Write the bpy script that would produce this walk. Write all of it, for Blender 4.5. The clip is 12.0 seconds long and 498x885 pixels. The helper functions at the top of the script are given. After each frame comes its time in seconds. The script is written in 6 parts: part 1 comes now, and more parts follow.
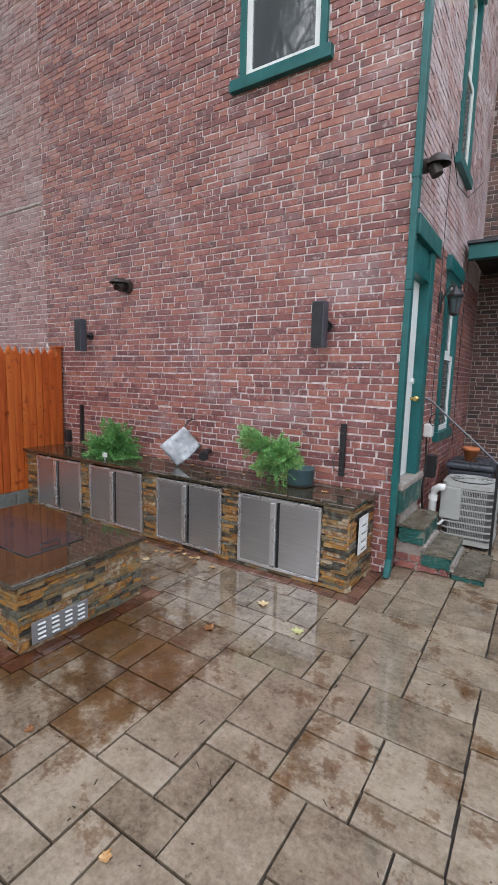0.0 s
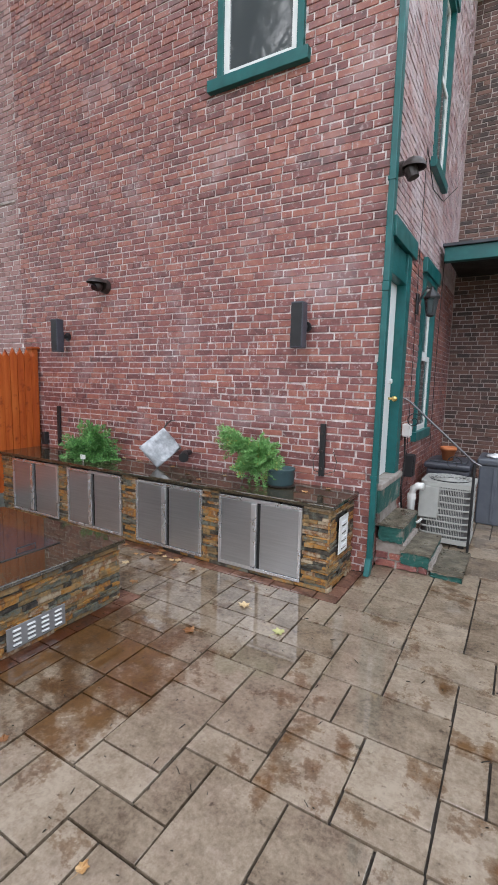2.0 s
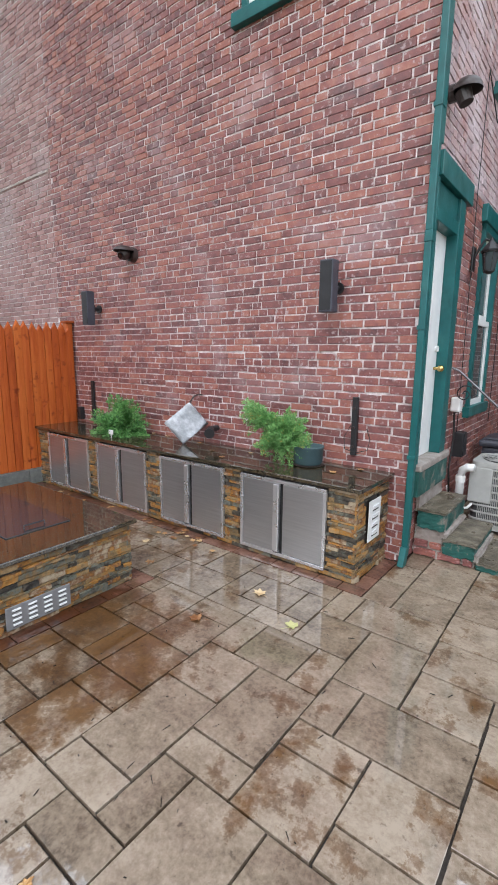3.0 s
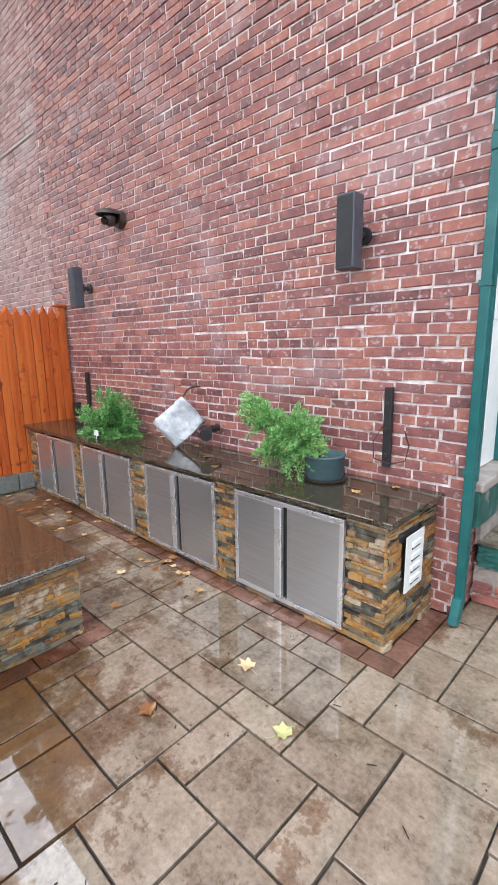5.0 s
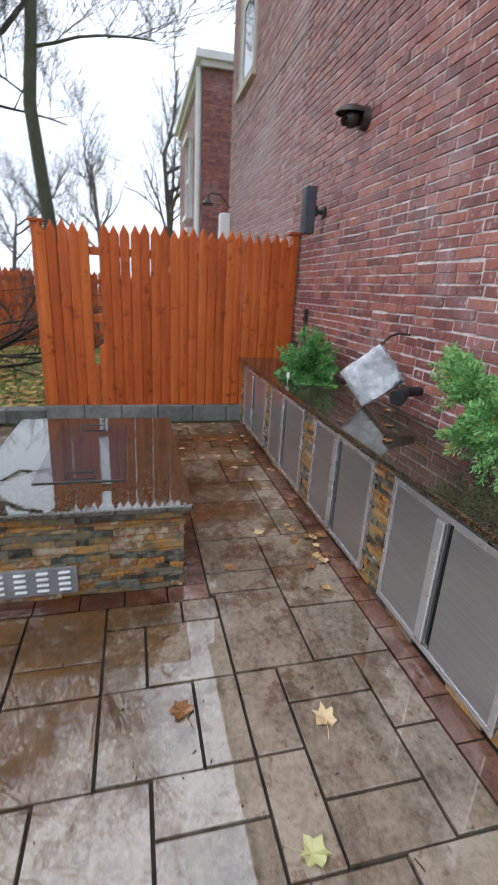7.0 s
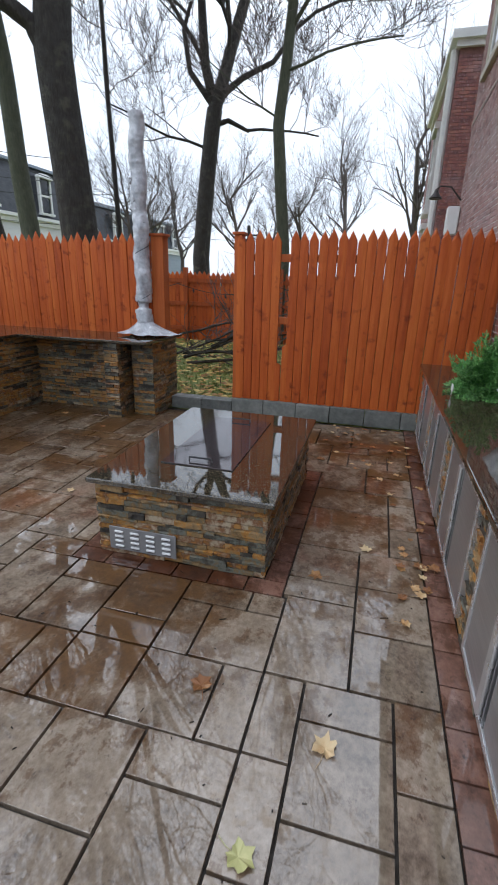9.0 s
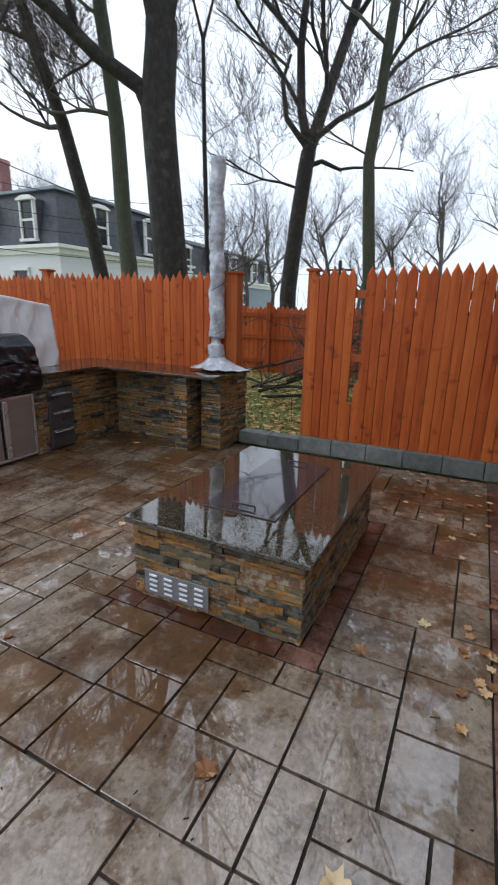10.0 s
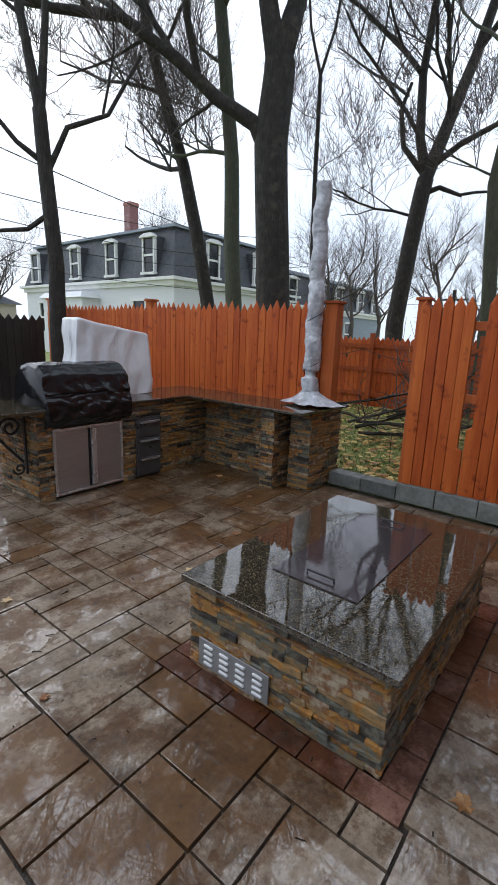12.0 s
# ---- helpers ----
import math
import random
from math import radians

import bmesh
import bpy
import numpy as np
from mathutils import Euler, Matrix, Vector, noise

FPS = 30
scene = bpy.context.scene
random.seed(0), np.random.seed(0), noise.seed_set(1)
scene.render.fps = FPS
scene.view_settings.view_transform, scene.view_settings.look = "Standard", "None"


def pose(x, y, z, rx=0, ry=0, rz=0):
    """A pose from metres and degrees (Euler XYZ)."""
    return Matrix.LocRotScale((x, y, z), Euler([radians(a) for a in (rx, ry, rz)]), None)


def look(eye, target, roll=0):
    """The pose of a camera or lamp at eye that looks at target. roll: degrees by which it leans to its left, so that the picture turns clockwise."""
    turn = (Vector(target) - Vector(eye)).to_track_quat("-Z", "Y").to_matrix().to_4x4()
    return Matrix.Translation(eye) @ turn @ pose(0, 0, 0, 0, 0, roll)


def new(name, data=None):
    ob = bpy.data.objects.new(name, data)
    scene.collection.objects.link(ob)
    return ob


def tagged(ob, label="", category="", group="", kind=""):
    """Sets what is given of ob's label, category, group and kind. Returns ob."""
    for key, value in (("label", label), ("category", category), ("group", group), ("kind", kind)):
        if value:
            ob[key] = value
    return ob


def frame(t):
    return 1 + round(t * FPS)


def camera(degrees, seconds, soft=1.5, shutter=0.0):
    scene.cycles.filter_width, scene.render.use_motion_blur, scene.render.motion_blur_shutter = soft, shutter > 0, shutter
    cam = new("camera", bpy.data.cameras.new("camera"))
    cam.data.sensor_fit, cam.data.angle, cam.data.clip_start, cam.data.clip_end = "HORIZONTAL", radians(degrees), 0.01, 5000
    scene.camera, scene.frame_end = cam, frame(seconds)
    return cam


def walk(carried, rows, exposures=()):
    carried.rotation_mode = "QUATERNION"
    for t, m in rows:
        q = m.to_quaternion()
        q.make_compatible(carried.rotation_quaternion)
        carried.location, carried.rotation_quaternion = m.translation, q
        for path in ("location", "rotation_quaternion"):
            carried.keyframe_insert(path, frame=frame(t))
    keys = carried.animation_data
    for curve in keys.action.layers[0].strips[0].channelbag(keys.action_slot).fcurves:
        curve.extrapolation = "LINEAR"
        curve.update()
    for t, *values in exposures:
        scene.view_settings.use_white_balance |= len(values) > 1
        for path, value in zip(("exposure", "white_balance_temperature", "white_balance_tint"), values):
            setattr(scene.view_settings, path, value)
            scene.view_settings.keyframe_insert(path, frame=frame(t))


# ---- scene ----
cam = camera(56.8, 12.0, soft=1.6, shutter=0.3)
PATH = [
    (0, (0.049, -0.063, 1.753), (-1.023, 1.603, 1.478), 1.5),
    (0.5, (0.047, -0.095, 1.756), (-0.963, 1.609, 1.479), 2.1),
    (1, (0.025, -0.126, 1.752), (-0.977, 1.585, 1.491), 1.3),
    (1.5, (0.028, -0.123, 1.752), (-1.005, 1.57, 1.494), 1.0),
    (2, (0.055, -0.044, 1.743), (-0.95, 1.664, 1.477), 1.4),
    (2.5, (0.119, 0.177, 1.721), (-1.075, 1.757, 1.44), 1.6),
    (3, (0.142, 0.393, 1.699), (-1.062, 1.946, 1.326), 0.6),
    (3.2, (0.115, 0.471, 1.7), (-1.073, 2.035, 1.325), 0.4),
    (4.8, (-0.176, 1.327, 1.64), (-1.523, 2.747, 1.231), -0.3),
    (5, (-0.207, 1.388, 1.627), (-1.56, 2.801, 1.211), -0.9),
    (5.5, (-0.388, 1.595, 1.608), (-1.821, 2.936, 1.22), -0.4),
    (5.6, (-0.403, 1.675, 1.609), (-1.898, 2.942, 1.212), -0.1),
    (6, (-0.542, 1.778, 1.604), (-2.108, 2.96, 1.215), 1.3),
    (6.5, (-0.57, 2.017, 1.55), (-2.365, 2.801, 1.142), 1.7),
    (7, (-0.481, 2.224, 1.506), (-2.32, 2.694, 0.877), 3.1),
    (7.5, (-0.299, 2.352, 1.483), (-2.145, 2.519, 0.732), 6.2),
    (7.7, (-0.248, 2.412, 1.504), (-2.083, 2.501, 0.713), 5.8),
    (9.3, (-0.528, 2.923, 1.587), (-2.336, 2.36, 0.944), 2.1),
    (9.5, (-0.583, 2.92, 1.598), (-2.379, 2.315, 0.958), 2.6),
    (10, (-0.708, 3.029, 1.616), (-2.438, 2.193, 1.062), 1.4),
    (10.5, (-0.896, 3.148, 1.605), (-2.549, 2.137, 1.11), 2.1),
    (11, (-1.012, 3.089, 1.611), (-2.566, 1.937, 1.102), 0.0),
    (11.5, (-1.104, 2.958, 1.627), (-2.624, 1.735, 1.185), 0.7),
    (12, (-1.109, 2.892, 1.64), (-2.641, 1.688, 1.187), 2.2),
]
EXPOSURES = [(0, 0.92, 6170, 11), (0.5, 1.25, 6170, 11), (1.0, 1.05, 6170, 11), (1.5, 0.98, 6170, 11), (2.0, 1.0, 6170, 11), (2.5, 1.10, 6170, 11), (4.0, 1.35, 6170, 11), (5.0, 1.58, 6150, 11), (5.5, 1.68, 6100, 11), (6.0, 1.17, 6100, 11), (6.5, 0.98, 6100, 11), (7.5, 0.75, 5980, 11), (9.5, 0.50, 5980, 11), (10.5, 0.40, 5980, 11), (12, 0.36, 5980, 11)]
walk(cam, [(t, look(eye, target, roll)) for t, eye, target, roll in PATH], EXPOSURES)

# ---- world, sun, exposure ----
world = bpy.data.worlds.new("overcast_sky")
scene.world = world
world.use_nodes = True
wn, wl = world.node_tree.nodes, world.node_tree.links
wn.clear()
sky = wn.new("ShaderNodeTexSky")
sky.sky_type, sky.sun_disc = "NISHITA", False
sky.sun_elevation, sky.sun_rotation = radians(38), radians(200)
sky.air_density, sky.dust_density, sky.ozone_density = 1.0, 4.0, 1.0
cloud = wn.new("ShaderNodeTexNoise")
cloud.inputs["Scale"].default_value, cloud.inputs["Detail"].default_value = 1.6, 5.0
cloud_ramp = wn.new("ShaderNodeValToRGB")
cloud_ramp.color_ramp.elements[0].position, cloud_ramp.color_ramp.elements[0].color = 0.30, (8.3, 9.1, 10.0, 1)
cloud_ramp.color_ramp.elements[1].position, cloud_ramp.color_ramp.elements[1].color = 0.70, (11.0, 11.3, 11.6, 1)
sky_mix = wn.new("ShaderNodeMixRGB")
sky_mix.inputs["Fac"].default_value = 0.9
background = wn.new("ShaderNodeBackground")
background.inputs["Strength"].default_value = 0.10
world_out = wn.new("ShaderNodeOutputWorld")
wl.new(cloud.outputs["Fac"], cloud_ramp.inputs["Fac"])
wl.new(sky.outputs["Color"], sky_mix.inputs["Color1"])
wl.new(cloud_ramp.outputs["Color"], sky_mix.inputs["Color2"])
coords = wn.new("ShaderNodeTexCoord")
height = wn.new("ShaderNodeSeparateXYZ")
lift = wn.new("ShaderNodeMapRange")
lift.inputs["To Min"].default_value, lift.inputs["To Max"].default_value = 0.86, 1.16
overcast = wn.new("ShaderNodeVectorMath")
overcast.operation = "SCALE"
wl.new(coords.outputs["Generated"], height.inputs[0])
wl.new(height.outputs["Z"], lift.inputs["Value"])
wl.new(sky_mix.outputs["Color"], overcast.inputs[0])
wl.new(lift.outputs["Result"], overcast.inputs["Scale"])
wl.new(overcast.outputs["Vector"], background.inputs["Color"])
wl.new(background.outputs["Background"], world_out.inputs["Surface"])

sun = new("sun", bpy.data.lights.new("sun", "SUN"))
sun.data.energy, sun.data.angle, sun.data.color = 0.6, radians(40), (1.0, 0.97, 0.93)
sun.matrix_world = look((2, -8, 9), (0, 0, 0))

# ---- materials ----


def nodes_of(name):
    m = bpy.data.materials.new(name)
    m.use_nodes = True
    nt = m.node_tree
    return m, nt.nodes, nt.links, nt.nodes["Principled BSDF"]


def ramp(n, stops):
    r = n.new("ShaderNodeValToRGB")
    els = r.color_ramp.elements
    while len(els) < len(stops):
        els.new(0.5)
    for e, (p, c) in zip(els, stops):
        e.position, e.color = p, (*c, 1)
    return r


def surf(name, stops, scale=6.0, rough=(0.5, 0.7), bump=0.2, bump_scale=60.0, metal=0.0, rnd="", spread=0.25,
         stretch=(1, 1, 1), stain=None, stain_scale=1.2, stain_at=(0.52, 0.68), bump_dist=0.01, fleck=None, fleck_scale=38.0, fleck_at=(0.60, 0.68), spec=0.5):
    """A surface: a colour ramp over grain noise, piece-to-piece variation, broad stains, roughness noise and fine relief."""
    m, n, l, b = nodes_of(name)
    geo = n.new("ShaderNodeNewGeometry")
    mp = n.new("ShaderNodeMapping")
    mp.inputs["Scale"].default_value = stretch
    l.new(geo.outputs["Position"], mp.inputs["Vector"])
    tex = n.new("ShaderNodeTexNoise")
    tex.inputs["Scale"].default_value, tex.inputs["Detail"].default_value, tex.inputs["Roughness"].default_value = scale, 6.0, 0.65
    l.new(mp.outputs["Vector"], tex.inputs["Vector"])
    fac = tex.outputs["Fac"]
    if rnd:
        src = n.new("ShaderNodeObjectInfo") if rnd == "object" else geo
        val = src.outputs["Random"] if rnd == "object" else geo.outputs["Random Per Island"]
        add = n.new("ShaderNodeMath")
        add.operation = "MULTIPLY_ADD"
        l.new(val, add.inputs[0])
        add.inputs[1].default_value = spread * 2
        sub = n.new("ShaderNodeMath")
        sub.operation = "SUBTRACT"
        l.new(fac, sub.inputs[0])
        sub.inputs[1].default_value = spread
        l.new(sub.outputs[0], add.inputs[2])
        fac = add.outputs[0]
    r = ramp(n, stops)
    l.new(fac, r.inputs["Fac"])
    col = r.outputs["Color"]
    if stain:
        st = n.new("ShaderNodeTexNoise")
        st.inputs["Scale"].default_value, st.inputs["Detail"].default_value = stain_scale, 5.0
        l.new(geo.outputs["Position"], st.inputs["Vector"])
        sr = ramp(n, [(stain_at[0], (0, 0, 0)), (stain_at[1], (1, 1, 1))])
        l.new(st.outputs["Fac"], sr.inputs["Fac"])
        mx = n.new("ShaderNodeMixRGB")
        l.new(sr.outputs["Color"], mx.inputs["Fac"])
        l.new(col, mx.inputs["Color1"])
        mx.inputs["Color2"].default_value = (*stain, 1)
        col = mx.outputs["Color"]
    if fleck:
        ft = n.new("ShaderNodeTexNoise")
        ft.inputs["Scale"].default_value, ft.inputs["Detail"].default_value = fleck_scale, 3.0
        l.new(geo.outputs["Position"], ft.inputs["Vector"])
        fr = ramp(n, [(fleck_at[0], (0, 0, 0)), (fleck_at[1], (0.8, 0.8, 0.8))])
        l.new(ft.outputs["Fac"], fr.inputs["Fac"])
        fm = n.new("ShaderNodeMixRGB")
        l.new(fr.outputs["Color"], fm.inputs["Fac"])
        l.new(col, fm.inputs["Color1"])
        fm.inputs["Color2"].default_value = (*fleck, 1)
        col = fm.outputs["Color"]
    l.new(col, b.inputs["Base Color"])
    rn = n.new("ShaderNodeTexNoise")
    rn.inputs["Scale"].default_value, rn.inputs["Detail"].default_value = scale * 0.6 + 1, 4.0
    l.new(geo.outputs["Position"], rn.inputs["Vector"])
    rr = n.new("ShaderNodeMapRange")
    rr.inputs["From Min"].default_value, rr.inputs["From Max"].default_value = 0.3, 0.7
    rr.inputs["To Min"].default_value, rr.inputs["To Max"].default_value = rough
    l.new(rn.outputs["Fac"], rr.inputs["Value"])
    l.new(rr.outputs["Result"], b.inputs["Roughness"])
    b.inputs["Metallic"].default_value = metal
    b.inputs["Specular IOR Level"].default_value = spec
    if bump:
        bt = n.new("ShaderNodeTexNoise")
        bt.inputs["Scale"].default_value, bt.inputs["Detail"].default_value = bump_scale, 5.0
        l.new(mp.outputs["Vector"], bt.inputs["Vector"])
        bp = n.new("ShaderNodeBump")
        bp.inputs["Strength"].default_value, bp.inputs["Distance"].default_value = bump, bump_dist
        l.new(bt.outputs["Fac"], bp.inputs["Height"])
        l.new(bp.outputs["Normal"], b.inputs["Normal"])
    return m


BRICK_STOPS = [(0.08, (0.075, 0.038, 0.040)), (0.28, (0.170, 0.066, 0.062)), (0.5, (0.245, 0.090, 0.080)), (0.70, (0.33, 0.122, 0.088)), (0.94, (0.40, 0.200, 0.165))]
brick_mat = surf("red_brick", BRICK_STOPS, 14, (0.30, 0.60), 0.5, 90, rnd="object", spread=0.24, stain=(0.44, 0.32, 0.325), stain_scale=1.7, stain_at=(0.55, 0.95), fleck=(0.50, 0.40, 0.40), fleck_scale=30, fleck_at=(0.59, 0.74))
brick_joined = surf("red_brick_courses", BRICK_STOPS, 14, (0.30, 0.60), 0.5, 90, rnd="island", spread=0.24, stain=(0.44, 0.32, 0.325), stain_scale=1.7, stain_at=(0.55, 0.95), fleck=(0.50, 0.40, 0.40), fleck_scale=30, fleck_at=(0.59, 0.74))
brick_pale = surf("weathered_brick", [(0.15, (0.19, 0.100, 0.098)), (0.5, (0.33, 0.175, 0.162)), (0.85, (0.42, 0.265, 0.245))], 9, (0.5, 0.8), 0.4, 70, rnd="island", spread=0.25, stain=(0.36, 0.27, 0.265), stain_scale=0.9, stain_at=(0.45, 0.65))
brick_dark = surf("dark_brick", [(0.2, (0.05, 0.035, 0.032)), (0.5, (0.11, 0.06, 0.05)), (0.8, (0.17, 0.09, 0.07))], 9, (0.6, 0.85), 0.4, 70, rnd="island", spread=0.3)
brick_white = surf("pale_blotched_brick", BRICK_STOPS, 14, (0.30, 0.60), 0.5, 90, rnd="island", spread=0.30, stain=(0.56, 0.46, 0.48), stain_scale=3.2, stain_at=(0.18, 0.66))
mortar = surf("lime_mortar", [(0.3, (0.30, 0.23, 0.22)), (0.48, (0.58, 0.51, 0.50)), (0.68, (0.80, 0.75, 0.74))], 13, (0.7, 0.9), 0.6, 120)
mortar_red = surf("red_tinted_mortar", [(0.3, (0.16, 0.075, 0.065)), (0.7, (0.26, 0.13, 0.11))], 12, (0.7, 0.9), 0.5, 120)
mortar_pale = surf("weathered_mortar", [(0.3, (0.30, 0.25, 0.23)), (0.7, (0.52, 0.45, 0.42))], 12, (0.7, 0.9), 0.6, 120)
green_paint = surf("teal_green_paint", [(0.3, (0.005, 0.074, 0.074)), (0.7, (0.010, 0.125, 0.124))], 5, (0.3, 0.5), 0.15, 40, stain=(0.035, 0.16, 0.15), stain_scale=3, stain_at=(0.6, 0.8))
worn_green = surf("worn_green_paint", [(0.35, (0.008, 0.06, 0.05)), (0.55, (0.015, 0.10, 0.085)), (0.62, (0.18, 0.165, 0.14)), (0.8, (0.25, 0.23, 0.19))], 7, (0.35, 0.7), 0.4, 60)
step_top = surf("mossy_bluestone", [(0.3, (0.045, 0.038, 0.026)), (0.5, (0.115, 0.098, 0.070)), (0.7, (0.23, 0.20, 0.15))], 11, (0.2, 0.5), 0.4, 70)
white_paint = surf("white_paint", [(0.3, (0.66, 0.67, 0.66)), (0.7, (0.80, 0.80, 0.78))], 4, (0.35, 0.5), 0.08, 60)
steel = surf("brushed_stainless", [(0.3, (0.44, 0.445, 0.455)), (0.7, (0.53, 0.535, 0.545))], 3, (0.28, 0.40), 0.02, 300, metal=0.85, stretch=(1, 1, 25))
steel_trim = surf("bright_stainless", [(0.3, (0.62, 0.62, 0.63)), (0.7, (0.71, 0.71, 0.72))], 3, (0.22, 0.32), 0.02, 200, metal=0.75)
louvre_metal = surf("bright_louvre_metal", [(0.3, (0.66, 0.67, 0.67)), (0.7, (0.78, 0.78, 0.78))], 6, (0.3, 0.45), 0.05, 90)
vent_steel = surf("pale_vent_metal", [(0.3, (0.24, 0.24, 0.245)), (0.7, (0.33, 0.33, 0.335))], 6, (0.35, 0.5), 0.05, 90, metal=0.4)
# near-black for gaps and openings: their shade is put into the colour
unlit_black = surf("unlit_black", [(0.3, (0.006, 0.006, 0.006)), (0.7, (0.012, 0.012, 0.012))], 6, (0.6, 0.8), 0)
black_metal = surf("black_metal", [(0.3, (0.012, 0.012, 0.013)), (0.7, (0.022, 0.022, 0.024))], 9, (0.35, 0.55), 0.1, 80)
speaker_mat = surf("charcoal_plastic", [(0.3, (0.042, 0.045, 0.058)), (0.7, (0.062, 0.066, 0.084))], 12, (0.35, 0.5), 0.1, 200)
brown_metal = surf("dark_bronze", [(0.3, (0.025, 0.018, 0.016)), (0.7, (0.05, 0.036, 0.032))], 12, (0.3, 0.5), 0.05, 90)
brass = surf("brass", [(0.3, (0.6, 0.42, 0.14)), (0.7, (0.7, 0.5, 0.2))], 5, (0.2, 0.3), 0, metal=1)
lens_glass = surf("black_lens", [(0.3, (0.01, 0.01, 0.012)), (0.7, (0.015, 0.015, 0.018))], 5, (0.05, 0.1), 0)
fence_mat = surf("stained_cedar", [(0.15, (0.29, 0.050, 0.011)), (0.5, (0.46, 0.098, 0.019)), (0.85, (0.58, 0.16, 0.033))], 7, (0.4, 0.65), 0.35, 50, rnd="object", spread=0.16, stretch=(3, 3, 0.25), stain=(0.20, 0.034, 0.010), stain_scale=9.0, stain_at=(0.60, 0.74), spec=0.22)
fence_joined = surf("stained_cedar_boards", [(0.15, (0.22, 0.045, 0.012)), (0.5, (0.36, 0.080, 0.020)), (0.85, (0.48, 0.13, 0.032))], 5, (0.45, 0.65), 0.3, 50, rnd="island", spread=0.22, stretch=(3, 3, 0.25), spec=0.22)
dark_wood = surf("black_stained_wood", [(0.2, (0.010, 0.009, 0.008)), (0.8, (0.03, 0.026, 0.022))], 5, (0.5, 0.7), 0.3, 50, rnd="object", spread=0.2, stretch=(3, 3, 0.25))
concrete = surf("wet_concrete_block", [(0.25, (0.085, 0.090, 0.082)), (0.55, (0.165, 0.172, 0.158)), (0.8, (0.27, 0.275, 0.25))], 9, (0.35, 0.7), 0.5, 90, rnd="object", spread=0.15)
rough_concrete = surf("patched_concrete", [(0.25, (0.20, 0.17, 0.15)), (0.55, (0.33, 0.29, 0.26)), (0.8, (0.46, 0.42, 0.39))], 9, (0.5, 0.8), 0.7, 60)
pvc = surf("white_pvc", [(0.3, (0.72, 0.72, 0.70)), (0.7, (0.8, 0.8, 0.78))], 5, (0.3, 0.4), 0)
ac_mat = surf("grey_enamel", [(0.3, (0.34, 0.34, 0.32)), (0.7, (0.42, 0.42, 0.40))], 7, (0.4, 0.55), 0.05, 60)
joint_sand = surf("wet_joint_sand", [(0.3, (0.022, 0.017, 0.013)), (0.7, (0.06, 0.047, 0.036))], 30, (0.5, 0.8), 0.5, 150)


def paver_material(name, stops, rnd):
    """Wet paving: pale sandstone colour with tannin-brown stains towards the yard's west side, under a film of water with dry spots."""
    m, n, l, b = nodes_of(name)
    geo = n.new("ShaderNodeNewGeometry")
    info = n.new("ShaderNodeObjectInfo")
    val = info.outputs["Random"] if rnd == "object" else geo.outputs["Random Per Island"]

    def noise_tex(scale, detail, rough=0.6):
        t = n.new("ShaderNodeTexNoise")
        t.inputs["Scale"].default_value, t.inputs["Detail"].default_value, t.inputs["Roughness"].default_value = scale, detail, rough
        l.new(geo.outputs["Position"], t.inputs["Vector"])
        return t.outputs["Fac"]

    def math_node(op, a, bb, c=None):
        t = n.new("ShaderNodeMath")
        t.operation = op
        for k, v in enumerate((a, bb, c)):
            if v is None:
                continue
            if isinstance(v, (int, float)):
                t.inputs[k].default_value = v
            else:
                l.new(v, t.inputs[k])
        return t.outputs[0]

    grain = noise_tex(38, 9, 0.75)
    patch = noise_tex(5.5, 8, 0.72)
    f = math_node("MULTIPLY_ADD", grain, 1.15, math_node("MULTIPLY", patch, 1.25))
    f = math_node("MULTIPLY_ADD", val, 0.34, math_node("SUBTRACT", f, 0.86))
    r = ramp(n, stops)
    l.new(f, r.inputs["Fac"])
    # leaf-tannin stain: round the island, along the fence and over the kitchen's floor
    sep = n.new("ShaderNodeSeparateXYZ")
    l.new(geo.outputs["Position"], sep.inputs[0])

    def spread(value, a0, a1, b0, b1):
        t = n.new("ShaderNodeMapRange")
        t.interpolation_type = "SMOOTHSTEP"
        t.inputs["From Min"].default_value, t.inputs["From Max"].default_value = a0, a1
        t.inputs["To Min"].default_value, t.inputs["To Max"].default_value = b0, b1
        l.new(value, t.inputs["Value"])
        return t.outputs["Result"]

    def away(centre):
        t = n.new("ShaderNodeVectorMath")
        t.operation = "DISTANCE"
        l.new(geo.outputs["Position"], t.inputs[0])
        t.inputs[1].default_value = centre
        return t.outputs["Value"]

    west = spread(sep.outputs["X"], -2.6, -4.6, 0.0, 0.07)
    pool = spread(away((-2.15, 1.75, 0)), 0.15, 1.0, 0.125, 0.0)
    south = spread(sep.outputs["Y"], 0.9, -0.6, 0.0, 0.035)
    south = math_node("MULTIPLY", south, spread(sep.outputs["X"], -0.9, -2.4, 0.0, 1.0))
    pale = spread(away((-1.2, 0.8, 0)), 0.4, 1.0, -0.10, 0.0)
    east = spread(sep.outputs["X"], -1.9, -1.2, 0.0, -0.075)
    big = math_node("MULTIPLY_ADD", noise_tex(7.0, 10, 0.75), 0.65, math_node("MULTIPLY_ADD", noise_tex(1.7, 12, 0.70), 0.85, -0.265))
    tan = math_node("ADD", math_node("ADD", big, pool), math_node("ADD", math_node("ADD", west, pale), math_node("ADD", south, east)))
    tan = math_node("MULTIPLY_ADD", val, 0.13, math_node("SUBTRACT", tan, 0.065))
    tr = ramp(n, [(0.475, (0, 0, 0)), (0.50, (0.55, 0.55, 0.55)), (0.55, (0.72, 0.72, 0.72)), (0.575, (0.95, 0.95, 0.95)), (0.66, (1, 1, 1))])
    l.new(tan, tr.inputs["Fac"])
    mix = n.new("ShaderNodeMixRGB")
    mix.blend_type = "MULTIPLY"
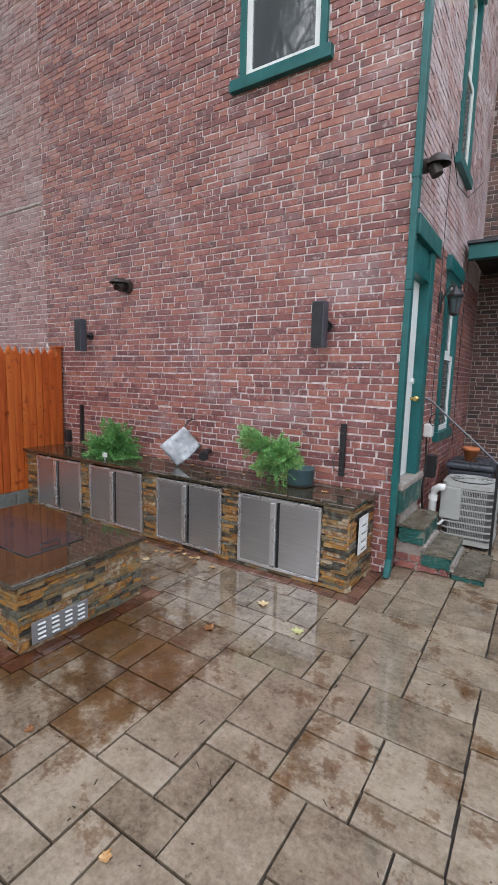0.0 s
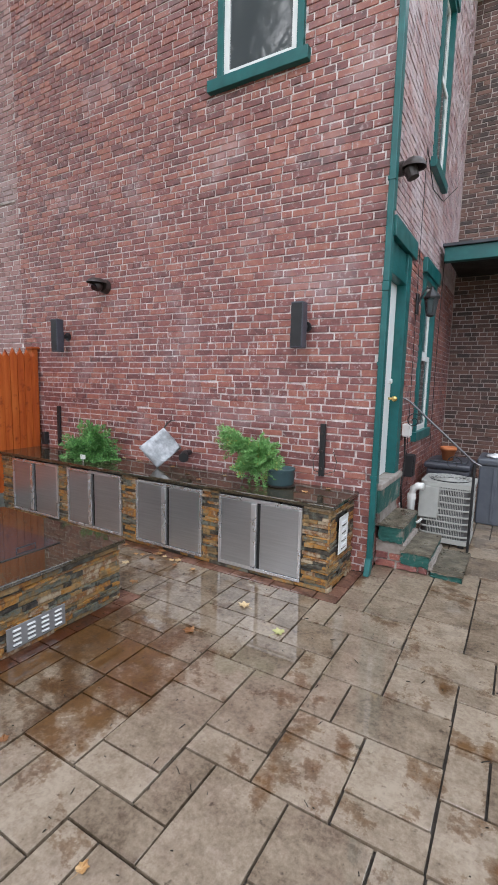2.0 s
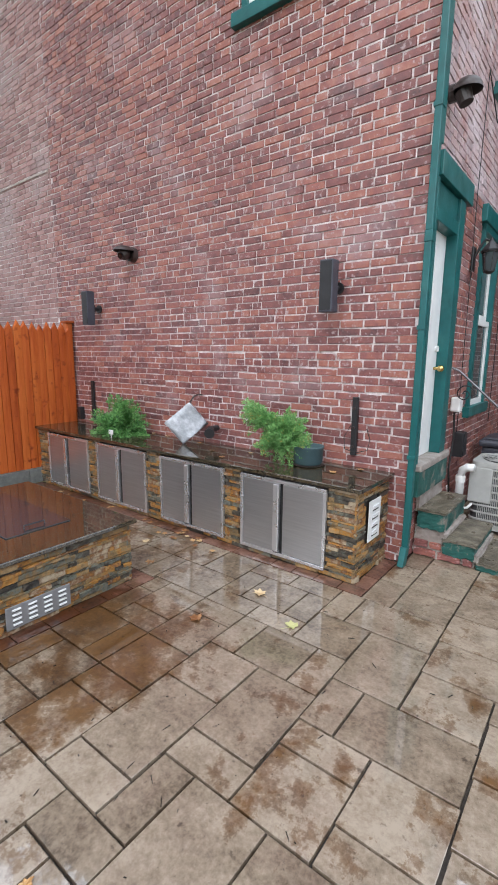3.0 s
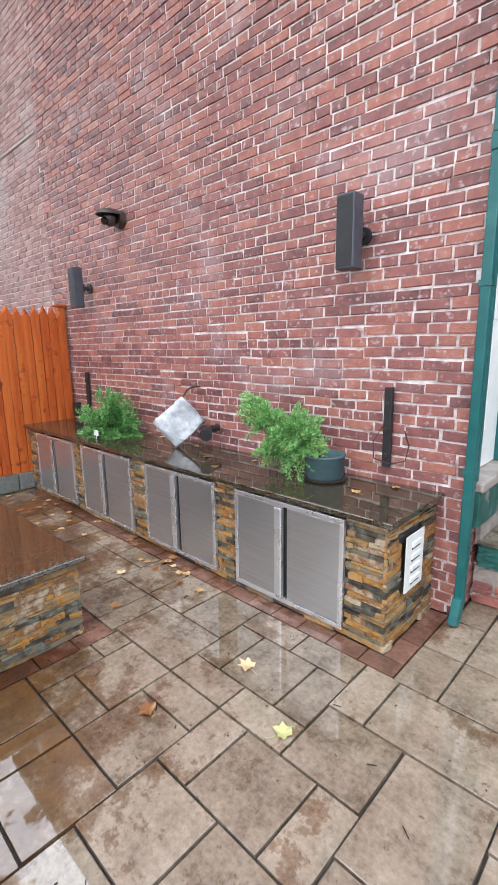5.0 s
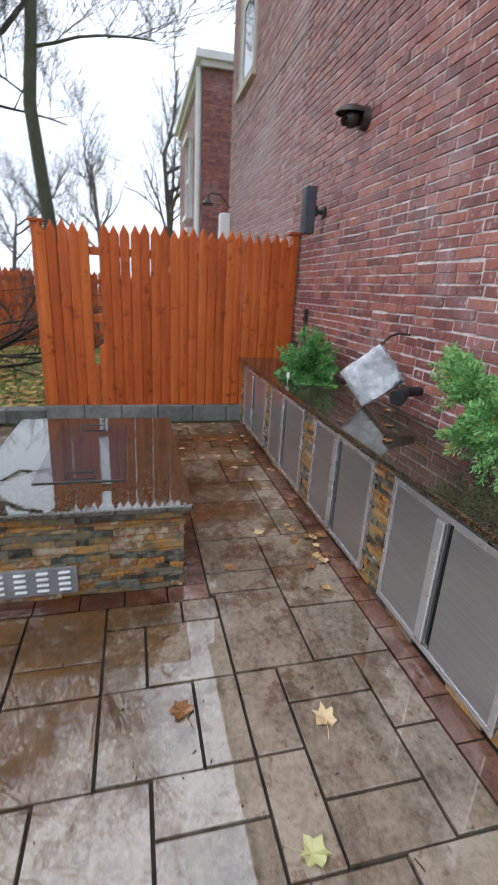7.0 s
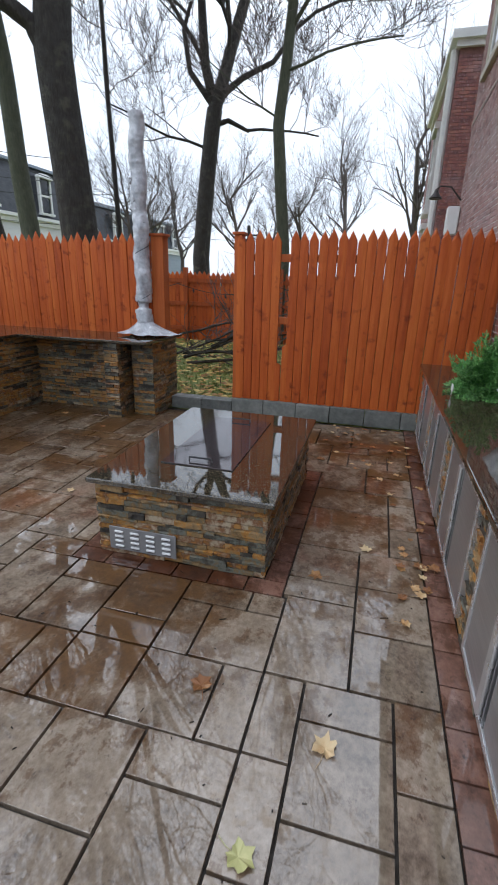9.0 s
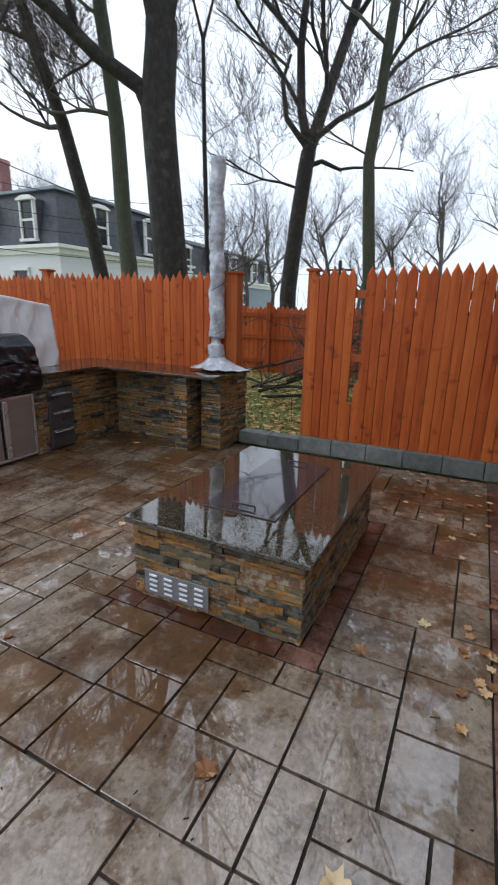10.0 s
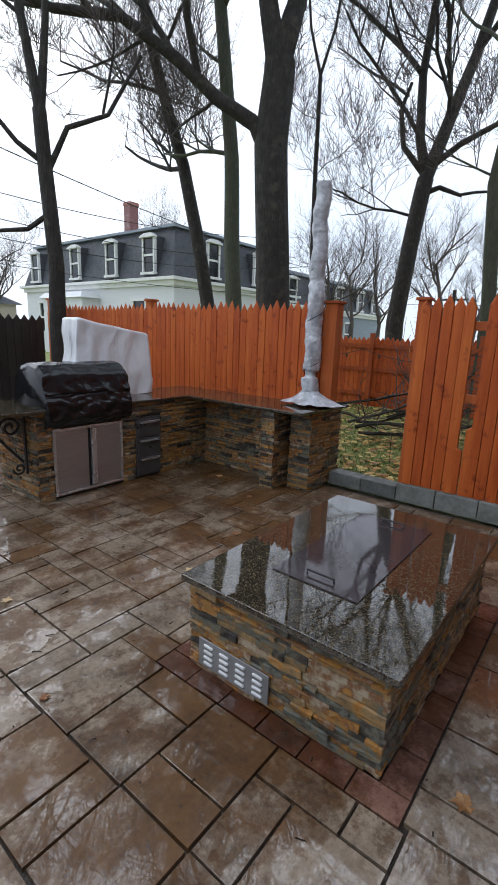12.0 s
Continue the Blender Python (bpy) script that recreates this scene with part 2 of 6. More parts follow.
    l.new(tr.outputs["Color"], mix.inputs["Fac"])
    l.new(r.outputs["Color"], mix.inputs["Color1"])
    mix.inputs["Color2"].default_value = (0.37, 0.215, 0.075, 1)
    # dark specks and spots
    sp = ramp(n, [(0.28, (0.22, 0.18, 0.15)), (0.37, (1, 1, 1))])
    l.new(noise_tex(24, 4, 0.6), sp.inputs["Fac"])
    mix2 = n.new("ShaderNodeMixRGB")
    mix2.blend_type = "MULTIPLY"
    mix2.inputs["Fac"].default_value = 0.8
    l.new(mix.outputs["Color"], mix2.inputs["Color1"])
    l.new(sp.outputs["Color"], mix2.inputs["Color2"])
    l.new(mix2.outputs["Color"], b.inputs["Base Color"])
    # standing film, broken up by damp, dull patches away from the middle of the yard
    film = math_node("ADD", noise_tex(3.1, 10, 0.72), spread(away((-1.35, 2.60, 0)), 0.55, 1.25, -0.12, 0.05))
    dull = spread(film, 0.485, 0.545, 0.0, 1.0)
    l.new(math_node("MULTIPLY_ADD", dull, 0.10, 0.010), b.inputs["Coat Roughness"])
    l.new(math_node("MULTIPLY_ADD", dull, -0.90, 1.0), b.inputs["Coat Weight"])
    b.inputs["Roughness"].default_value = 0.5
    b.inputs["Specular IOR Level"].default_value = 0.35
    b.inputs["Coat IOR"].default_value = 2.0
    bp = n.new("ShaderNodeBump")
    bp.inputs["Strength"].default_value, bp.inputs["Distance"].default_value = 0.10, 0.004
    l.new(noise_tex(30, 4), bp.inputs["Height"])
    l.new(bp.outputs["Normal"], b.inputs["Normal"])
    ripple = n.new("ShaderNodeBump")
    ripple.inputs["Strength"].default_value, ripple.inputs["Distance"].default_value = 0.035, 0.004
    l.new(noise_tex(7, 4), ripple.inputs["Height"])
    l.new(ripple.outputs["Normal"], b.inputs["Coat Normal"])
    return m


PAVER_STOPS = [(0.08, (0.066, 0.044, 0.026)), (0.30, (0.150, 0.110, 0.074)), (0.52, (0.232, 0.178, 0.127)), (0.80, (0.325, 0.262, 0.198))]
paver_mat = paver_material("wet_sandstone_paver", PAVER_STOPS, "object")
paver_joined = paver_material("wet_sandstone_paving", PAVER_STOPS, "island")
edge_mat = paver_material("wet_red_edging", [(0.1, (0.07, 0.034, 0.024)), (0.5, (0.17, 0.082, 0.056)), (0.85, (0.25, 0.140, 0.100))], "object")
SLATE_STOPS = [(0.05, (0.026, 0.024, 0.022)), (0.19, (0.070, 0.058, 0.042)), (0.31, (0.14, 0.15, 0.125)), (0.41, (0.18, 0.115, 0.050)), (0.53, (0.29, 0.195, 0.095)), (0.65, (0.39, 0.185, 0.038)), (0.76, (0.17, 0.074, 0.030)), (0.93, (0.40, 0.33, 0.23))]
slate_mat = surf("stacked_slate", SLATE_STOPS, 16, (0.3, 0.65), 0.6, 60, rnd="object", spread=0.40)
slate_core = surf("slate_backing", [(0.3, (0.02, 0.018, 0.015)), (0.7, (0.05, 0.045, 0.04))], 12, (0.6, 0.8), 0.4, 60)


def granite_material():
    m, n, l, b = nodes_of("polished_wet_granite")
    geo = n.new("ShaderNodeNewGeometry")
    v = n.new("ShaderNodeTexVoronoi")
    v.inputs["Scale"].default_value = 210
    l.new(geo.outputs["Position"], v.inputs["Vector"])
    t = n.new("ShaderNodeTexNoise")
    t.inputs["Scale"].default_value, t.inputs["Detail"].default_value = 45, 5
    l.new(geo.outputs["Position"], t.inputs["Vector"])
    sep = n.new("ShaderNodeSeparateColor")
    l.new(v.outputs["Color"], sep.inputs[0])
    mx = n.new("ShaderNodeMath")
    mx.operation = "MULTIPLY_ADD"
    l.new(sep.outputs[0], mx.inputs[0])
    mx.inputs[1].default_value = 0.55
    half = n.new("ShaderNodeMath")
    half.operation = "MULTIPLY"
    l.new(t.outputs["Fac"], half.inputs[0])
    half.inputs[1].default_value = 0.5
    l.new(half.outputs[0], mx.inputs[2])
    r = ramp(n, [(0.28, (0.010, 0.009, 0.006)), (0.48, (0.028, 0.023, 0.014)), (0.64, (0.060, 0.047, 0.028)), (0.80, (0.12, 0.095, 0.06))])
    l.new(mx.outputs[0], r.inputs["Fac"])
    l.new(r.outputs["Color"], b.inputs["Base Color"])
    w = n.new("ShaderNodeTexNoise")
    w.inputs["Scale"].default_value, w.inputs["Detail"].default_value = 3.0, 4
    l.new(geo.outputs["Position"], w.inputs["Vector"])
    rr = n.new("ShaderNodeMapRange")
    rr.inputs["From Min"].default_value, rr.inputs["From Max"].default_value = 0.4, 0.65
    rr.inputs["To Min"].default_value, rr.inputs["To Max"].default_value = 0.015, 0.06
    l.new(w.outputs["Fac"], rr.inputs["Value"])
    l.new(rr.outputs["Result"], b.inputs["Roughness"])
    b.inputs["IOR"].default_value = 1.95
    wave = n.new("ShaderNodeTexNoise")
    wave.inputs["Scale"].default_value = 14
    l.new(geo.outputs["Position"], wave.inputs["Vector"])
    bp = n.new("ShaderNodeBump")
    bp.inputs["Strength"].default_value, bp.inputs["Distance"].default_value = 0.05, 0.004
    l.new(wave.outputs["Fac"], bp.inputs["Height"])
    l.new(bp.outputs["Normal"], b.inputs["Normal"])
    return m


granite = granite_material()
lid_metal = surf("wet_dark_steel", [(0.3, (0.060, 0.050, 0.052)), (0.7, (0.085, 0.072, 0.075))], 5, (0.02, 0.06), 0.02, 14, metal=0.35)
dark_steel = surf("dark_stainless", [(0.3, (0.13, 0.13, 0.14)), (0.7, (0.18, 0.18, 0.19))], 5, (0.25, 0.4), 0.03, 90, metal=0.7)


def glass_material(name, tone, ior):
    m, n, l, b = nodes_of(name)
    b.inputs["Base Color"].default_value = (*tone, 1)
    b.inputs["Roughness"].default_value = 0.03
    b.inputs["IOR"].default_value = ior
    return m


glass_mat = glass_material("window_glass", (0.075, 0.085, 0.09), 2.5)
dark_glass = glass_material("dark_window_glass", (0.018, 0.022, 0.028), 1.5)
plastic_clear = surf("milky_plastic_film", [(0.3, (0.30, 0.32, 0.345)), (0.5, (0.46, 0.48, 0.51)), (0.7, (0.68, 0.70, 0.73))], 11, (0.12, 0.3), 0.6, 22, bump_dist=0.02)
plastic_white = surf("white_plastic_sheet", [(0.3, (0.74, 0.76, 0.78)), (0.7, (0.86, 0.87, 0.88))], 4, (0.3, 0.5), 0.4, 12)
plastic_black = surf("black_plastic_film", [(0.3, (0.006, 0.006, 0.007)), (0.7, (0.012, 0.012, 0.014))], 6, (0.05, 0.16), 0.45, 22, bump_dist=0.012)
pot_mat = surf("blue_grey_pot", [(0.3, (0.045, 0.085, 0.095)), (0.7, (0.07, 0.12, 0.13))], 7, (0.4, 0.55), 0.1, 60)
leaf_mat = surf("green_leaves", [(0.1, (0.04, 0.14, 0.035)), (0.5, (0.11, 0.30, 0.07)), (0.9, (0.24, 0.46, 0.15))], 9, (0.35, 0.55), 0, rnd="island", spread=0.4)
leaf_pale = surf("pale_green_leaves", [(0.1, (0.08, 0.22, 0.055)), (0.5, (0.17, 0.39, 0.11)), (0.88, (0.32, 0.54, 0.20)), (0.97, (0.55, 0.34, 0.08))], 9, (0.5, 0.7), 0, rnd="island", spread=0.4)
dry_leaf = surf("fallen_maple_leaf", [(0.2, (0.20, 0.08, 0.025)), (0.5, (0.42, 0.23, 0.085)), (0.8, (0.58, 0.44, 0.25))], 12, (0.4, 0.6), 0.2, 50, rnd="object", spread=0.35)
yellow_leaf = surf("yellow_green_leaf", [(0.3, (0.33, 0.34, 0.12)), (0.7, (0.50, 0.47, 0.22))], 12, (0.4, 0.6), 0.2, 50)
bark = surf("wet_bark", [(0.25, (0.010, 0.008, 0.006)), (0.55, (0.026, 0.021, 0.016)), (0.8, (0.055, 0.046, 0.034))], 9, (0.6, 0.85), 1.0, 12, stretch=(4, 4, 0.7), bump_dist=0.06, stain=(0.075, 0.068, 0.046), stain_scale=5.0, stain_at=(0.56, 0.78))
bark_green = surf("mossy_bark", [(0.25, (0.028, 0.032, 0.018)), (0.55, (0.058, 0.064, 0.036)), (0.8, (0.10, 0.105, 0.062))], 9, (0.6, 0.85), 0.6, 22, stretch=(4, 4, 0.7), bump_dist=0.02)
twig_mat = surf("grey_twigs", [(0.3, (0.05, 0.04, 0.035)), (0.7, (0.11, 0.09, 0.08))], 3, (0.7, 0.85), 0)
lawn_mat = surf("leafy_lawn", [(0.25, (0.09, 0.11, 0.03)), (0.5, (0.18, 0.22, 0.055)), (0.7, (0.32, 0.29, 0.09)), (0.85, (0.44, 0.28, 0.10))], 7, (0.6, 0.9), 0.8, 60, bump_dist=0.02)
grass_mat = surf("grass_blades", [(0.2, (0.10, 0.15, 0.03)), (0.5, (0.20, 0.27, 0.06)), (0.8, (0.36, 0.36, 0.12))], 4, (0.5, 0.7), 0, rnd="island", spread=0.3)
slate_roof = surf("dark_roof_slate", [(0.25, (0.035, 0.038, 0.045)), (0.55, (0.06, 0.064, 0.075)), (0.8, (0.09, 0.095, 0.11))], 5, (0.5, 0.8), 0.4, 12, stretch=(1, 1, 4))
siding_white = surf("white_siding", [(0.3, (0.62, 0.63, 0.65)), (0.7, (0.72, 0.73, 0.74))], 3, (0.5, 0.7), 0.2, 6, stretch=(0.2, 0.2, 8))
siding_blue = surf("slate_blue_siding", [(0.3, (0.20, 0.24, 0.29)), (0.7, (0.26, 0.30, 0.35))], 3, (0.5, 0.7), 0.2, 6, stretch=(0.2, 0.2, 8))
trim_cream = surf("cream_stone", [(0.3, (0.42, 0.38, 0.31)), (0.7, (0.55, 0.50, 0.42))], 7, (0.5, 0.7), 0.2, 50)
twine = surf("cable_rubber", [(0.3, (0.012, 0.012, 0.012)), (0.7, (0.02, 0.02, 0.02))], 7, (0.5, 0.7), 0)

# ---- building blocks ----


def box(bm, x0, x1, y0, y1, z0, z1, bevel=0.0):
    v = [bm.verts.new((x, y, z)) for z in (z0, z1) for y in (y0, y1) for x in (x0, x1)]
    for f in ((0, 2, 3, 1), (4, 5, 7, 6), (0, 1, 5, 4), (2, 6, 7, 3), (0, 4, 6, 2), (1, 3, 7, 5)):
        bm.faces.new([v[i] for i in f])
    if bevel:
        es = {e for w in v for e in w.link_edges}
        bmesh.ops.bevel(bm, geom=list(es), offset=bevel, segments=2, affect="EDGES", profile=0.5)
    return bm


def boxes(*spans, bevel=0.0):
    bm = bmesh.new()
    for s in spans:
        box(bm, *s, bevel=bevel)
    return bm


def tube(bm, pts, radii, sides=8, cap=True):
    """A bent tube through the points, with a radius at each."""
    pts = [Vector(p) for p in pts]
    if isinstance(radii, (int, float)):
        radii = [radii] * len(pts)
    rings, up = [], Vector((0.13, 0.21, 0.97))
    for i, p in enumerate(pts):
        d = (pts[min(i + 1, len(pts) - 1)] - pts[max(i - 1, 0)]).normalized()
        a = d.cross(up)
        if a.length < 0.05:
            a = d.cross(Vector((1, 0, 0)))
        a.normalize()
        c = d.cross(a)
        rings.append([bm.verts.new(p + radii[i] * (math.cos(k * math.tau / sides) * a + math.sin(k * math.tau / sides) * c)) for k in range(sides)])
    for r0, r1 in zip(rings, rings[1:]):
        for k in range(sides):
            bm.faces.new((r0[k], r0[(k + 1) % sides], r1[(k + 1) % sides], r1[k]))
    if cap and sides > 2:
        bm.faces.new(rings[0][::-1])
        bm.faces.new(rings[-1])
    return bm


def lathe(bm, profile, centre, sides=20, squash=(1, 1)):
    cx, cy, cz = centre
    rings = [[bm.verts.new((cx + r * squash[0] * math.cos(k * math.tau / sides), cy + r * squash[1] * math.sin(k * math.tau / sides), cz + z)) for k in range(sides)] for r, z in profile]
    for r0, r1 in zip(rings, rings[1:]):
        for k in range(sides):
            bm.faces.new((r0[k], r0[(k + 1) % sides], r1[(k + 1) % sides], r1[k]))
    bm.faces.new(rings[0][::-1])
    bm.faces.new(rings[-1])
    return bm


def mesh_of(name, bm, material, smooth=False):
    me = bpy.data.meshes.new(name)
    bmesh.ops.recalc_face_normals(bm, faces=bm.faces)
    bm.to_mesh(me)
    bm.free()
    me.materials.append(material)
    if smooth:
        for p in me.polygons:
            p.use_smooth = True
    return me


def thing(name, at, label, category, group="", kind=""):
    ob = new(name)
    ob.empty_display_size = 0.1
    ob.location = at
    return tagged(ob, label, category, group, kind)


def part(name, bm, material, parent=None, label="", smooth=False):
    """Links a bmesh, in world coordinates, as one mesh object under a thing or under a part."""
    ob = new(name, mesh_of(name, bm, material, smooth))
    if parent:
        ob.parent = parent
        root = parent.parent if parent.parent else parent
        ob.matrix_parent_inverse = Matrix.Translation(-Vector(root.location))
        if parent.parent:
            ob.matrix_parent_inverse = Matrix.Identity(4)
    if label:
        ob["label"] = label
    return ob


def solid(name, bm, material, label="", category="", group="", kind="", smooth=False):
    return tagged(part(name, bm, material, smooth=smooth), label, category, group, kind)


def piece(name, mesh, parent, m):
    ob = new(name, mesh)
    ob.parent = parent
    root = parent
    ob.matrix_parent_inverse = Matrix.Translation(-Vector(root.location)) if not parent.parent else Matrix.Identity(4)
    ob.matrix_basis = m
    return ob


def wobbly_block(seed, rough=0.06, bevel=0.08, chip=0.04):
    """A unit block with chipped, uneven front edges, from 0 to 1 on each axis; y = 0 is the front."""
    rg = random.Random(seed)
    bm = bmesh.new()
    xs = [0, 0.33, 0.67, 1]
    front = [[bm.verts.new((x, rg.uniform(0, rough), z + (rg.uniform(-1, 1) * chip if 0 < x < 1 else (0.5 - z) * rg.uniform(0, 4 * chip)))) for x in xs] for z in (0.06, 0.94)]
    back = [[bm.verts.new((x, 1, z)) for x in (0, 1)] for z in (0, 1)]
    mid = [[bm.verts.new((x, rough + bevel, z)) for x in (0, 1)] for z in (0, 1)]
    for i in range(3):
        bm.faces.new((front[0][i], front[0][i + 1], front[1][i + 1], front[1][i]))
    bm.faces.new((*front[1], mid[1][1], mid[1][0]))
    bm.faces.new((*front[0][::-1], mid[0][0], mid[0][1]))
    bm.faces.new((front[0][0], front[1][0], mid[1][0], mid[0][0]))
    bm.faces.new((front[1][3], front[0][3], mid[0][1], mid[1][1]))
    bm.faces.new((mid[0][0], mid[1][0], back[1][0], back[0][0]))
    bm.faces.new((mid[1][1], mid[0][1], back[0][1], back[1][1]))
    bm.faces.new((mid[1][0], mid[1][1], back[1][1], back[1][0]))
    bm.faces.new((mid[0][1], mid[0][0], back[0][0], back[0][1]))
    return bm


def wall_matrix(origin, along, out, x, z, w, d, h, tilt=0.0):
    """Pose of a unit block on a wall: x along the wall, its front pointing out."""
    a, o = Vector((*along, 0)), Vector((*out, 0))
    p = Vector(origin) + a * x + Vector((0, 0, z)) + o * d
    m = Matrix(((a.x * w, -o.x * d, 0, p.x), (a.y * w, -o.y * d, 0, p.y), (0, 0, h, p.z), (0, 0, 0, 1)))
    return m

# ---- setting: ground, lawn, masonry walls ----
ground = solid("ground", boxes((-120, 60, -120, 60, -0.6, -0.06)), lawn_mat, "damp soil and turf ground reaching the horizon", "ground", kind="structure")
# the lawn beyond the fence lies a little above the patio
lawn_bm = bmesh.new()
bmesh.ops.create_grid(lawn_bm, x_segments=60, y_segments=80, size=1)
for v in lawn_bm.verts:
    v.co.x, v.co.y = -28.0 + v.co.x * 22.0, -14.0 + v.co.y * 24.0
    v.co.z = 0.05 + 0.05 * noise.noise((v.co.x * 0.5, v.co.y * 0.5, 0))
lawn = solid("lawn", lawn_bm, lawn_mat, "patchy autumn lawn strewn with fallen leaves", "lawn", kind="structure", smooth=True)

rng = random.Random(4)
bed = solid("floor", boxes((-5.74, 4.0, -5.74, 8.3, -0.06, -0.022)), joint_sand, "wet stone-paved patio floor with dark joints", "patio floor", kind="structure")

brick_blocks = [mesh_of("brick", wobbly_block(s, 0.10, 0.10, 0.06), brick_mat) for s in range(6)]


def courses(z0, z1, length, rg, course=0.0667, bond=0.212, joint=0.0105):
    """Brick courses as (u, z, width, height): stretchers, with a course of headers every seventh."""
    z, k = z0, 0
    while z + course * 0.6 < z1:
        header = k % 7 == 3
        w = bond / 2 if header else bond
        u = -rg.uniform(0.0, 1.0) * 0.03 - (w / 2 if k % 2 else 0)
        while u < length:
            ww = w * rg.uniform(0.90, 1.10)
            if not header and rg.random() < 0.12:
                ww = w * 0.52
            a, b = max(u, 0.0), min(u + ww - joint, length)
            if b - a > 0.03:
                yield a + rg.uniform(0, 0.003), z + rg.uniform(-0.0025, 0.0025), b - a - rg.uniform(0, 0.004), course - joint + rg.uniform(-0.003, 0.003)
            u += ww
        z, k = z + course, k + 1


def clear_of(u, z, w, h, holes):
    """The parts of a brick left beside the openings."""
    for a, b, c, d in holes:
        if z + h > c and z < d and u + w > a and u < b:
            if u < a - 0.04:
                return u, z, a - u - 0.004, h
            if u + w > b + 0.04:
                return b + 0.004, z, u + w - b - 0.004, h
            return None
    return u, z, w, h


def brick_face(name, parent, origin, along, out, length, z0, z1, holes, material, rg, near=None, proud=0.008):
    """Bricks over a wall: the nearest as pieces of their own, the rest joined into one part."""
    a, o = Vector((*along, 0)), Vector((*out, 0))
    verts, faces, singles = [], [], []
    for u, z, w, h in courses(z0, z1, length, rg):
        c = clear_of(u, z, w, h, holes)
        if not c:
            continue
        u, z, w, h = c
        d = proud + rg.uniform(-0.003, 0.004)
        if near and near[0] < u < near[1] and near[2] < z < near[3]:
            singles.append((u, z, w, h, d))
            continue
        k = len(verts)
        tw = rg.uniform(-0.002, 0.002)
        bow = 0.007 * noise.noise((u * 0.9, z * 2.1, 3.0))
        ju, jz = [rg.uniform(0.0, 0.009) for _ in range(4)], [rg.uniform(-0.001, 0.0065) for _ in range(4)]
        front = ((u + ju[0], z + jz[0], d + tw), (u + w - ju[1], z + jz[1], d - tw), (u + w - ju[2], z + h - jz[2], d - tw), (u + ju[3], z + h - jz[3], d + tw))
        for (uu, zz, dd) in ((u, z, 0), (u + w, z, 0), (u + w, z + h, 0), (u, z + h, 0)) + front:
            zz += bow
            verts.append(Vector(origin) + a * uu + o * dd + Vector((0, 0, zz)))
        for f in ((4, 5, 6, 7), (0, 1, 5, 4), (1, 2, 6, 5), (2, 3, 7, 6), (3, 0, 4, 7)):
            faces.append(tuple(k + i for i in f))
    me = bpy.data.meshes.new(name)
    me.from_pydata(verts, [], faces)
    me.materials.append(material)
    ob = new(name, me)
    ob.parent = parent
    tagged(ob, kind="stuff")
    for u, z, w, h, d in singles:
        bow = 0.007 * noise.noise((u * 0.9, z * 2.1, 3.0))
        piece("brick", brick_blocks[rg.randrange(6)], parent, wall_matrix(origin, along, out, u + rg.uniform(0, 0.004), z + bow + rg.uniform(0, 0.003), w - rg.uniform(0, 0.006), d, h - rg.uniform(0, 0.004)) @ pose(0, 0, 0, 0, rg.uniform(-1.2, 1.2), 0))
    return ob


WALL_TOP = 7.5
# main gable wall facing the patio: old weathered part beyond x = -6.1, window openings cut through
WIN = (-2.80, -1.88, 4.66, 6.55)
FAR = (-9.50, -8.45, 4.62, 6.85)
wall_n = solid("wall_north", boxes(
    (-10.2, FAR[0], 4.055, 4.40, 0, WALL_TOP), (FAR[0], FAR[1], 4.055, 4.40, 0, FAR[2]), (FAR[0], FAR[1], 4.055, 4.40, FAR[3], WALL_TOP),
    (FAR[1], WIN[0], 4.055, 4.40, 0, WALL_TOP), (WIN[0], WIN[1], 4.055, 4.40, 0, WIN[2]), (WIN[0], WIN[1], 4.055, 4.40, WIN[3], WALL_TOP), (WIN[1], -1.40, 4.055, 4.40, 0, WALL_TOP)),
    mortar, "old red brick house wall with pale lime mortar", "brick wall", kind="structure")
# black sheet added where unlit rooms would show through the window openings
solid("unlit_room_sheet", boxes((-10.2, -1.4, 4.45, 4.6, 0, WALL_TOP)), unlit_black, "added black sheet standing for unlit rooms behind the house windows", "wall", kind="structure")
rb = random.Random(7)
brick_face("brick_courses", wall_n, (-6.10, 4.055, 0.0), (1, 0), (0, -1), 5.042, 0.0, WALL_TOP, [(WIN[0] + 6.10, WIN[1] + 6.10, WIN[2], WIN[3])], brick_joined, rb, near=(1.9, 5.0, 0.76, 1.80))
brick_face("brick_courses", wall_n, (-10.2, 4.055, 0.0), (1, 0), (0, -1), 4.09, 0.0, WALL_TOP, [(FAR[0] + 10.2, FAR[1] + 10.2, FAR[2], FAR[3])], brick_pale, rb, proud=0.006)
# east facade with the door, a ground-floor and an upper window
DOOR, WIN2, WIN3 = (4.09, 4.86, 0.80, 2.985), (5.72, 6.50, 1.18, 3.02), (5.75, 6.45, 4.25, 6.2)
spans, y = [], 4.055
for a, b, c, d in (DOOR, WIN2):
    spans += [(-1.40, -1.062, y, a, 0, 4.0), (-1.40, -1.062, a, b, 0, c), (-1.40, -1.062, a, b, d, 4.0)]
    y = b
spans += [(-1.40, -1.062, y, 8.3, 0, 4.0), (-1.40, -1.062, 4.055, WIN3[0], 4.0, WALL_TOP), (-1.40, -1.062, WIN3[0], WIN3[1], 4.0, WIN3[2]), (-1.40, -1.062, WIN3[0], WIN3[1], WIN3[3], WALL_TOP), (-1.40, -1.062, WIN3[1], 8.3, 4.0, WALL_TOP)]
wall_e = solid("wall_east", boxes(*spans), mortar, "red brick side wall of the house", "brick wall", kind="structure")
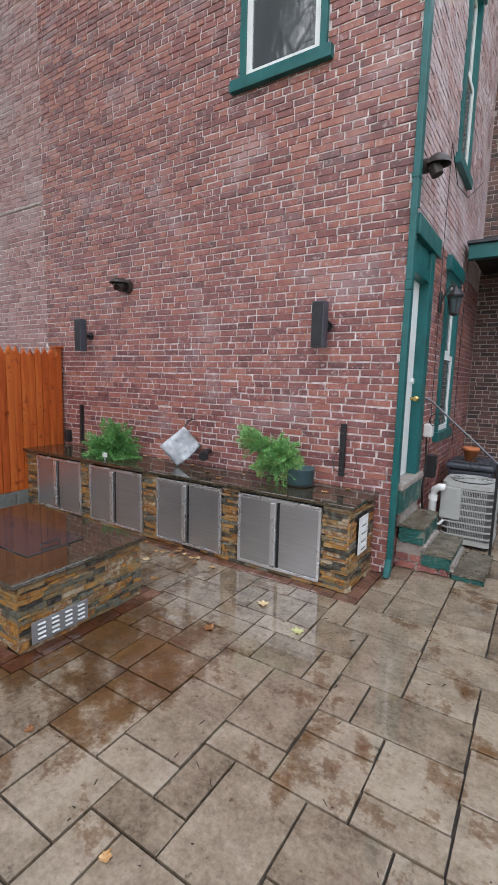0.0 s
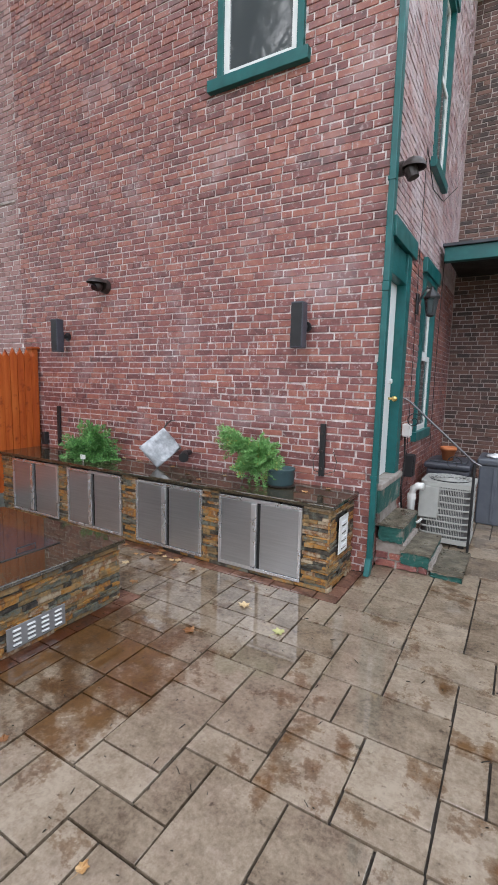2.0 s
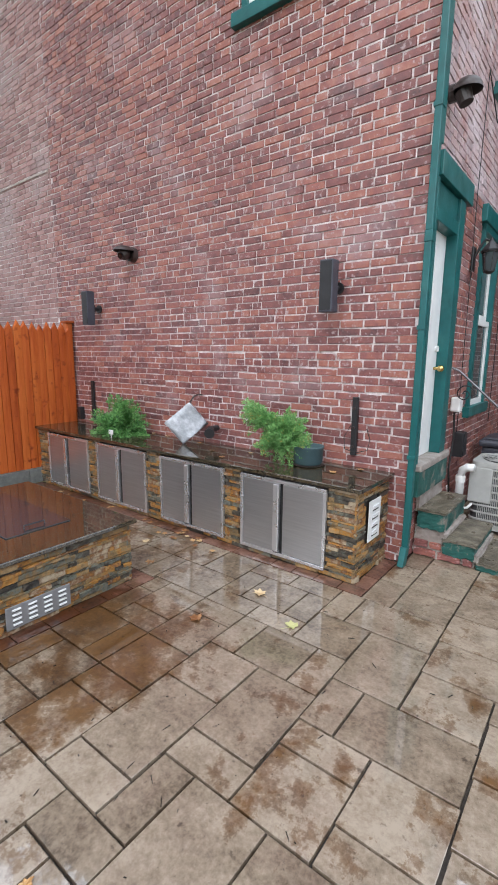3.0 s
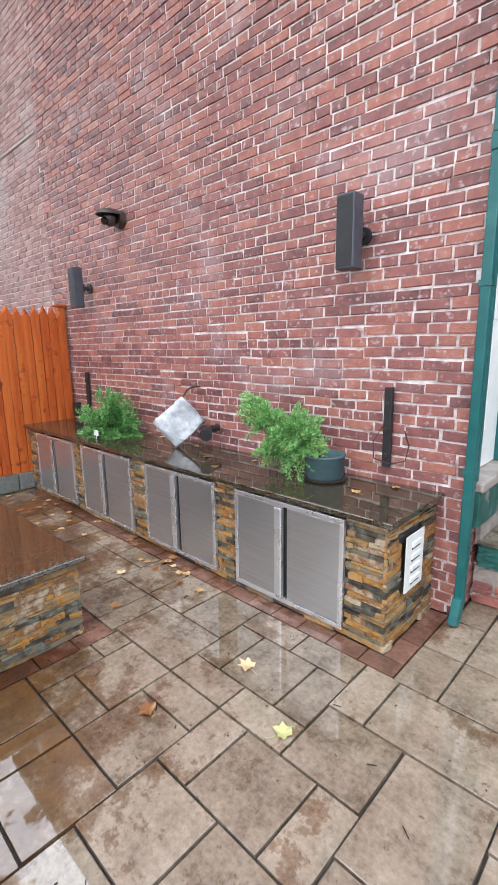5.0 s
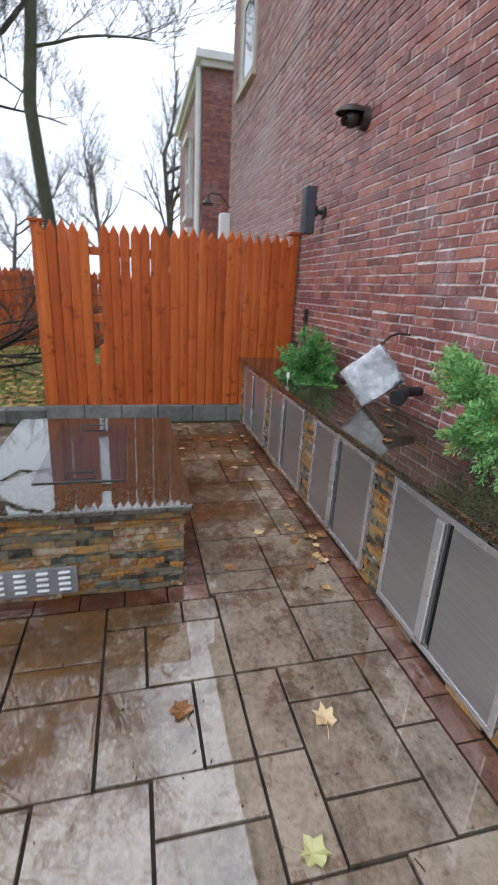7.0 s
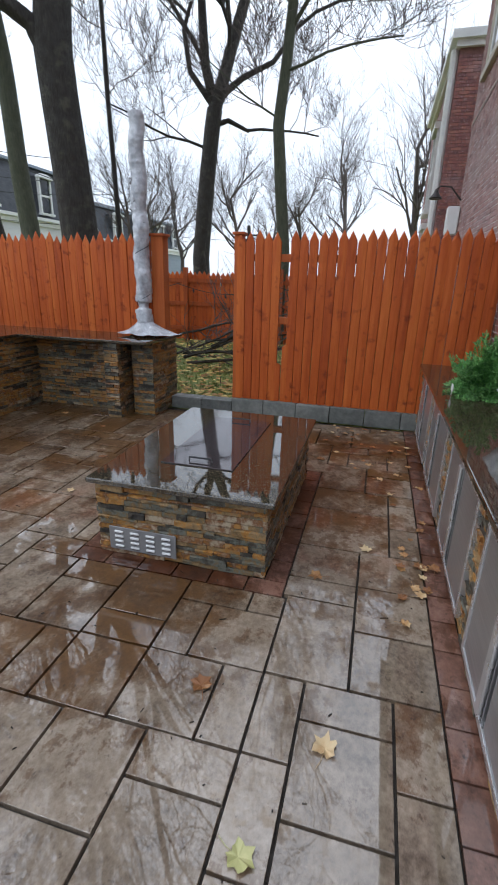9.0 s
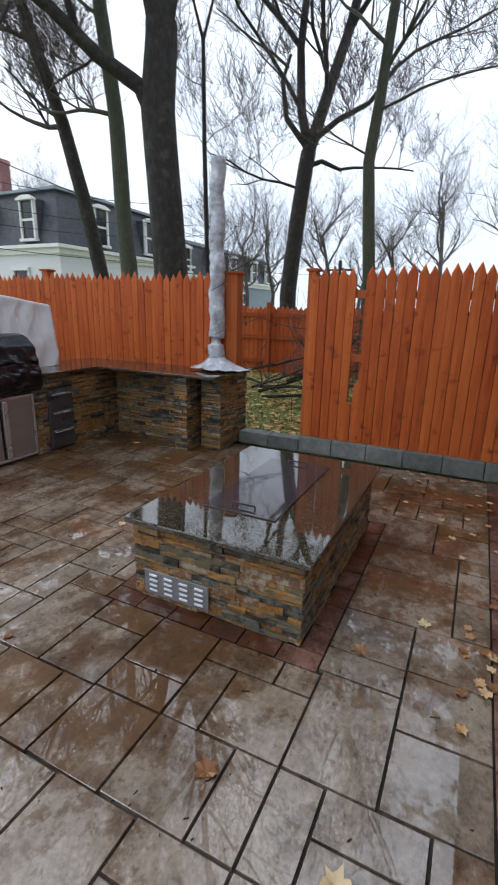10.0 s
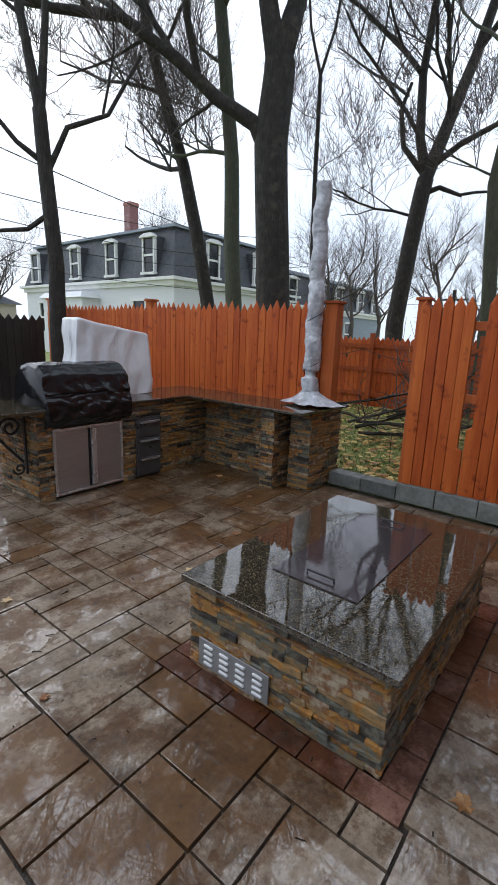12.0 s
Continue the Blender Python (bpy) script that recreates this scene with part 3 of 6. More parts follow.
brick_face("brick_courses", wall_e, (-1.062, 4.055, 0.0), (0, 1), (1, 0), 4.24, 0.0, 3.22, [(a - 4.055, b - 4.055, c, d) for a, b, c, d in (DOOR, WIN2)], brick_joined, random.Random(9), near=None, proud=0.008)
brick_face("brick_courses", wall_e, (-1.062, 4.055, 0.0), (0, 1), (1, 0), 4.24, 3.2016, WALL_TOP, [(a - 4.055, b - 4.055, c, d) for a, b, c, d in (WIN3,)], brick_white, random.Random(19), near=None, proud=0.008)
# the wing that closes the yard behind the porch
wall_b = solid("wall_wing", boxes((-1.4, 4.0, 8.3, 8.6, 0, WALL_TOP)), mortar_pale, "dark brick wall of the rear wing", "brick wall", kind="structure")
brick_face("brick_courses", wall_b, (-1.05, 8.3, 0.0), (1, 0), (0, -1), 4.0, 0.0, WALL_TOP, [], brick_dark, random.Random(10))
solid("trim", boxes((-10.2, -6.15, 4.038, 4.05, 4.09, 4.12), bevel=0.004), mortar_pale, "pale mortar ledge across the old brickwork", "trim", kind="structure")
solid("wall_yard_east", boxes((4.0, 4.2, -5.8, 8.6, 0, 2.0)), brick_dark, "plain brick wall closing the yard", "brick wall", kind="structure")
roof = solid("roof", boxes((-10.3, -0.95, 3.93, 9.0, WALL_TOP, WALL_TOP + 0.18), (-1.4, 4.2, 8.15, 9.0, WALL_TOP, WALL_TOP + 0.15)), green_paint, "painted eave and flat roof edge of the house", "roof", kind="structure")

# ---- windows and door of the house ----


def sash_window(name, plane, u0, u1, z0, z1, axis, frame_mat, sill_mat, label, out=1.0, hood=True, glow=None):
    """A sash window: outer casing, white sash rails, two panes, a projecting sill. axis: 'y' faces -y, 'x' faces +x."""
    w = tagged(new(name), label, "window", kind="structure")

    def b(u_a, u_b, d_a, d_b, z_a, z_b):
        return (u_a, u_b, plane - d_b, plane - d_a, z_a, z_b) if axis == "y" else (plane + d_a, plane + d_b, u_a, u_b, z_a, z_b)

    c, s = 0.065, 0.06
    part("casing", boxes(b(u0, u0 + c, -0.12, 0.03, z0, z1), b(u1 - c, u1, -0.12, 0.03, z0, z1), b(u0 + c, u1 - c, -0.12, 0.03, z1 - c, z1)), frame_mat, w)
    mid = (z0 + z1) / 2
    for za, zb, dd in ((z0, mid, 0.005), (mid, z1 - c, -0.03)):
        sash = part("sash", boxes(b(u0 + c, u0 + c + s, dd - 0.03, dd, za, zb), b(u1 - c - s, u1 - c, dd - 0.03, dd, za, zb), b(u0 + c + s, u1 - c - s, dd - 0.03, dd, za, za + s), b(u0 + c + s, u1 - c - s, dd - 0.03, dd, zb - s, zb)), white_paint, w, "white-painted sash frame")
        part("pane", boxes(b(u0 + c + s, u1 - c - s, dd - 0.02, dd - 0.014, za + s, zb - s)), glass_mat, sash)
    part("window_sill", boxes(b(u0 - 0.10, u1 + 0.06, -0.12, 0.06, z0 - 0.11, z0), bevel=0.006), sill_mat, w)
    if hood:
        part("lintel", boxes(b(u0 - 0.08, u1 + 0.08, -0.02, 0.05, z1, z1 + 0.16), bevel=0.006), sill_mat, w)
    return w


sash_window("window_1", 4.045, WIN[0], WIN[1], WIN[2], WIN[3], "y", green_paint, green_paint, "tall sash window with teal-green casing and sill")
sash_window("window_2", 4.045, FAR[0], FAR[1], FAR[2], FAR[3], "y", trim_cream, trim_cream, "upper window with a pale stone surround")
sash_window("window_3", -1.05, WIN2[0], WIN2[1], WIN2[2], WIN2[3], "x", green_paint, green_paint, "narrow sash window with teal-green casing")
sash_window("window_4", -1.05, WIN3[0], WIN3[1], WIN3[2], WIN3[3], "x", green_paint, green_paint, "upper sash window with teal-green casing")

door = tagged(new("door_1"), "white panelled house door in a teal-green frame", "door", kind="structure")
part("door_frame", boxes((-1.20, -1.01, 4.09, 4.13, 0.84, 2.985), (-1.20, -1.005, 4.70, 4.86, 0.84, 2.985), (-1.20, -1.01, 4.13, 4.70, 2.70, 2.80), (-1.12, -1.03, 4.13, 4.70, 2.80, 2.985), bevel=0.004), green_paint, door)
part("lintel", boxes((-1.06, -0.985, 4.09, 5.00, 2.99, 3.16), bevel=0.006), green_paint, door)
part("sill", boxes((-1.20, -0.985, 4.10, 4.92, 0.56, 0.775), bevel=0.008), worn_green, door, "chipped green door sill")
part("threshold", boxes((-1.20, -0.970, 4.10, 4.93, 0.776, 0.838), bevel=0.014), rough_concrete, door, "rough pale concrete threshold")
leaf = part("door_leaf", boxes((-1.15, -1.10, 4.132, 4.698, 0.845, 2.698)), white_paint, door, "white-painted door leaf")
for z0, z1 in ((1.0, 1.6), (1.75, 2.6)):
    for y0 in (4.19, 4.43):
        part("panel", boxes((-1.0995, -1.094, y0, y0 + 0.19, z0, z1), bevel=0.002), white_paint, leaf)
knob = bmesh.new()
bmesh.ops.create_uvsphere(knob, u_segments=12, v_segments=8, radius=0.030, matrix=Matrix.Translation((-1.04, 4.64, 1.60)))
tube(knob, [(-1.10, 4.64, 1.60), (-1.05, 4.64, 1.60)], 0.014)
part("door_knob", knob, brass, leaf, "polished brass knob", smooth=True)
part("deadbolt", tube(bmesh.new(), [(-1.10, 4.64, 1.77), (-1.075, 4.64, 1.77)], 0.026, 12), white_paint, leaf)

# ---- steps to the door ----
steps = thing("entrance_steps", (-0.9, 4.6, 0), "worn stone steps with chipped green-painted edges", "steps")


def rough_slab(x0, x1, y0, y1, z0, z1, seed, wear=0.010, cuts=7):
    """A stone slab with broken, uneven edges."""
    rg = random.Random(seed)
    bm = box(bmesh.new(), x0, x1, y0, y1, z0, z1)
    bmesh.ops.subdivide_edges(bm, edges=bm.edges[:], cuts=cuts, use_grid_fill=True)
    for v in bm.verts:
        hits = (min(v.co.x - x0, x1 - v.co.x) < 1e-4) + (min(v.co.y - y0, y1 - v.co.y) < 1e-4) + (min(v.co.z - z0, z1 - v.co.z) < 1e-4)
        k = wear * (0.25, 0.3, 1.0, 1.6)[hits]
        v.co += Vector((rg.uniform(-k, k), rg.uniform(-k, k), -rg.uniform(0, k) if v.co.z > z1 - 1e-4 else rg.uniform(-k, k)))
    return bm


part("plinth", rough_slab(-1.045, -0.80, 4.30, 4.95, 0, 0.275, 5), rough_concrete, steps)
part("plinth", rough_slab(-0.80, -0.55, 4.31, 4.92, 0, 0.075, 6), rough_concrete, steps)
for k, (x0, x1, z1, h, y0) in enumerate(((-1.02, -0.80, 0.43, 0.17, 4.27), (-0.80, -0.55, 0.21, 0.14, 4.275), (-0.53, -0.27, 0.075, 0.075, 4.28))):
    part("riser", rough_slab(x0, x1, y0, 4.93, z1 - h, z1 - 0.022, 11 + k, 0.007), worn_green, steps, "chipped green-painted riser")
    part("tread", rough_slab(x0 - 0.004, x1 + 0.010, y0 - 0.012, 4.94, z1 - 0.024, z1, 21 + k, 0.006, 9), step_top, steps, "wet weathered stone tread")
for k, (x0, x1, z0, z1) in enumerate(((-0.805, -0.775, 0.205, 0.245), (-0.555, -0.525, 0.072, 0.125), (-1.05, -1.012, 0.40, 0.60))):
    part("mortar_bead", rough_slab(x0, x1, 4.28, 4.92, z0, z1, 31 + k, 0.008), rough_concrete, steps, "pale smeared mortar bead")
rs = random.Random(3)
for row, (z0, xa, xb) in enumerate(((0.012, -1.04, -0.56), (0.088, -1.04, -0.81), (0.162, -1.04, -0.83))):
    x = xa - 0.07 * (row % 2)
    while x < xb - 0.04:
        a, b = max(x, xa), min(x + 0.19, xb)
        if b - a > 0.03 and rs.random() < 0.85:
            part("brick", rough_slab(a + 0.006, b - 0.006, 4.284 - rs.uniform(0, 0.006), 4.31, z0, z0 + 0.058, 50 + row * 9 + int(x * 10), 0.005, 3), brick_mat, steps)
        x += 0.20

# ---- paved floor: edging strips, then flags on a 176 mm grid ----
UNIT = 0.1763
paver_meshes = []
for s in range(6):
    rg = random.Random(40 + s)
    bm = bmesh.new()
    top = [bm.verts.new((x + rg.uniform(-0.003, 0.003), y + rg.uniform(-0.002, 0.002), 1)) for x, y in ((0.004, 0.004), (0.996, 0.004), (0.996, 0.996), (0.004, 0.996))]
    rim = [bm.verts.new((x, y, 0.96)) for x, y in ((0, 0), (1, 0), (1, 1), (0, 1))]
    low = [bm.verts.new((x, y, 0.0)) for x, y in ((0, 0), (1, 0), (1, 1), (0, 1))]
    bm.faces.new(top)
    for a, b in ((top, rim), (rim, low)):
        for k in range(4):
            bm.faces.new((b[k], b[(k + 1) % 4], a[(k + 1) % 4], a[k]))
    paver_meshes.append(bm)
edge_meshes = [mesh_of("edging_brick", b.copy(), edge_mat) for b in paver_meshes[:3]]
paver_meshes = [mesh_of("paver", b, paver_mat) for b in paver_meshes]


def flag(name, meshes, x0, x1, y0, y1, rg, gap=0.006, lift=0.0):
    t = 0.024 + rg.uniform(-0.0015, 0.0015) + lift
    m = Matrix(((x1 - x0 - 2 * gap, 0, 0, x0 + gap), (0, y1 - y0 - 2 * gap, 0, y0 + gap), (0, 0, t, -0.024), (0, 0, 0, 1)))
    return piece(name, meshes[rg.randrange(len(meshes))], bed, m)


rp = random.Random(21)
taken = []


def strip(x0, x1, y0, y1, n):
    """A row of red edging bricks."""
    for k in range(n):
        if x1 - x0 > y1 - y0:
            flag("edging_brick", edge_meshes, x0 + (x1 - x0) * k / n, x0 + (x1 - x0) * (k + 1) / n, y0, y1, rp, 0.004)
        else:
            flag("edging_brick", edge_meshes, x0, x1, y0 + (y1 - y0) * k / n, y0 + (y1 - y0) * (k + 1) / n, rp, 0.004)
    taken.append((x0, x1, y0, y1))


strip(-5.72, -1.08, 3.305, 3.43, 23)
strip(-1.20, -1.08, 3.43, 4.03, 3)
strip(-2.57, -2.445, 1.295, 2.565, 6)
strip(-4.20, -2.57, 2.44, 2.565, 8)
strip(-4.20, -2.57, 1.295, 1.42, 8)
taken.append((-4.20, -2.57, 1.42, 2.44))
# flags laid as found, in grid steps (west edge count, north count, length, width)
EAST_FLAGS = ((3, -4, 2, 2), (1, -4, 2, 1), (1, -3, 2, 3), (1, 0, 2, 2), (3, -1, 3, 2), (3, -2, 2, 1), (5, -3, 2, 2), (2, -6, 2, 2), (0, -5, 2, 1), (0, -4, 1, 2), (-1, -2, 2, 1), (-1, -1, 2, 3), (-2, -5, 2, 3), (1, -7, 1, 2), (-1, -7, 2, 2),
              (3, 1, 2, 2), (-2, 1, 1, 2), (-3, 0, 2, 1), (-3, -2, 2, 2), (-5, 1, 3, 2), (-5, 3, 2, 2), (-3, 3, 2, 3), (-5, -1, 2, 2), (-5, -2, 2, 1), (-1, 4, 2, 2), (-1, 2, 1, 2), (-3, 6, 3, 2), (-3, 8, 2, 2), (5, -5, 3, 2), (7, -3, 1, 2), (-4, -4, 2, 2),
              (-8, 4, 3, 1), (-8, 2, 3, 2), (-6, 0, 1, 2), (-8, -2, 3, 2), (-6, 5, 3, 2), (3, -5, 1, 1))
NORTH_FLAGS = ((2, 2, 1, 2), (0, 2, 2, 2), (3, 3, 2, 1), (3, 1, 2, 2), (3, -1, 2, 2), (4, 5, 1, 2), (2, 5, 2, 2), (3, 7, 2, 1), (1, 7, 2, 1), (1, 5, 1, 2), (1, 4, 2, 1), (3, 4, 2, 1), (5, 6, 2, 2), (5, 4, 3, 2), (7, 6, 2, 2), (8, 4, 1, 2), (-1, 4, 2, 2), (0, 6, 1, 2), (5, 2, 2, 2), (7, 1, 1, 2), (7, 3, 1, 1), (5, 1, 2, 1), (6, -1, 2, 2), (5, -1, 1, 2))
NEAR_FLAGS = NORTH_FLAGS + EAST_FLAGS
grid = {}
GX, GY = -1.045, 1.885
for i in range(-29, 27):
    for j in range(-43, 37):
        x1, y0 = GX - UNIT * i, GY + UNIT * j
        cx, cy = x1 - UNIT / 2, y0 + UNIT / 2
        blocked = any(a - 0.02 < cx < b + 0.02 and c - 0.02 < cy < d + 0.02 for a, b, c, d in taken) or cx < -5.70 or (cx < -1.05 and cy > 3.40)
        grid[(i, j)] = blocked


def lay(i, j, w, h):
    for a in range(w):
        for b in range(h):
            grid[(i + a, j + b)] = True
    x1, y0 = GX - UNIT * i, GY + UNIT * j
    x0, y1 = x1 - UNIT * w, y0 + UNIT * h
    # the courses fan a little, as they were laid
    x1 += UNIT * (0.22 - 0.035 * min(i, 5) - 0.02 * (min(max(j + h / 2, -6), 8) + 2))
    x0 += UNIT * (0.22 - 0.035 * min(i + w, 5) - 0.02 * (min(max(j + h / 2, -6), 8) + 2))
    for a, b, c, d in taken:            # trim against the edging
        if x0 < b and x1 > a and y0 < d and y1 > c:
            cx, cy = (x0 + x1) / 2, (y0 + y1) / 2
            if cy < c: y1 = min(y1, c)
            elif cy > d: y0 = max(y0, d)
            elif cx < a: x1 = min(x1, a)
            elif cx > b: x0 = max(x0, b)
    for a, b, c, d in taken:            # close up to the edging
        if min(y1, d) - max(y0, c) > 0.05:
            if 0 < x0 - b < 0.10: x0 = b
            if 0 < a - x1 < 0.10: x1 = a
        if min(x1, b) - max(x0, a) > 0.05:
            if 0 < c - y1 < 0.10: y1 = c
            if 0 < y0 - d < 0.10: y0 = d
    flags.append((max(x0, -5.72), x1, y0, y1))


flags = []
for f in NEAR_FLAGS:
    if all(not grid.get((f[0] + a, f[1] + b), True) for a in range(f[2]) for b in range(f[3])):
        lay(*f)
SIZES = [(3, 2), (2, 3), (2, 2), (2, 2), (3, 3), (1, 2), (2, 1), (2, 3), (3, 2)]
for j in range(-43, 37):
    for i in range(-29, 27):
        if grid[(i, j)]:
            continue
        opts = SIZES[:]
        rp.shuffle(opts)
        for w, h in opts + [(2, 1), (1, 2), (1, 1)]:
            if all(not grid.get((i + a, j + b), True) for a in range(w) for b in range(h)):
                lay(i, j, w, h)
                break
near_flags = [f for f in flags if -4.6 < f[0] and f[1] < 0.4 and -0.4 < f[2] < 3.6]
near_flags = near_flags[:300]
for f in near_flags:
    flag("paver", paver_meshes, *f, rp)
far_verts, far_faces = [], []
for f in flags:
    if f in near_flags:
        continue
    x0, x1, y0, y1 = f
    if x1 - x0 < 0.03 or y1 - y0 < 0.03:
        continue
    g, k, t = 0.006, len(far_verts), rp.uniform(-0.0015, 0.0015)
    for z, q in ((-0.024, g), (t - 0.0012, g), (t, g + 0.001)):
        far_verts += [(x0 + q, y0 + q, z), (x1 - q, y0 + q, z), (x1 - q, y1 - q, z), (x0 + q, y1 - q, z)]
    far_faces += [(k + 8, k + 9, k + 10, k + 11)] + [(k + r + s, k + r + (s + 1) % 4, k + r + 4 + (s + 1) % 4, k + r + 4 + s) for r in (0, 4) for s in range(4)]
far_me = bpy.data.meshes.new("paving")
far_me.from_pydata(far_verts, [], far_faces)
far_me.materials.append(paver_joined)
far_ob = new("paving", far_me)
far_ob.parent = bed
tagged(far_ob, kind="stuff")

# ---- stacked-stone veneer ----
slate_blocks = [mesh_of("stone", wobbly_block(100 + s, 0.35, 0.2), slate_mat) for s in range(8)]


def veneer(parent, origin, along, out, length, z0, z1, seed, holes=()):
    """Thin slate strips in uneven courses over one face."""
    rg = random.Random(seed)
    z = z0
    while z < z1 - 0.008:
        h = min(rg.choice((0.018, 0.024, 0.029, 0.034, 0.042)), z1 - z)
        if z1 - z - h < 0.015:
            h = z1 - z
        u = 0.0
        while u < length - 0.005:
            w = min(rg.uniform(0.06, 0.26), length - u)
            if length - u - w < 0.05:
                w = length - u
            c = clear_of(u, z, w, h, holes)
            if c:
                d = rg.uniform(0.012, 0.036)
                piece("stone", slate_blocks[rg.randrange(8)], parent, wall_matrix(origin, along, out, c[0] + 0.001, c[1] + 0.001, c[2] - 0.002, d, c[3] - 0.002))
            u += w
        z += h


def slab(name, spans, label, category="worktop"):
    return solid(name, boxes(*spans, bevel=0.007), granite, label, category)


def door_unit(x0, x1, z0, z1, plane, facing, label, group):
    """A stainless twin access door: frame, two leaves, one with a bright pull along the meeting edge."""
    s = facing
    u = thing("access_door", ((x0 + x1) / 2, plane, z0), label, "cabinet door", group)

    def b(a, c, d0, d1, e, f):
        return (a, c, min(plane + s * d0, plane + s * d1), max(plane + s * d0, plane + s * d1), e, f)

    fr = 0.028
    part("frame", boxes(b(x0, x1, -0.01, 0.018, z0, z0 + fr), b(x0, x1, -0.01, 0.018, z1 - fr, z1), b(x0, x0 + fr, -0.01, 0.018, z0 + fr, z1 - fr), b(x1 - fr, x1, -0.01, 0.018, z0 + fr, z1 - fr), bevel=0.003), steel_trim, u)
    # black sheet holds the shade seen between the two leaves
    part("recess", boxes(b(x0 + fr, x1 - fr, -0.03, -0.008, z0 + fr, z1 - fr)), unlit_black, u)
    m = (x0 + x1) / 2
    for a, c in ((x0 + fr + 0.003, m - 0.012), (m + 0.022, x1 - fr - 0.003)):
        d = part("door", boxes(b(a, c, -0.006, 0.012, z0 + fr + 0.004, z1 - fr - 0.004), bevel=0.003), steel, u)
        if a < m - 0.1:
            part("handle", boxes(b(c - 0.055, c, 0.013, 0.030, z0 + fr + 0.01, z1 - fr - 0.01), bevel=0.006), steel_trim, d, "bright full-height pull")
    return u


# counter along the brick wall
cnt = thing("stone_counter", (-3.45, 3.7, 0), "stacked-slate counter base along the brick wall", "counter")
part("core", boxes((-5.72, -1.22, 3.45, 4.03, 0, 0.725)), slate_core, cnt)
UNITS = ((-5.48, -4.60), (-4.43, -3.56), (-3.34, -2.49), (-2.29, -1.45))
veneer(cnt, (-5.72, 3.45, 0), (1, 0), (0, -1), 4.52, 0, 0.725, 61, [(a + 5.72, b + 5.72, 0.035, 0.70) for a, b in UNITS])
veneer(cnt, (-1.22, 3.43, 0), (0, 1), (1, 0), 0.60, 0, 0.725, 62, [(0.17, 0.40, 0.27, 0.62)])
slab("granite_worktop", [(-5.78, -1.16, 3.385, 4.038, 0.725, 0.76)], "polished dark granite countertop, wet, along the brick wall")
for a, b in UNITS:
    door_unit(a, b, 0.04, 0.70, 3.43, -1, "brushed stainless twin access door set in stone", "doors under the long counter")


def louvre_plate(name, at, label, place, w, h, cols, rows, plate_mat=None):
    """A metal plate with pressed louvres. place(u, d, v) gives world coordinates."""
    v = thing(name, at, label, "vent")

    def span(u0, u1, d0, d1, v0, v1):
        p, q = place(u0, d0, v0), place(u1, d1, v1)
        return tuple(c for a, b in zip(p, q) for c in (min(a, b), max(a, b)))

    part("plate", boxes(span(0, w, 0, 0.008, 0, h), bevel=0.003), plate_mat or vent_steel, v)
    cw, rh = w / cols, h / rows
    for c in range(cols):
        for r in range(rows):
            bm = boxes(span(0.03 * w + c * cw * 0.94 + cw * 0.24, 0.03 * w + c * cw * 0.94 + cw * 0.76, 0.006, 0.017, 0.08 * h + r * rh * 0.84 + rh * 0.24, 0.08 * h + r * rh * 0.84 + rh * 0.60), bevel=0.004)
            part("louvre", bm, louvre_metal, v)
            # black strip laid on the plate as the shade below each louvre
            part("slot_shade", boxes(span(0.03 * w + c * cw * 0.94 + cw * 0.26, 0.03 * w + c * cw * 0.94 + cw * 0.74, 0.0085, 0.0105, 0.08 * h + r * rh * 0.84 + rh * 0.08, 0.08 * h + r * rh * 0.84 + rh * 0.22)), unlit_black, v)
    return v


louvre_plate("vent_plate", (-1.19, 3.70, 0.27), "pale louvred vent plate on the counter end", lambda u, d, v: (-1.19 + d, 3.61 + u, 0.28 + v), 0.22, 0.33, 1, 4, white_paint)

# island with the covered fire table
isl = thing("stone_island", (-3.35, 1.93, 0), "low stacked-slate island base in ochre and grey", "island")
part("core", boxes((-4.10, -2.585, 1.44, 2.42, 0, 0.448)), slate_core, isl)
veneer(isl, (-2.585, 1.42, 0), (0, 1), (1, 0), 1.02, 0, 0.448, 71)
veneer(isl, (-4.10, 2.42, 0), (1, 0), (0, 1), 1.53, 0, 0.448, 72)
veneer(isl, (-4.10, 1.44, 0), (1, 0), (0, -1), 1.53, 0, 0.448, 73)
veneer(isl, (-4.10, 1.42, 0), (0, 1), (-1, 0), 1.02, 0, 0.448, 74)
slab("granite_worktop", [(-4.17, -2.54, 1.37, 2.485, 0.448, 0.482)], "polished dark granite island top covered with rainwater")
lid = thing("burner_lid", (-3.4, 1.92, 0.482), "flat dark metal lid over the fire-table burner", "lid")
part("plate", boxes((-3.93, -2.885, 1.68, 2.15, 0.4825, 0.490), bevel=0.002), lid_metal, lid)
for x in (-2.96, -3.87):
    part("handle", tube(bmesh.new(), [(x, 1.84, 0.488), (x, 1.84, 0.512), (x, 1.99, 0.512), (x, 1.99, 0.488)], 0.006, 8), black_metal, lid)
louvre_plate("vent_plate", (-2.55, 1.70, 0.03), "pale louvred vent plate on the island face", lambda u, d, v: (-2.556 + d, 1.495 + u, 0.035 + v), 0.425, 0.15, 4, 4)

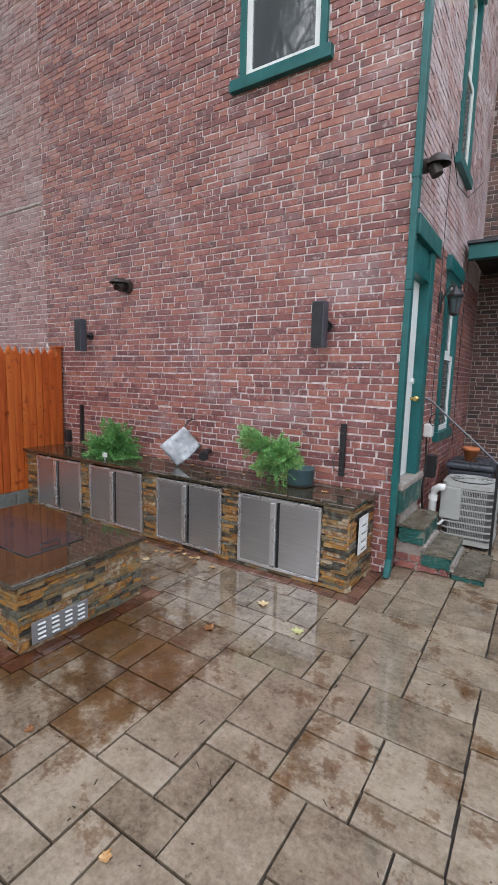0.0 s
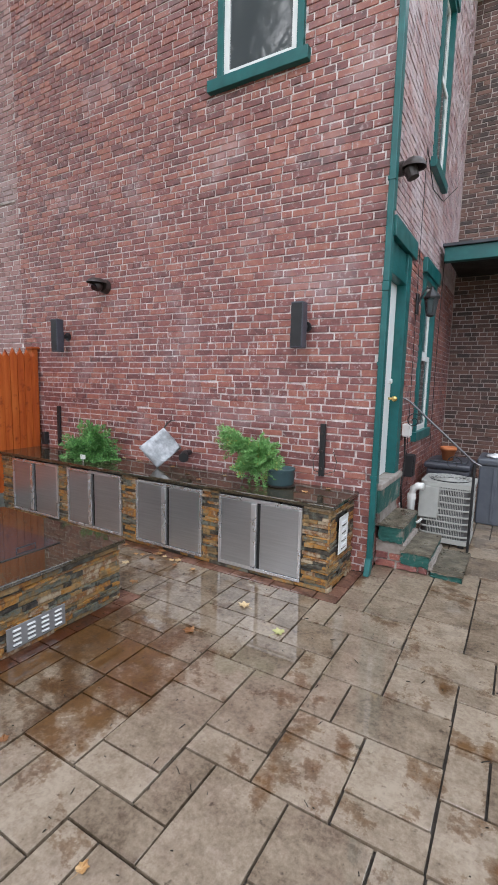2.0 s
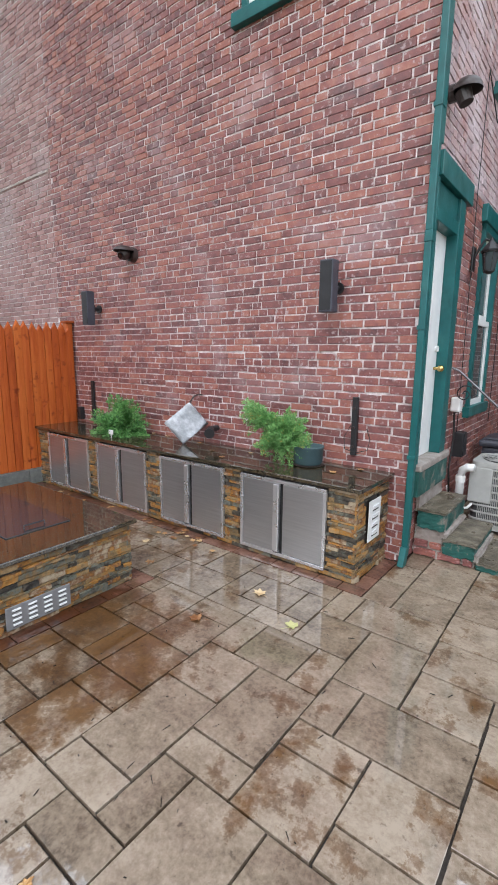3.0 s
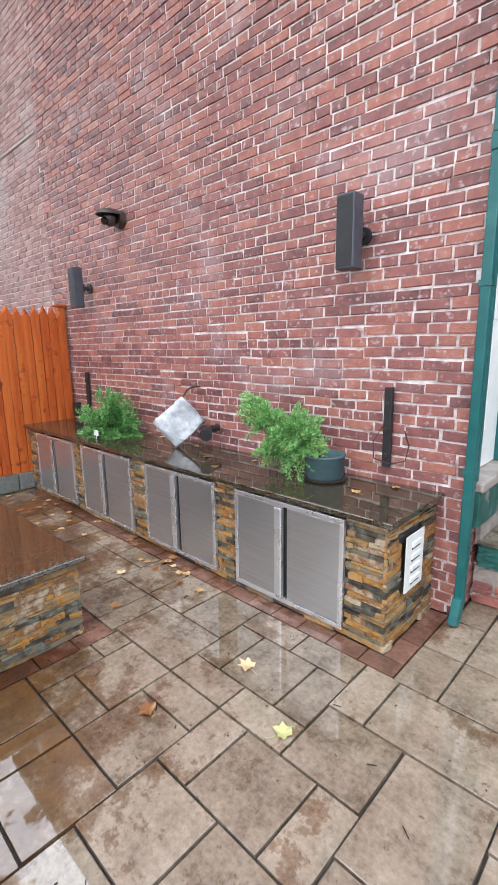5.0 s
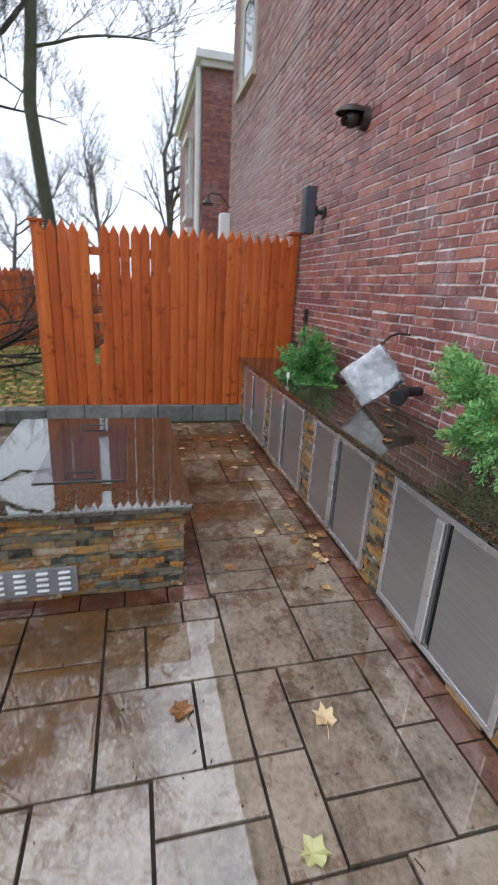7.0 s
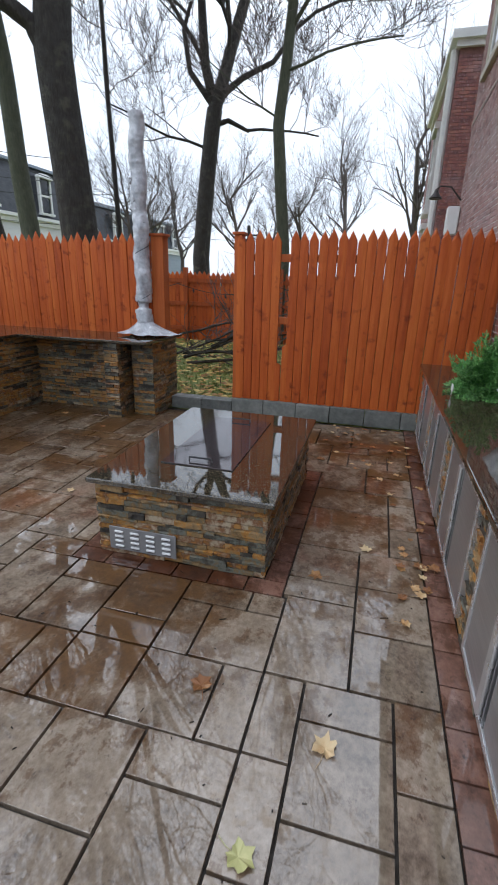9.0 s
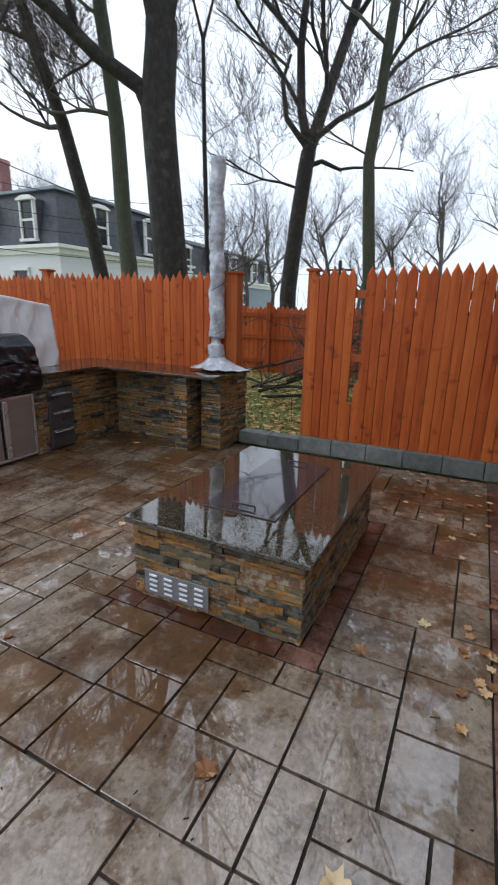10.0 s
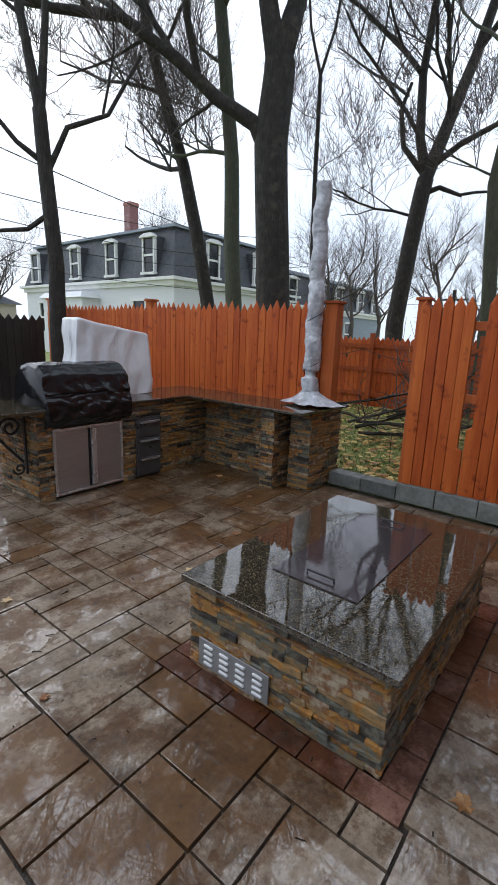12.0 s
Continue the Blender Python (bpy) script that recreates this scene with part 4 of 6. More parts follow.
# grill kitchen along the south side, with its return to the west
kit = thing("stone_kitchen", (-4.4, -1.6, 0), "stacked-slate outdoor kitchen base with a bar return", "counter")
part("core", boxes((-5.98, -3.15, -1.95, -1.22, 0, 0.865), (-5.98, -5.41, -1.22, 0.20, 0, 0.865)), slate_core, kit)
veneer(kit, (-5.40, -1.22, 0), (1, 0), (0, 1), 2.25, 0, 0.865, 81, [(5.40 - 4.09, 5.40 - 3.30, 0.03, 0.70), (5.40 - 4.62, 5.40 - 4.27, 0.02, 0.70)])
veneer(kit, (-3.15, -1.95, 0), (0, 1), (1, 0), 0.75, 0, 0.865, 82)
veneer(kit, (-5.41, -1.22, 0), (0, 1), (1, 0), 1.42, 0, 0.865, 83)
part("stub_core", boxes((-5.41, -5.08, -0.03, 0.10, 0, 0.865)), slate_core, kit)
veneer(kit, (-5.08, -0.05, 0), (0, 1), (1, 0), 0.17, 0, 0.865, 84)
veneer(kit, (-5.41, -0.03, 0), (1, 0), (0, -1), 0.34, 0, 0.865, 85)
veneer(kit, (-5.38, 0.10, 0), (1, 0), (0, 1), 0.31, 0, 0.865, 88)
pier = part("pier_core", boxes((-5.95, -5.30, 0.20, 0.42, 0, 0.865)), slate_core, kit)
veneer(kit, (-5.30, 0.18, 0), (0, 1), (1, 0), 0.26, 0, 0.865, 86)
veneer(kit, (-5.95, 0.42, 0), (1, 0), (0, 1), 0.66, 0, 0.865, 87)
slab("granite_worktop", [(-6.02, -2.35, -2.0, -1.15, 0.866, 0.90), (-6.02, -5.02, -1.15, 0.50, 0.866, 0.90)], "polished dark granite bar top, wet, over the kitchen")
door_unit(-4.09, -3.30, 0.03, 0.70, -1.21, 1, "brushed stainless twin door under the covered grill", "doors of the grill kitchen")
drawers = thing("drawer_unit", (-4.44, -1.2, 0.02), "stainless three-drawer unit with bright pulls", "drawers")
part("frame", boxes((-4.62, -4.27, -1.22, -1.192, 0.02, 0.70), bevel=0.003), dark_steel, drawers)
for k in range(3):
    dr = part("drawer", boxes((-4.60, -4.29, -1.195, -1.178, 0.05 + k * 0.215, 0.25 + k * 0.215), bevel=0.003), dark_steel, drawers)
    part("handle", boxes((-4.58, -4.31, -1.178, -1.152, 0.205 + k * 0.215, 0.228 + k * 0.215), bevel=0.004), steel_trim, dr, "bright bar pull")

# ---- fences ----
picket_meshes = []
for s in range(6):
    rg = random.Random(300 + s)
    bm = bmesh.new()
    prof = [(-0.5, 0.0), (-0.46, -0.82), (0.0, -0.95), (0.46, -0.82), (0.5, 0.0)]
    tip = bm.verts.new((rg.uniform(-0.05, 0.05), -0.25, 1.0))
    low, high = [], []
    for x, y in prof:
        low.append(bm.verts.new((x, y, 0)))
        high.append(bm.verts.new((x, y, 0.945 + 0.028 * (1 - abs(x) * 2) + rg.uniform(-0.004, 0.004))))
    for k in range(4):
        bm.faces.new((low[k], low[k + 1], high[k + 1], high[k]))
        bm.faces.new((high[k], high[k + 1], tip))
    bm.faces.new((low[4], low[0], high[0], high[4]))
    bm.faces.new((high[4], high[0], tip))
    bm.faces.new(low[::-1])
    picket_meshes.append(mesh_of("picket", bm, fence_mat))


def picket(parent, meshes, x, y, z0, top, w, rg, facing):
    a = rg.uniform(-0.003, 0.003)
    m = pose(x, y, z0, 0, math.degrees(a), 90 * facing) @ Matrix.Diagonal((w, 0.028, top - z0, 1))
    piece("picket", meshes[rg.randrange(len(meshes))], parent, m)


def post(bm, x, y, z0, z1, w=0.055, cap=True):
    box(bm, x - w, x + w, y - w, y + w, z0, z1, 0.006)
    if cap:
        box(bm, x - w - 0.02, x + w + 0.02, y - w - 0.02, y + w + 0.02, z1, z1 + 0.03, 0.006)
    return bm


def picket_run(name, y0, y1, z0, top, label, skip=(), w=0.10, x=-5.80, posts=(), seed=1):
    f = thing(name, (x, (y0 + y1) / 2, z0), label, "fence")
    rg = random.Random(seed)
    y = y0 + w / 2
    while y < y1:
        if not any(a < y < b for a, b in skip):
            picket(f, picket_meshes, x + 0.045, y, z0 + 0.012, top + rg.uniform(-0.025, 0.03), w * 0.995, rg, 1)
        y += w
    for z in (z0 + 0.25, (z0 + top) / 2, top - 0.28):
        part("rail", boxes((x - 0.01, x + 0.035, y0, y1, z - 0.04, z + 0.04), bevel=0.004), fence_joined, f)
    for yy, zt, ww in posts:
        part("post", post(bmesh.new(), x, yy, max(z0 - 0.15, 0.0), zt, ww), fence_joined, f)
    return f


fence_a = picket_run("picket_fence", 1.30, 4.02, 0.19, 2.08, "orange-stained cedar picket fence on a block curb", skip=((1.76, 1.95),), posts=((1.31, 2.03, 0.05), (3.98, 2.10, 0.045)), seed=31)
for yb in (1.80, 1.90):
    picket(fence_a, picket_meshes, -5.755, yb, 0.202, 0.66 + (yb - 1.8) * 2.2, 0.095, rng, 1)
picket_run("picket_fence", -5.66, 0.22, 0.10, 2.04, "orange-stained cedar picket fence behind the bar counter", posts=((0.33, 2.01, 0.075), (-2.75, 2.08, 0.06), (-5.60, 2.14, 0.06)), seed=32)

# block curb under the fence
curb = thing("block_curb", (-5.80, 2.2, 0), "low grey concrete block curb under the fence", "curb")
cr = random.Random(50)
y = 0.46
while y < 4.0:
    w = min(0.40, 4.03 - y)
    zt = 0.19 if y > 1.2 else 0.15
    part("block", boxes((-5.90, -5.715 + cr.uniform(-0.004, 0.004), y + 0.003, y + w - 0.003, 0, zt + cr.uniform(-0.003, 0.003)), bevel=0.008), concrete, curb)
    y += w

# far red fence, seen through the opening
far_fence = thing("board_fence", (-11.8, -3.0, 0.05), "red-stained board fence at the end of the lawn", "fence")
fr = random.Random(51)
yy = -10.0
while yy < 3.85:
    picket(far_fence, picket_meshes, -11.80, yy, 0.06, 1.72 + fr.uniform(-0.02, 0.02), 0.118, fr, 1)
    yy += 0.12
for z in (0.35, 0.95, 1.5):
    part("rail", boxes((-11.765, -11.72, -10.0, 3.9, z - 0.045, z + 0.045)), fence_joined, far_fence)
for yp in (-9.0, -6.6, -4.2, -1.8, 0.6, 3.0):
    part("post", boxes((-11.72, -11.62, yp - 0.05, yp + 0.05, 0.02, 1.80)), fence_joined, far_fence)

# dark fence along the south side
dark_meshes = []
for me in picket_meshes[:3]:
    d = me.copy()
    d.materials.clear()
    d.materials.append(dark_wood)
    dark_meshes.append(d)
south_fence = thing("dark_fence", (-1.0, -5.72, 0), "black-stained wooden fence along the south side", "fence")
x = -5.66
while x < 4.0:
    m = pose(x + 0.07, -5.70, 0.0, 0, 0, 180) @ Matrix.Diagonal((0.14, 0.02, 1.86, 1))
    piece("board", dark_meshes[fr.randrange(3)], south_fence, m)
    x += 0.14
for z in (0.4, 1.72):
    part("rail", boxes((-5.7, 4.0, -5.76, -5.72, z - 0.05, z + 0.05)), dark_wood, south_fence)

# ---- fixtures on the brick wall ----


def speaker(x, z):
    s = thing("wall_speaker", (x, 4.04, z), "slim charcoal box speaker on a swivel bracket", "speaker", "speakers on the brick wall")
    part("cabinet", boxes((x - 0.06, x + 0.06, 3.83, 3.935, z, z + 0.41), bevel=0.008), speaker_mat, s)
    part("grille", boxes((x - 0.051, x + 0.051, 3.826, 3.8295, z + 0.015, z + 0.395)), black_metal, s)
    bm = boxes((x - 0.025, x + 0.025, 3.935, 3.97, z + 0.16, z + 0.25), bevel=0.004)
    tube(bm, [(x, 3.96, z + 0.205), (x + 0.01, 4.03, z + 0.205)], 0.022, 10)
    part("bracket", bm, black_metal, s)
    part("wall_plate", tube(bmesh.new(), [(x + 0.01, 4.022, z + 0.205), (x + 0.01, 4.042, z + 0.205)], 0.05, 14), black_metal, s)
    return s


speaker(-1.76, 2.05)
speaker(-5.14, 2.05)

scam = thing("security_camera", (-4.45, 4.04, 2.83), "dark bronze eyeball security camera under a visor", "camera")
part("wall_base", tube(bmesh.new(), [(-4.42, 4.045, 2.83), (-4.42, 3.985, 2.83)], [0.085, 0.075], 20), brown_metal, scam, smooth=False)
vis = bmesh.new()
bmesh.ops.create_uvsphere(vis, u_segments=20, v_segments=12, radius=0.095)
bmesh.ops.bisect_plane(vis, geom=vis.verts[:] + vis.edges[:] + vis.faces[:], plane_co=(0, 0, 0.01), plane_no=(0, 0, -1), clear_outer=True)
for v in vis.verts:
    v.co = Vector((v.co.x * 1.15, v.co.y * 1.5, v.co.z * 0.75)) + Vector((-4.44, 3.93, 2.845))
part("visor", vis, brown_metal, scam, "curved dark visor", smooth=True)
ball = bmesh.new()
bmesh.ops.create_uvsphere(ball, u_segments=18, v_segments=12, radius=0.068, matrix=Matrix.Translation((-4.44, 3.925, 2.825)))
eyeball = part("eyeball", ball, brown_metal, scam, smooth=True)
part("lens", tube(bmesh.new(), [(-4.43, 3.875, 2.80), (-4.425, 3.852, 2.79)], [0.036, 0.032], 16), lens_glass, eyeball)


def strip_bracket(x, z0, z1, group="mounting strips"):
    s = thing("mounting_strip", (x, 4.04, z0), "rusty black metal mounting strip bolted to the brick", "bracket", group)
    part("bar", boxes((x - 0.026, x + 0.026, 4.005, 4.035, z0, z1), bevel=0.004), black_metal, s)
    for k in range(3):
        zz = z0 + (z1 - z0) * (0.15 + 0.33 * k)
        part("bolt", tube(bmesh.new(), [(x, 4.006, zz), (x, 3.99, zz)], 0.012, 8), brown_metal, s)
    return s


strip_bracket(-1.53, 0.86, 1.36)
strip_bracket(-5.34, 0.80, 1.34)
wire = bmesh.new()
tube(wire, [(-1.55, 3.99, 1.12), (-1.60, 3.97, 1.02), (-1.58, 3.95, 0.92), (-1.47, 3.94, 0.90), (-1.38, 3.96, 0.93), (-1.37, 3.98, 1.02), (-1.42, 4.02, 1.10)], 0.004, 5)
solid("loose_wire", wire, twine, "thin black loose wire hanging beside the mounting strip", "wire")
stub = thing("wall_outlet", (-5.62, 4.03, 0.9), "small black outdoor outlet box on the brick", "outlet")
part("box_body", boxes((-5.66, -5.59, 3.97, 4.038, 0.80, 0.97), bevel=0.006), black_metal, stub)

# bagged tap hanging from a hook
bag = thing("plastic_bag", (-3.36, 3.80, 0.76), "clear plastic bag tied over a wall tap", "bag")
bm = bmesh.new()
bmesh.ops.create_uvsphere(bm, u_segments=28, v_segments=18, radius=1.0)
for v in bm.verts:
    n1 = noise.noise(v.co * 2.3 + Vector((3, 1, 7)))
    n2 = noise.noise(v.co * 6.0)
    r = 1.0 / max(abs(v.co.x) + abs(v.co.z), 0.55)
    x, yv, z = v.co.x * r, v.co.y, v.co.z * r
    along, thick = 0.225 * x * (1 + 0.06 * n1), 0.034 * yv * (1 + 0.8 * n1 + 0.5 * n2) + 0.010 * n2
    v.co = Vector((-3.34 + 0.77 * along - 0.64 * thick + 0.03 * z, 3.80 + 0.64 * along + 0.77 * thick + 0.02 * z, 0.985 + 0.22 * z + 0.02 * n2))
part("film", bm, plastic_clear, bag, "crumpled milky plastic film", smooth=True)
part("hook", tube(bmesh.new(), [(-3.34, 4.04, 1.27), (-3.30, 3.93, 1.28), (-3.29, 3.86, 1.26), (-3.31, 3.82, 1.20), (-3.33, 3.80, 1.15)], 0.009, 7), brown_metal, bag)
part("valve", tube(bmesh.new(), [(-3.12, 4.04, 0.93), (-3.10, 3.92, 0.93), (-3.06, 3.86, 0.91), (-3.04, 3.83, 0.90)], [0.03, 0.035, 0.05, 0.055], 12), black_metal, bag)


def foliage(bm, centre, spread, sprays, plume, size, rg, lean=(0, 0), up=0.35):
    """Arching sprays, each ending in a feathery plume of small leaflets."""
    c = Vector(centre)
    for _ in range(sprays):
        d = Vector((rg.gauss(0, 1), rg.gauss(0, 1), rg.gauss(up, 0.7))).normalized()
        k = rg.uniform(0.55, 1.0)
        tip = Vector((d.x * spread[0] + lean[0] * max(d.z, 0), d.y * spread[1] + lean[1], d.z * spread[2])) * k
        axis = tip.normalized()
        for i in range(110):
            t = rg.uniform(0.25, 1.04)
            r = plume * (1.15 - max(0.0, t - 0.45) * 1.7)
            off = Vector((rg.gauss(0, 1), rg.gauss(0, 1), rg.gauss(0, 1))).normalized()
            p = c + tip * t + off * r * rg.uniform(0.1, 1.0) + Vector((0, 0, -0.12 * t * t * spread[2]))
            p.z = max(p.z, 0.772)
            q = (off + axis * 0.9 + Vector((0, 0, rg.uniform(-0.2, 0.5)))).normalized()
            side = q.cross(Vector((rg.gauss(0, 1), rg.gauss(0, 1), 1.5))).normalized()
            s = size * rg.uniform(0.5, 1.05)
            nrm = q.cross(side) * s * 0.12
            bm.faces.new([bm.verts.new(p), bm.verts.new(p + q * s * 0.5 + side * s * 0.2 + nrm), bm.verts.new(p + q * s), bm.verts.new(p + q * s * 0.5 - side * s * 0.2 + nrm)])
    return bm


rl = random.Random(70)
plant_a = thing("herb_plant", (-4.40, 3.74, 0.76), "bushy green leafy plant sprawling on the countertop", "plant")
part("foliage", foliage(bmesh.new(), (-4.40, 3.74, 0.86), (0.44, 0.29, 0.46), 135, 0.056, 0.042, rl), leaf_mat, plant_a)
part("stems", tube(tube(bmesh.new(), [(-4.40, 3.74, 0.76), (-4.38, 3.73, 0.95)], 0.012, 6), [(-4.42, 3.75, 0.76), (-4.50, 3.72, 0.98)], 0.01, 6), leaf_pale, plant_a)
part("plant_pot", lathe(bmesh.new(), [(0.07, 0), (0.09, 0.10), (0.085, 0.10)], (-4.40, 3.74, 0.761), 16), pot_mat, plant_a)
plant_b = thing("fern_plant", (-1.90, 3.78, 0.76), "feathery green shrub leaning out of its pot", "plant")
part("foliage", foliage(foliage(foliage(bmesh.new(), (-2.04, 3.76, 1.00), (0.27, 0.22, 0.27), 130, 0.044, 0.028, rl), (-2.26, 3.72, 1.14), (0.24, 0.15, 0.19), 60, 0.040, 0.027, rl, lean=(-0.22, 0)), (-2.16, 3.72, 0.93), (0.17, 0.17, 0.12), 34, 0.038, 0.028, rl), leaf_pale, plant_b)
part("stem", tube(bmesh.new(), [(-1.88, 3.81, 0.88), (-1.97, 3.78, 0.98), (-2.12, 3.75, 1.08)], [0.016, 0.013, 0.008], 7), bark, plant_b)
pot = part("plant_pot", lathe(bmesh.new(), [(0.10, 0.0), (0.125, 0.03), (0.132, 0.155), (0.138, 0.16), (0.138, 0.17), (0.12, 0.17), (0.115, 0.145)], (-1.86, 3.82, 0.7605), 24), pot_mat, plant_b, "round blue-grey plastic pot", smooth=True)
part("saucer", lathe(bmesh.new(), [(0.12, 0), (0.145, 0.012), (0.14, 0.014)], (-1.86, 3.82, 0.7602), 20), brown_metal, plant_b)

# ---- downspout, lamps and services at the house corner ----
spout = thing("downspout", (-1.0, 4.0, 0), "teal-green square downspout at the house corner", "downspout")
part("pipe", boxes((-1.045, -0.993, 3.975, 4.030, 0.16, 2.52), (-1.048, -0.990, 3.972, 4.033, 2.52, 2.60), (-1.045, -0.993, 3.975, 4.030, 2.60, WALL_TOP), bevel=0.006), green_paint, spout)
bm = bmesh.new()
box(bm, -1.045, -0.993, 3.95, 4.03, 0.02, 0.17, 0.006)
for v in bm.verts:
    if v.co.z < 0.1:
        v.co.y -= 0.05
part("outlet", bm, green_paint, spout)
for z in (0.9, 1.9, 3.4, 5.0):
    part("strap", boxes((-1.052, -0.988, 3.970, 4.04, z, z + 0.03)), green_paint, spout)
solid("trim", boxes((-1.045, -1.005, 4.045, 4.12, 3.20, WALL_TOP), bevel=0.004), green_paint, "teal-green corner board on the house", "trim", kind="structure")

flood = thing("wall_floodlight", (-1.03, 4.28, 3.58), "bronze shielded floodlight on the side wall", "wall lamp")
part("wall_base", tube(bmesh.new(), [(-1.05, 4.30, 3.60), (-1.0, 4.30, 3.60)], 0.06, 16), brown_metal, flood)
shade = bmesh.new()
bmesh.ops.create_uvsphere(shade, u_segments=18, v_segments=10, radius=0.10)
bmesh.ops.bisect_plane(shade, geom=shade.verts[:] + shade.edges[:] + shade.faces[:], plane_co=(0, 0, 0), plane_no=(0, 0, -1), clear_outer=True)
for v in shade.verts:
    v.co = Vector((v.co.x * 1.05, v.co.y * 0.95, v.co.z * 0.9)) + Vector((-0.92, 4.28, 3.58))
part("shade", shade, brown_metal, flood, "curved bronze shade", smooth=True)
part("lamp_head", tube(bmesh.new(), [(-0.95, 4.28, 3.58), (-0.92, 4.28, 3.50)], [0.06, 0.05], 14), brown_metal, flood)

lantern = thing("wall_lantern", (-1.03, 5.45, 2.7), "black cast-iron wall lantern with clear panes", "wall lamp")
part("bracket", tube(bmesh.new(), [(-1.05, 5.42, 2.60), (-1.0, 5.43, 2.72), (-0.95, 5.44, 2.80), (-0.90, 5.45, 2.78)], 0.012, 7), black_metal, lantern)
part("wall_plate", boxes((-1.052, -1.03, 5.37, 5.47, 2.52, 2.74), bevel=0.008), black_metal, lantern)
part("cap", lathe(bmesh.new(), [(0.085, 0), (0.09, 0.02), (0.05, 0.07), (0.02, 0.10), (0.012, 0.13)], (-0.90, 5.45, 2.68), 8), black_metal, lantern)
part("pane", lathe(bmesh.new(), [(0.045, 0), (0.07, 0.16)], (-0.90, 5.45, 2.52), 6), glass_mat, lantern)
part("base", lathe(bmesh.new(), [(0.02, 0), (0.05, 0.02), (0.05, 0.035)], (-0.90, 5.45, 2.485), 8), black_metal, lantern)
for k in range(6):
    a = k * math.tau / 6
    part("rib", tube(bmesh.new(), [(-0.90 + 0.048 * math.cos(a), 5.45 + 0.048 * math.sin(a), 2.515), (-0.90 + 0.074 * math.cos(a), 5.45 + 0.074 * math.sin(a), 2.685)], 0.005, 5), black_metal, lantern)

rail = thing("handrail", (-0.6, 5.05, 0), "wrought-iron handrail with scrolls beside the steps", "handrail")
part("top_rail", tube(bmesh.new(), [(-1.05, 5.06, 1.60), (-0.98, 5.06, 1.57), (-0.31, 5.06, 0.98), (-0.24, 5.06, 0.95)], 0.011, 10), dark_steel, rail)
part("post", tube(bmesh.new(), [(-0.30, 5.06, 0.0), (-0.30, 5.06, 0.98)], 0.014, 8), black_metal, rail)


def scroll(bm, centre, r, turns, ax, ay, radius, flip=1):
    pts = []
    for k in range(int(14 * turns) + 1):
        t = k / (14 * turns)
        rr, a = r * (1 - 0.85 * t), flip * t * turns * math.tau
        pts.append(Vector(centre) + Vector(ax) * rr * math.cos(a) + Vector(ay) * rr * math.sin(a))
    return tube(bm, pts, radius, 6)


for cx, cz, r in ((-0.92, 1.36, 0.09), (-0.5, 0.95, 0.08)):
    part("scroll", scroll(bmesh.new(), (cx, 5.06, cz), r, 1.5, (1, 0, 0), (0, 0, 1), 0.006), black_metal, rail)
meter = thing("cable_box", (-1.0, 5.18, 1.15), "small grey service box with cables on the wall", "utility box")
part("cover", boxes((-1.05, -0.96, 5.10, 5.22, 1.18, 1.32), bevel=0.015), pvc, meter)
part("conduit", tube(bmesh.new(), [(-1.03, 5.2, 1.2), (-1.02, 5.22, 0.9), (-1.03, 5.18, 0.6), (-1.02, 5.24, 0.3)], 0.010, 6), twine, meter)
cables = thing("facade_cable", (-1.04, 5.35, 1.2), "thin black cables running up the brick side wall", "cable")
part("cable", tube(bmesh.new(), [(-1.03, 5.36, 0.9), (-1.035, 5.36, 2.0), (-1.03, 5.30, 3.2), (-1.03, 5.33, 4.2)], 0.004, 5), twine, cables)
part("cable", tube(bmesh.new(), [(-1.03, 5.33, 4.2), (-1.03, 5.8, 3.95), (-1.03, 6.5, 4.05), (-1.03, 7.6, 4.6)], 0.005, 5), twine, cables)
part("cable", tube(bmesh.new(), [(-1.03, 6.9, 0.9), (-1.035, 6.9, 2.2), (-1.03, 6.95, 3.6), (-0.7, 7.2, 3.7)], 0.005, 5), twine, cables)
junction = thing("junction_box", (-1.02, 5.4, 0.8), "black electrical disconnect box on the side wall", "utility box")
part("box_body", boxes((-1.05, -0.95, 5.32, 5.46, 0.70, 0.95), bevel=0.008), black_metal, junction)
part("lid", boxes((-0.9495, -0.942, 5.33, 5.45, 0.71, 0.94), bevel=0.003), black_metal, junction)
elbow = thing("vent_pipe", (-0.87, 5.12, 0.3), "white plastic vent pipe elbow beside the steps", "pipe")
part("pipe", tube(bmesh.new(), [(-0.90, 5.13, 0.25), (-0.90, 5.13, 0.55), (-0.885, 5.12, 0.62), (-0.84, 5.11, 0.655), (-0.78, 5.10, 0.66)], 0.04, 14), pvc, elbow, smooth=True)
part("collar", tube(bmesh.new(), [(-0.90, 5.13, 0.50), (-0.90, 5.13, 0.56)], 0.047, 14), pvc, elbow)

acu = thing("air_conditioner", (-0.56, 5.47, 0), "grey outdoor air-conditioning unit with ribbed wire guards", "air conditioner")
AX0, AX1, AY0, AY1 = -0.83, -0.30, 5.20, 5.73


def rounded_block(x0, x1, y0, y1, z0, z1, r, seg=5):
    """A block with rounded upright edges."""
    bm = box(bmesh.new(), x0, x1, y0, y1, z0, z1)
    up = [e for e in bm.edges if abs(e.verts[0].co.z - e.verts[1].co.z) > 0.5 * (z1 - z0)]
    bmesh.ops.bevel(bm, geom=up, offset=r, segments=seg, affect="EDGES", profile=0.5)
    return bm


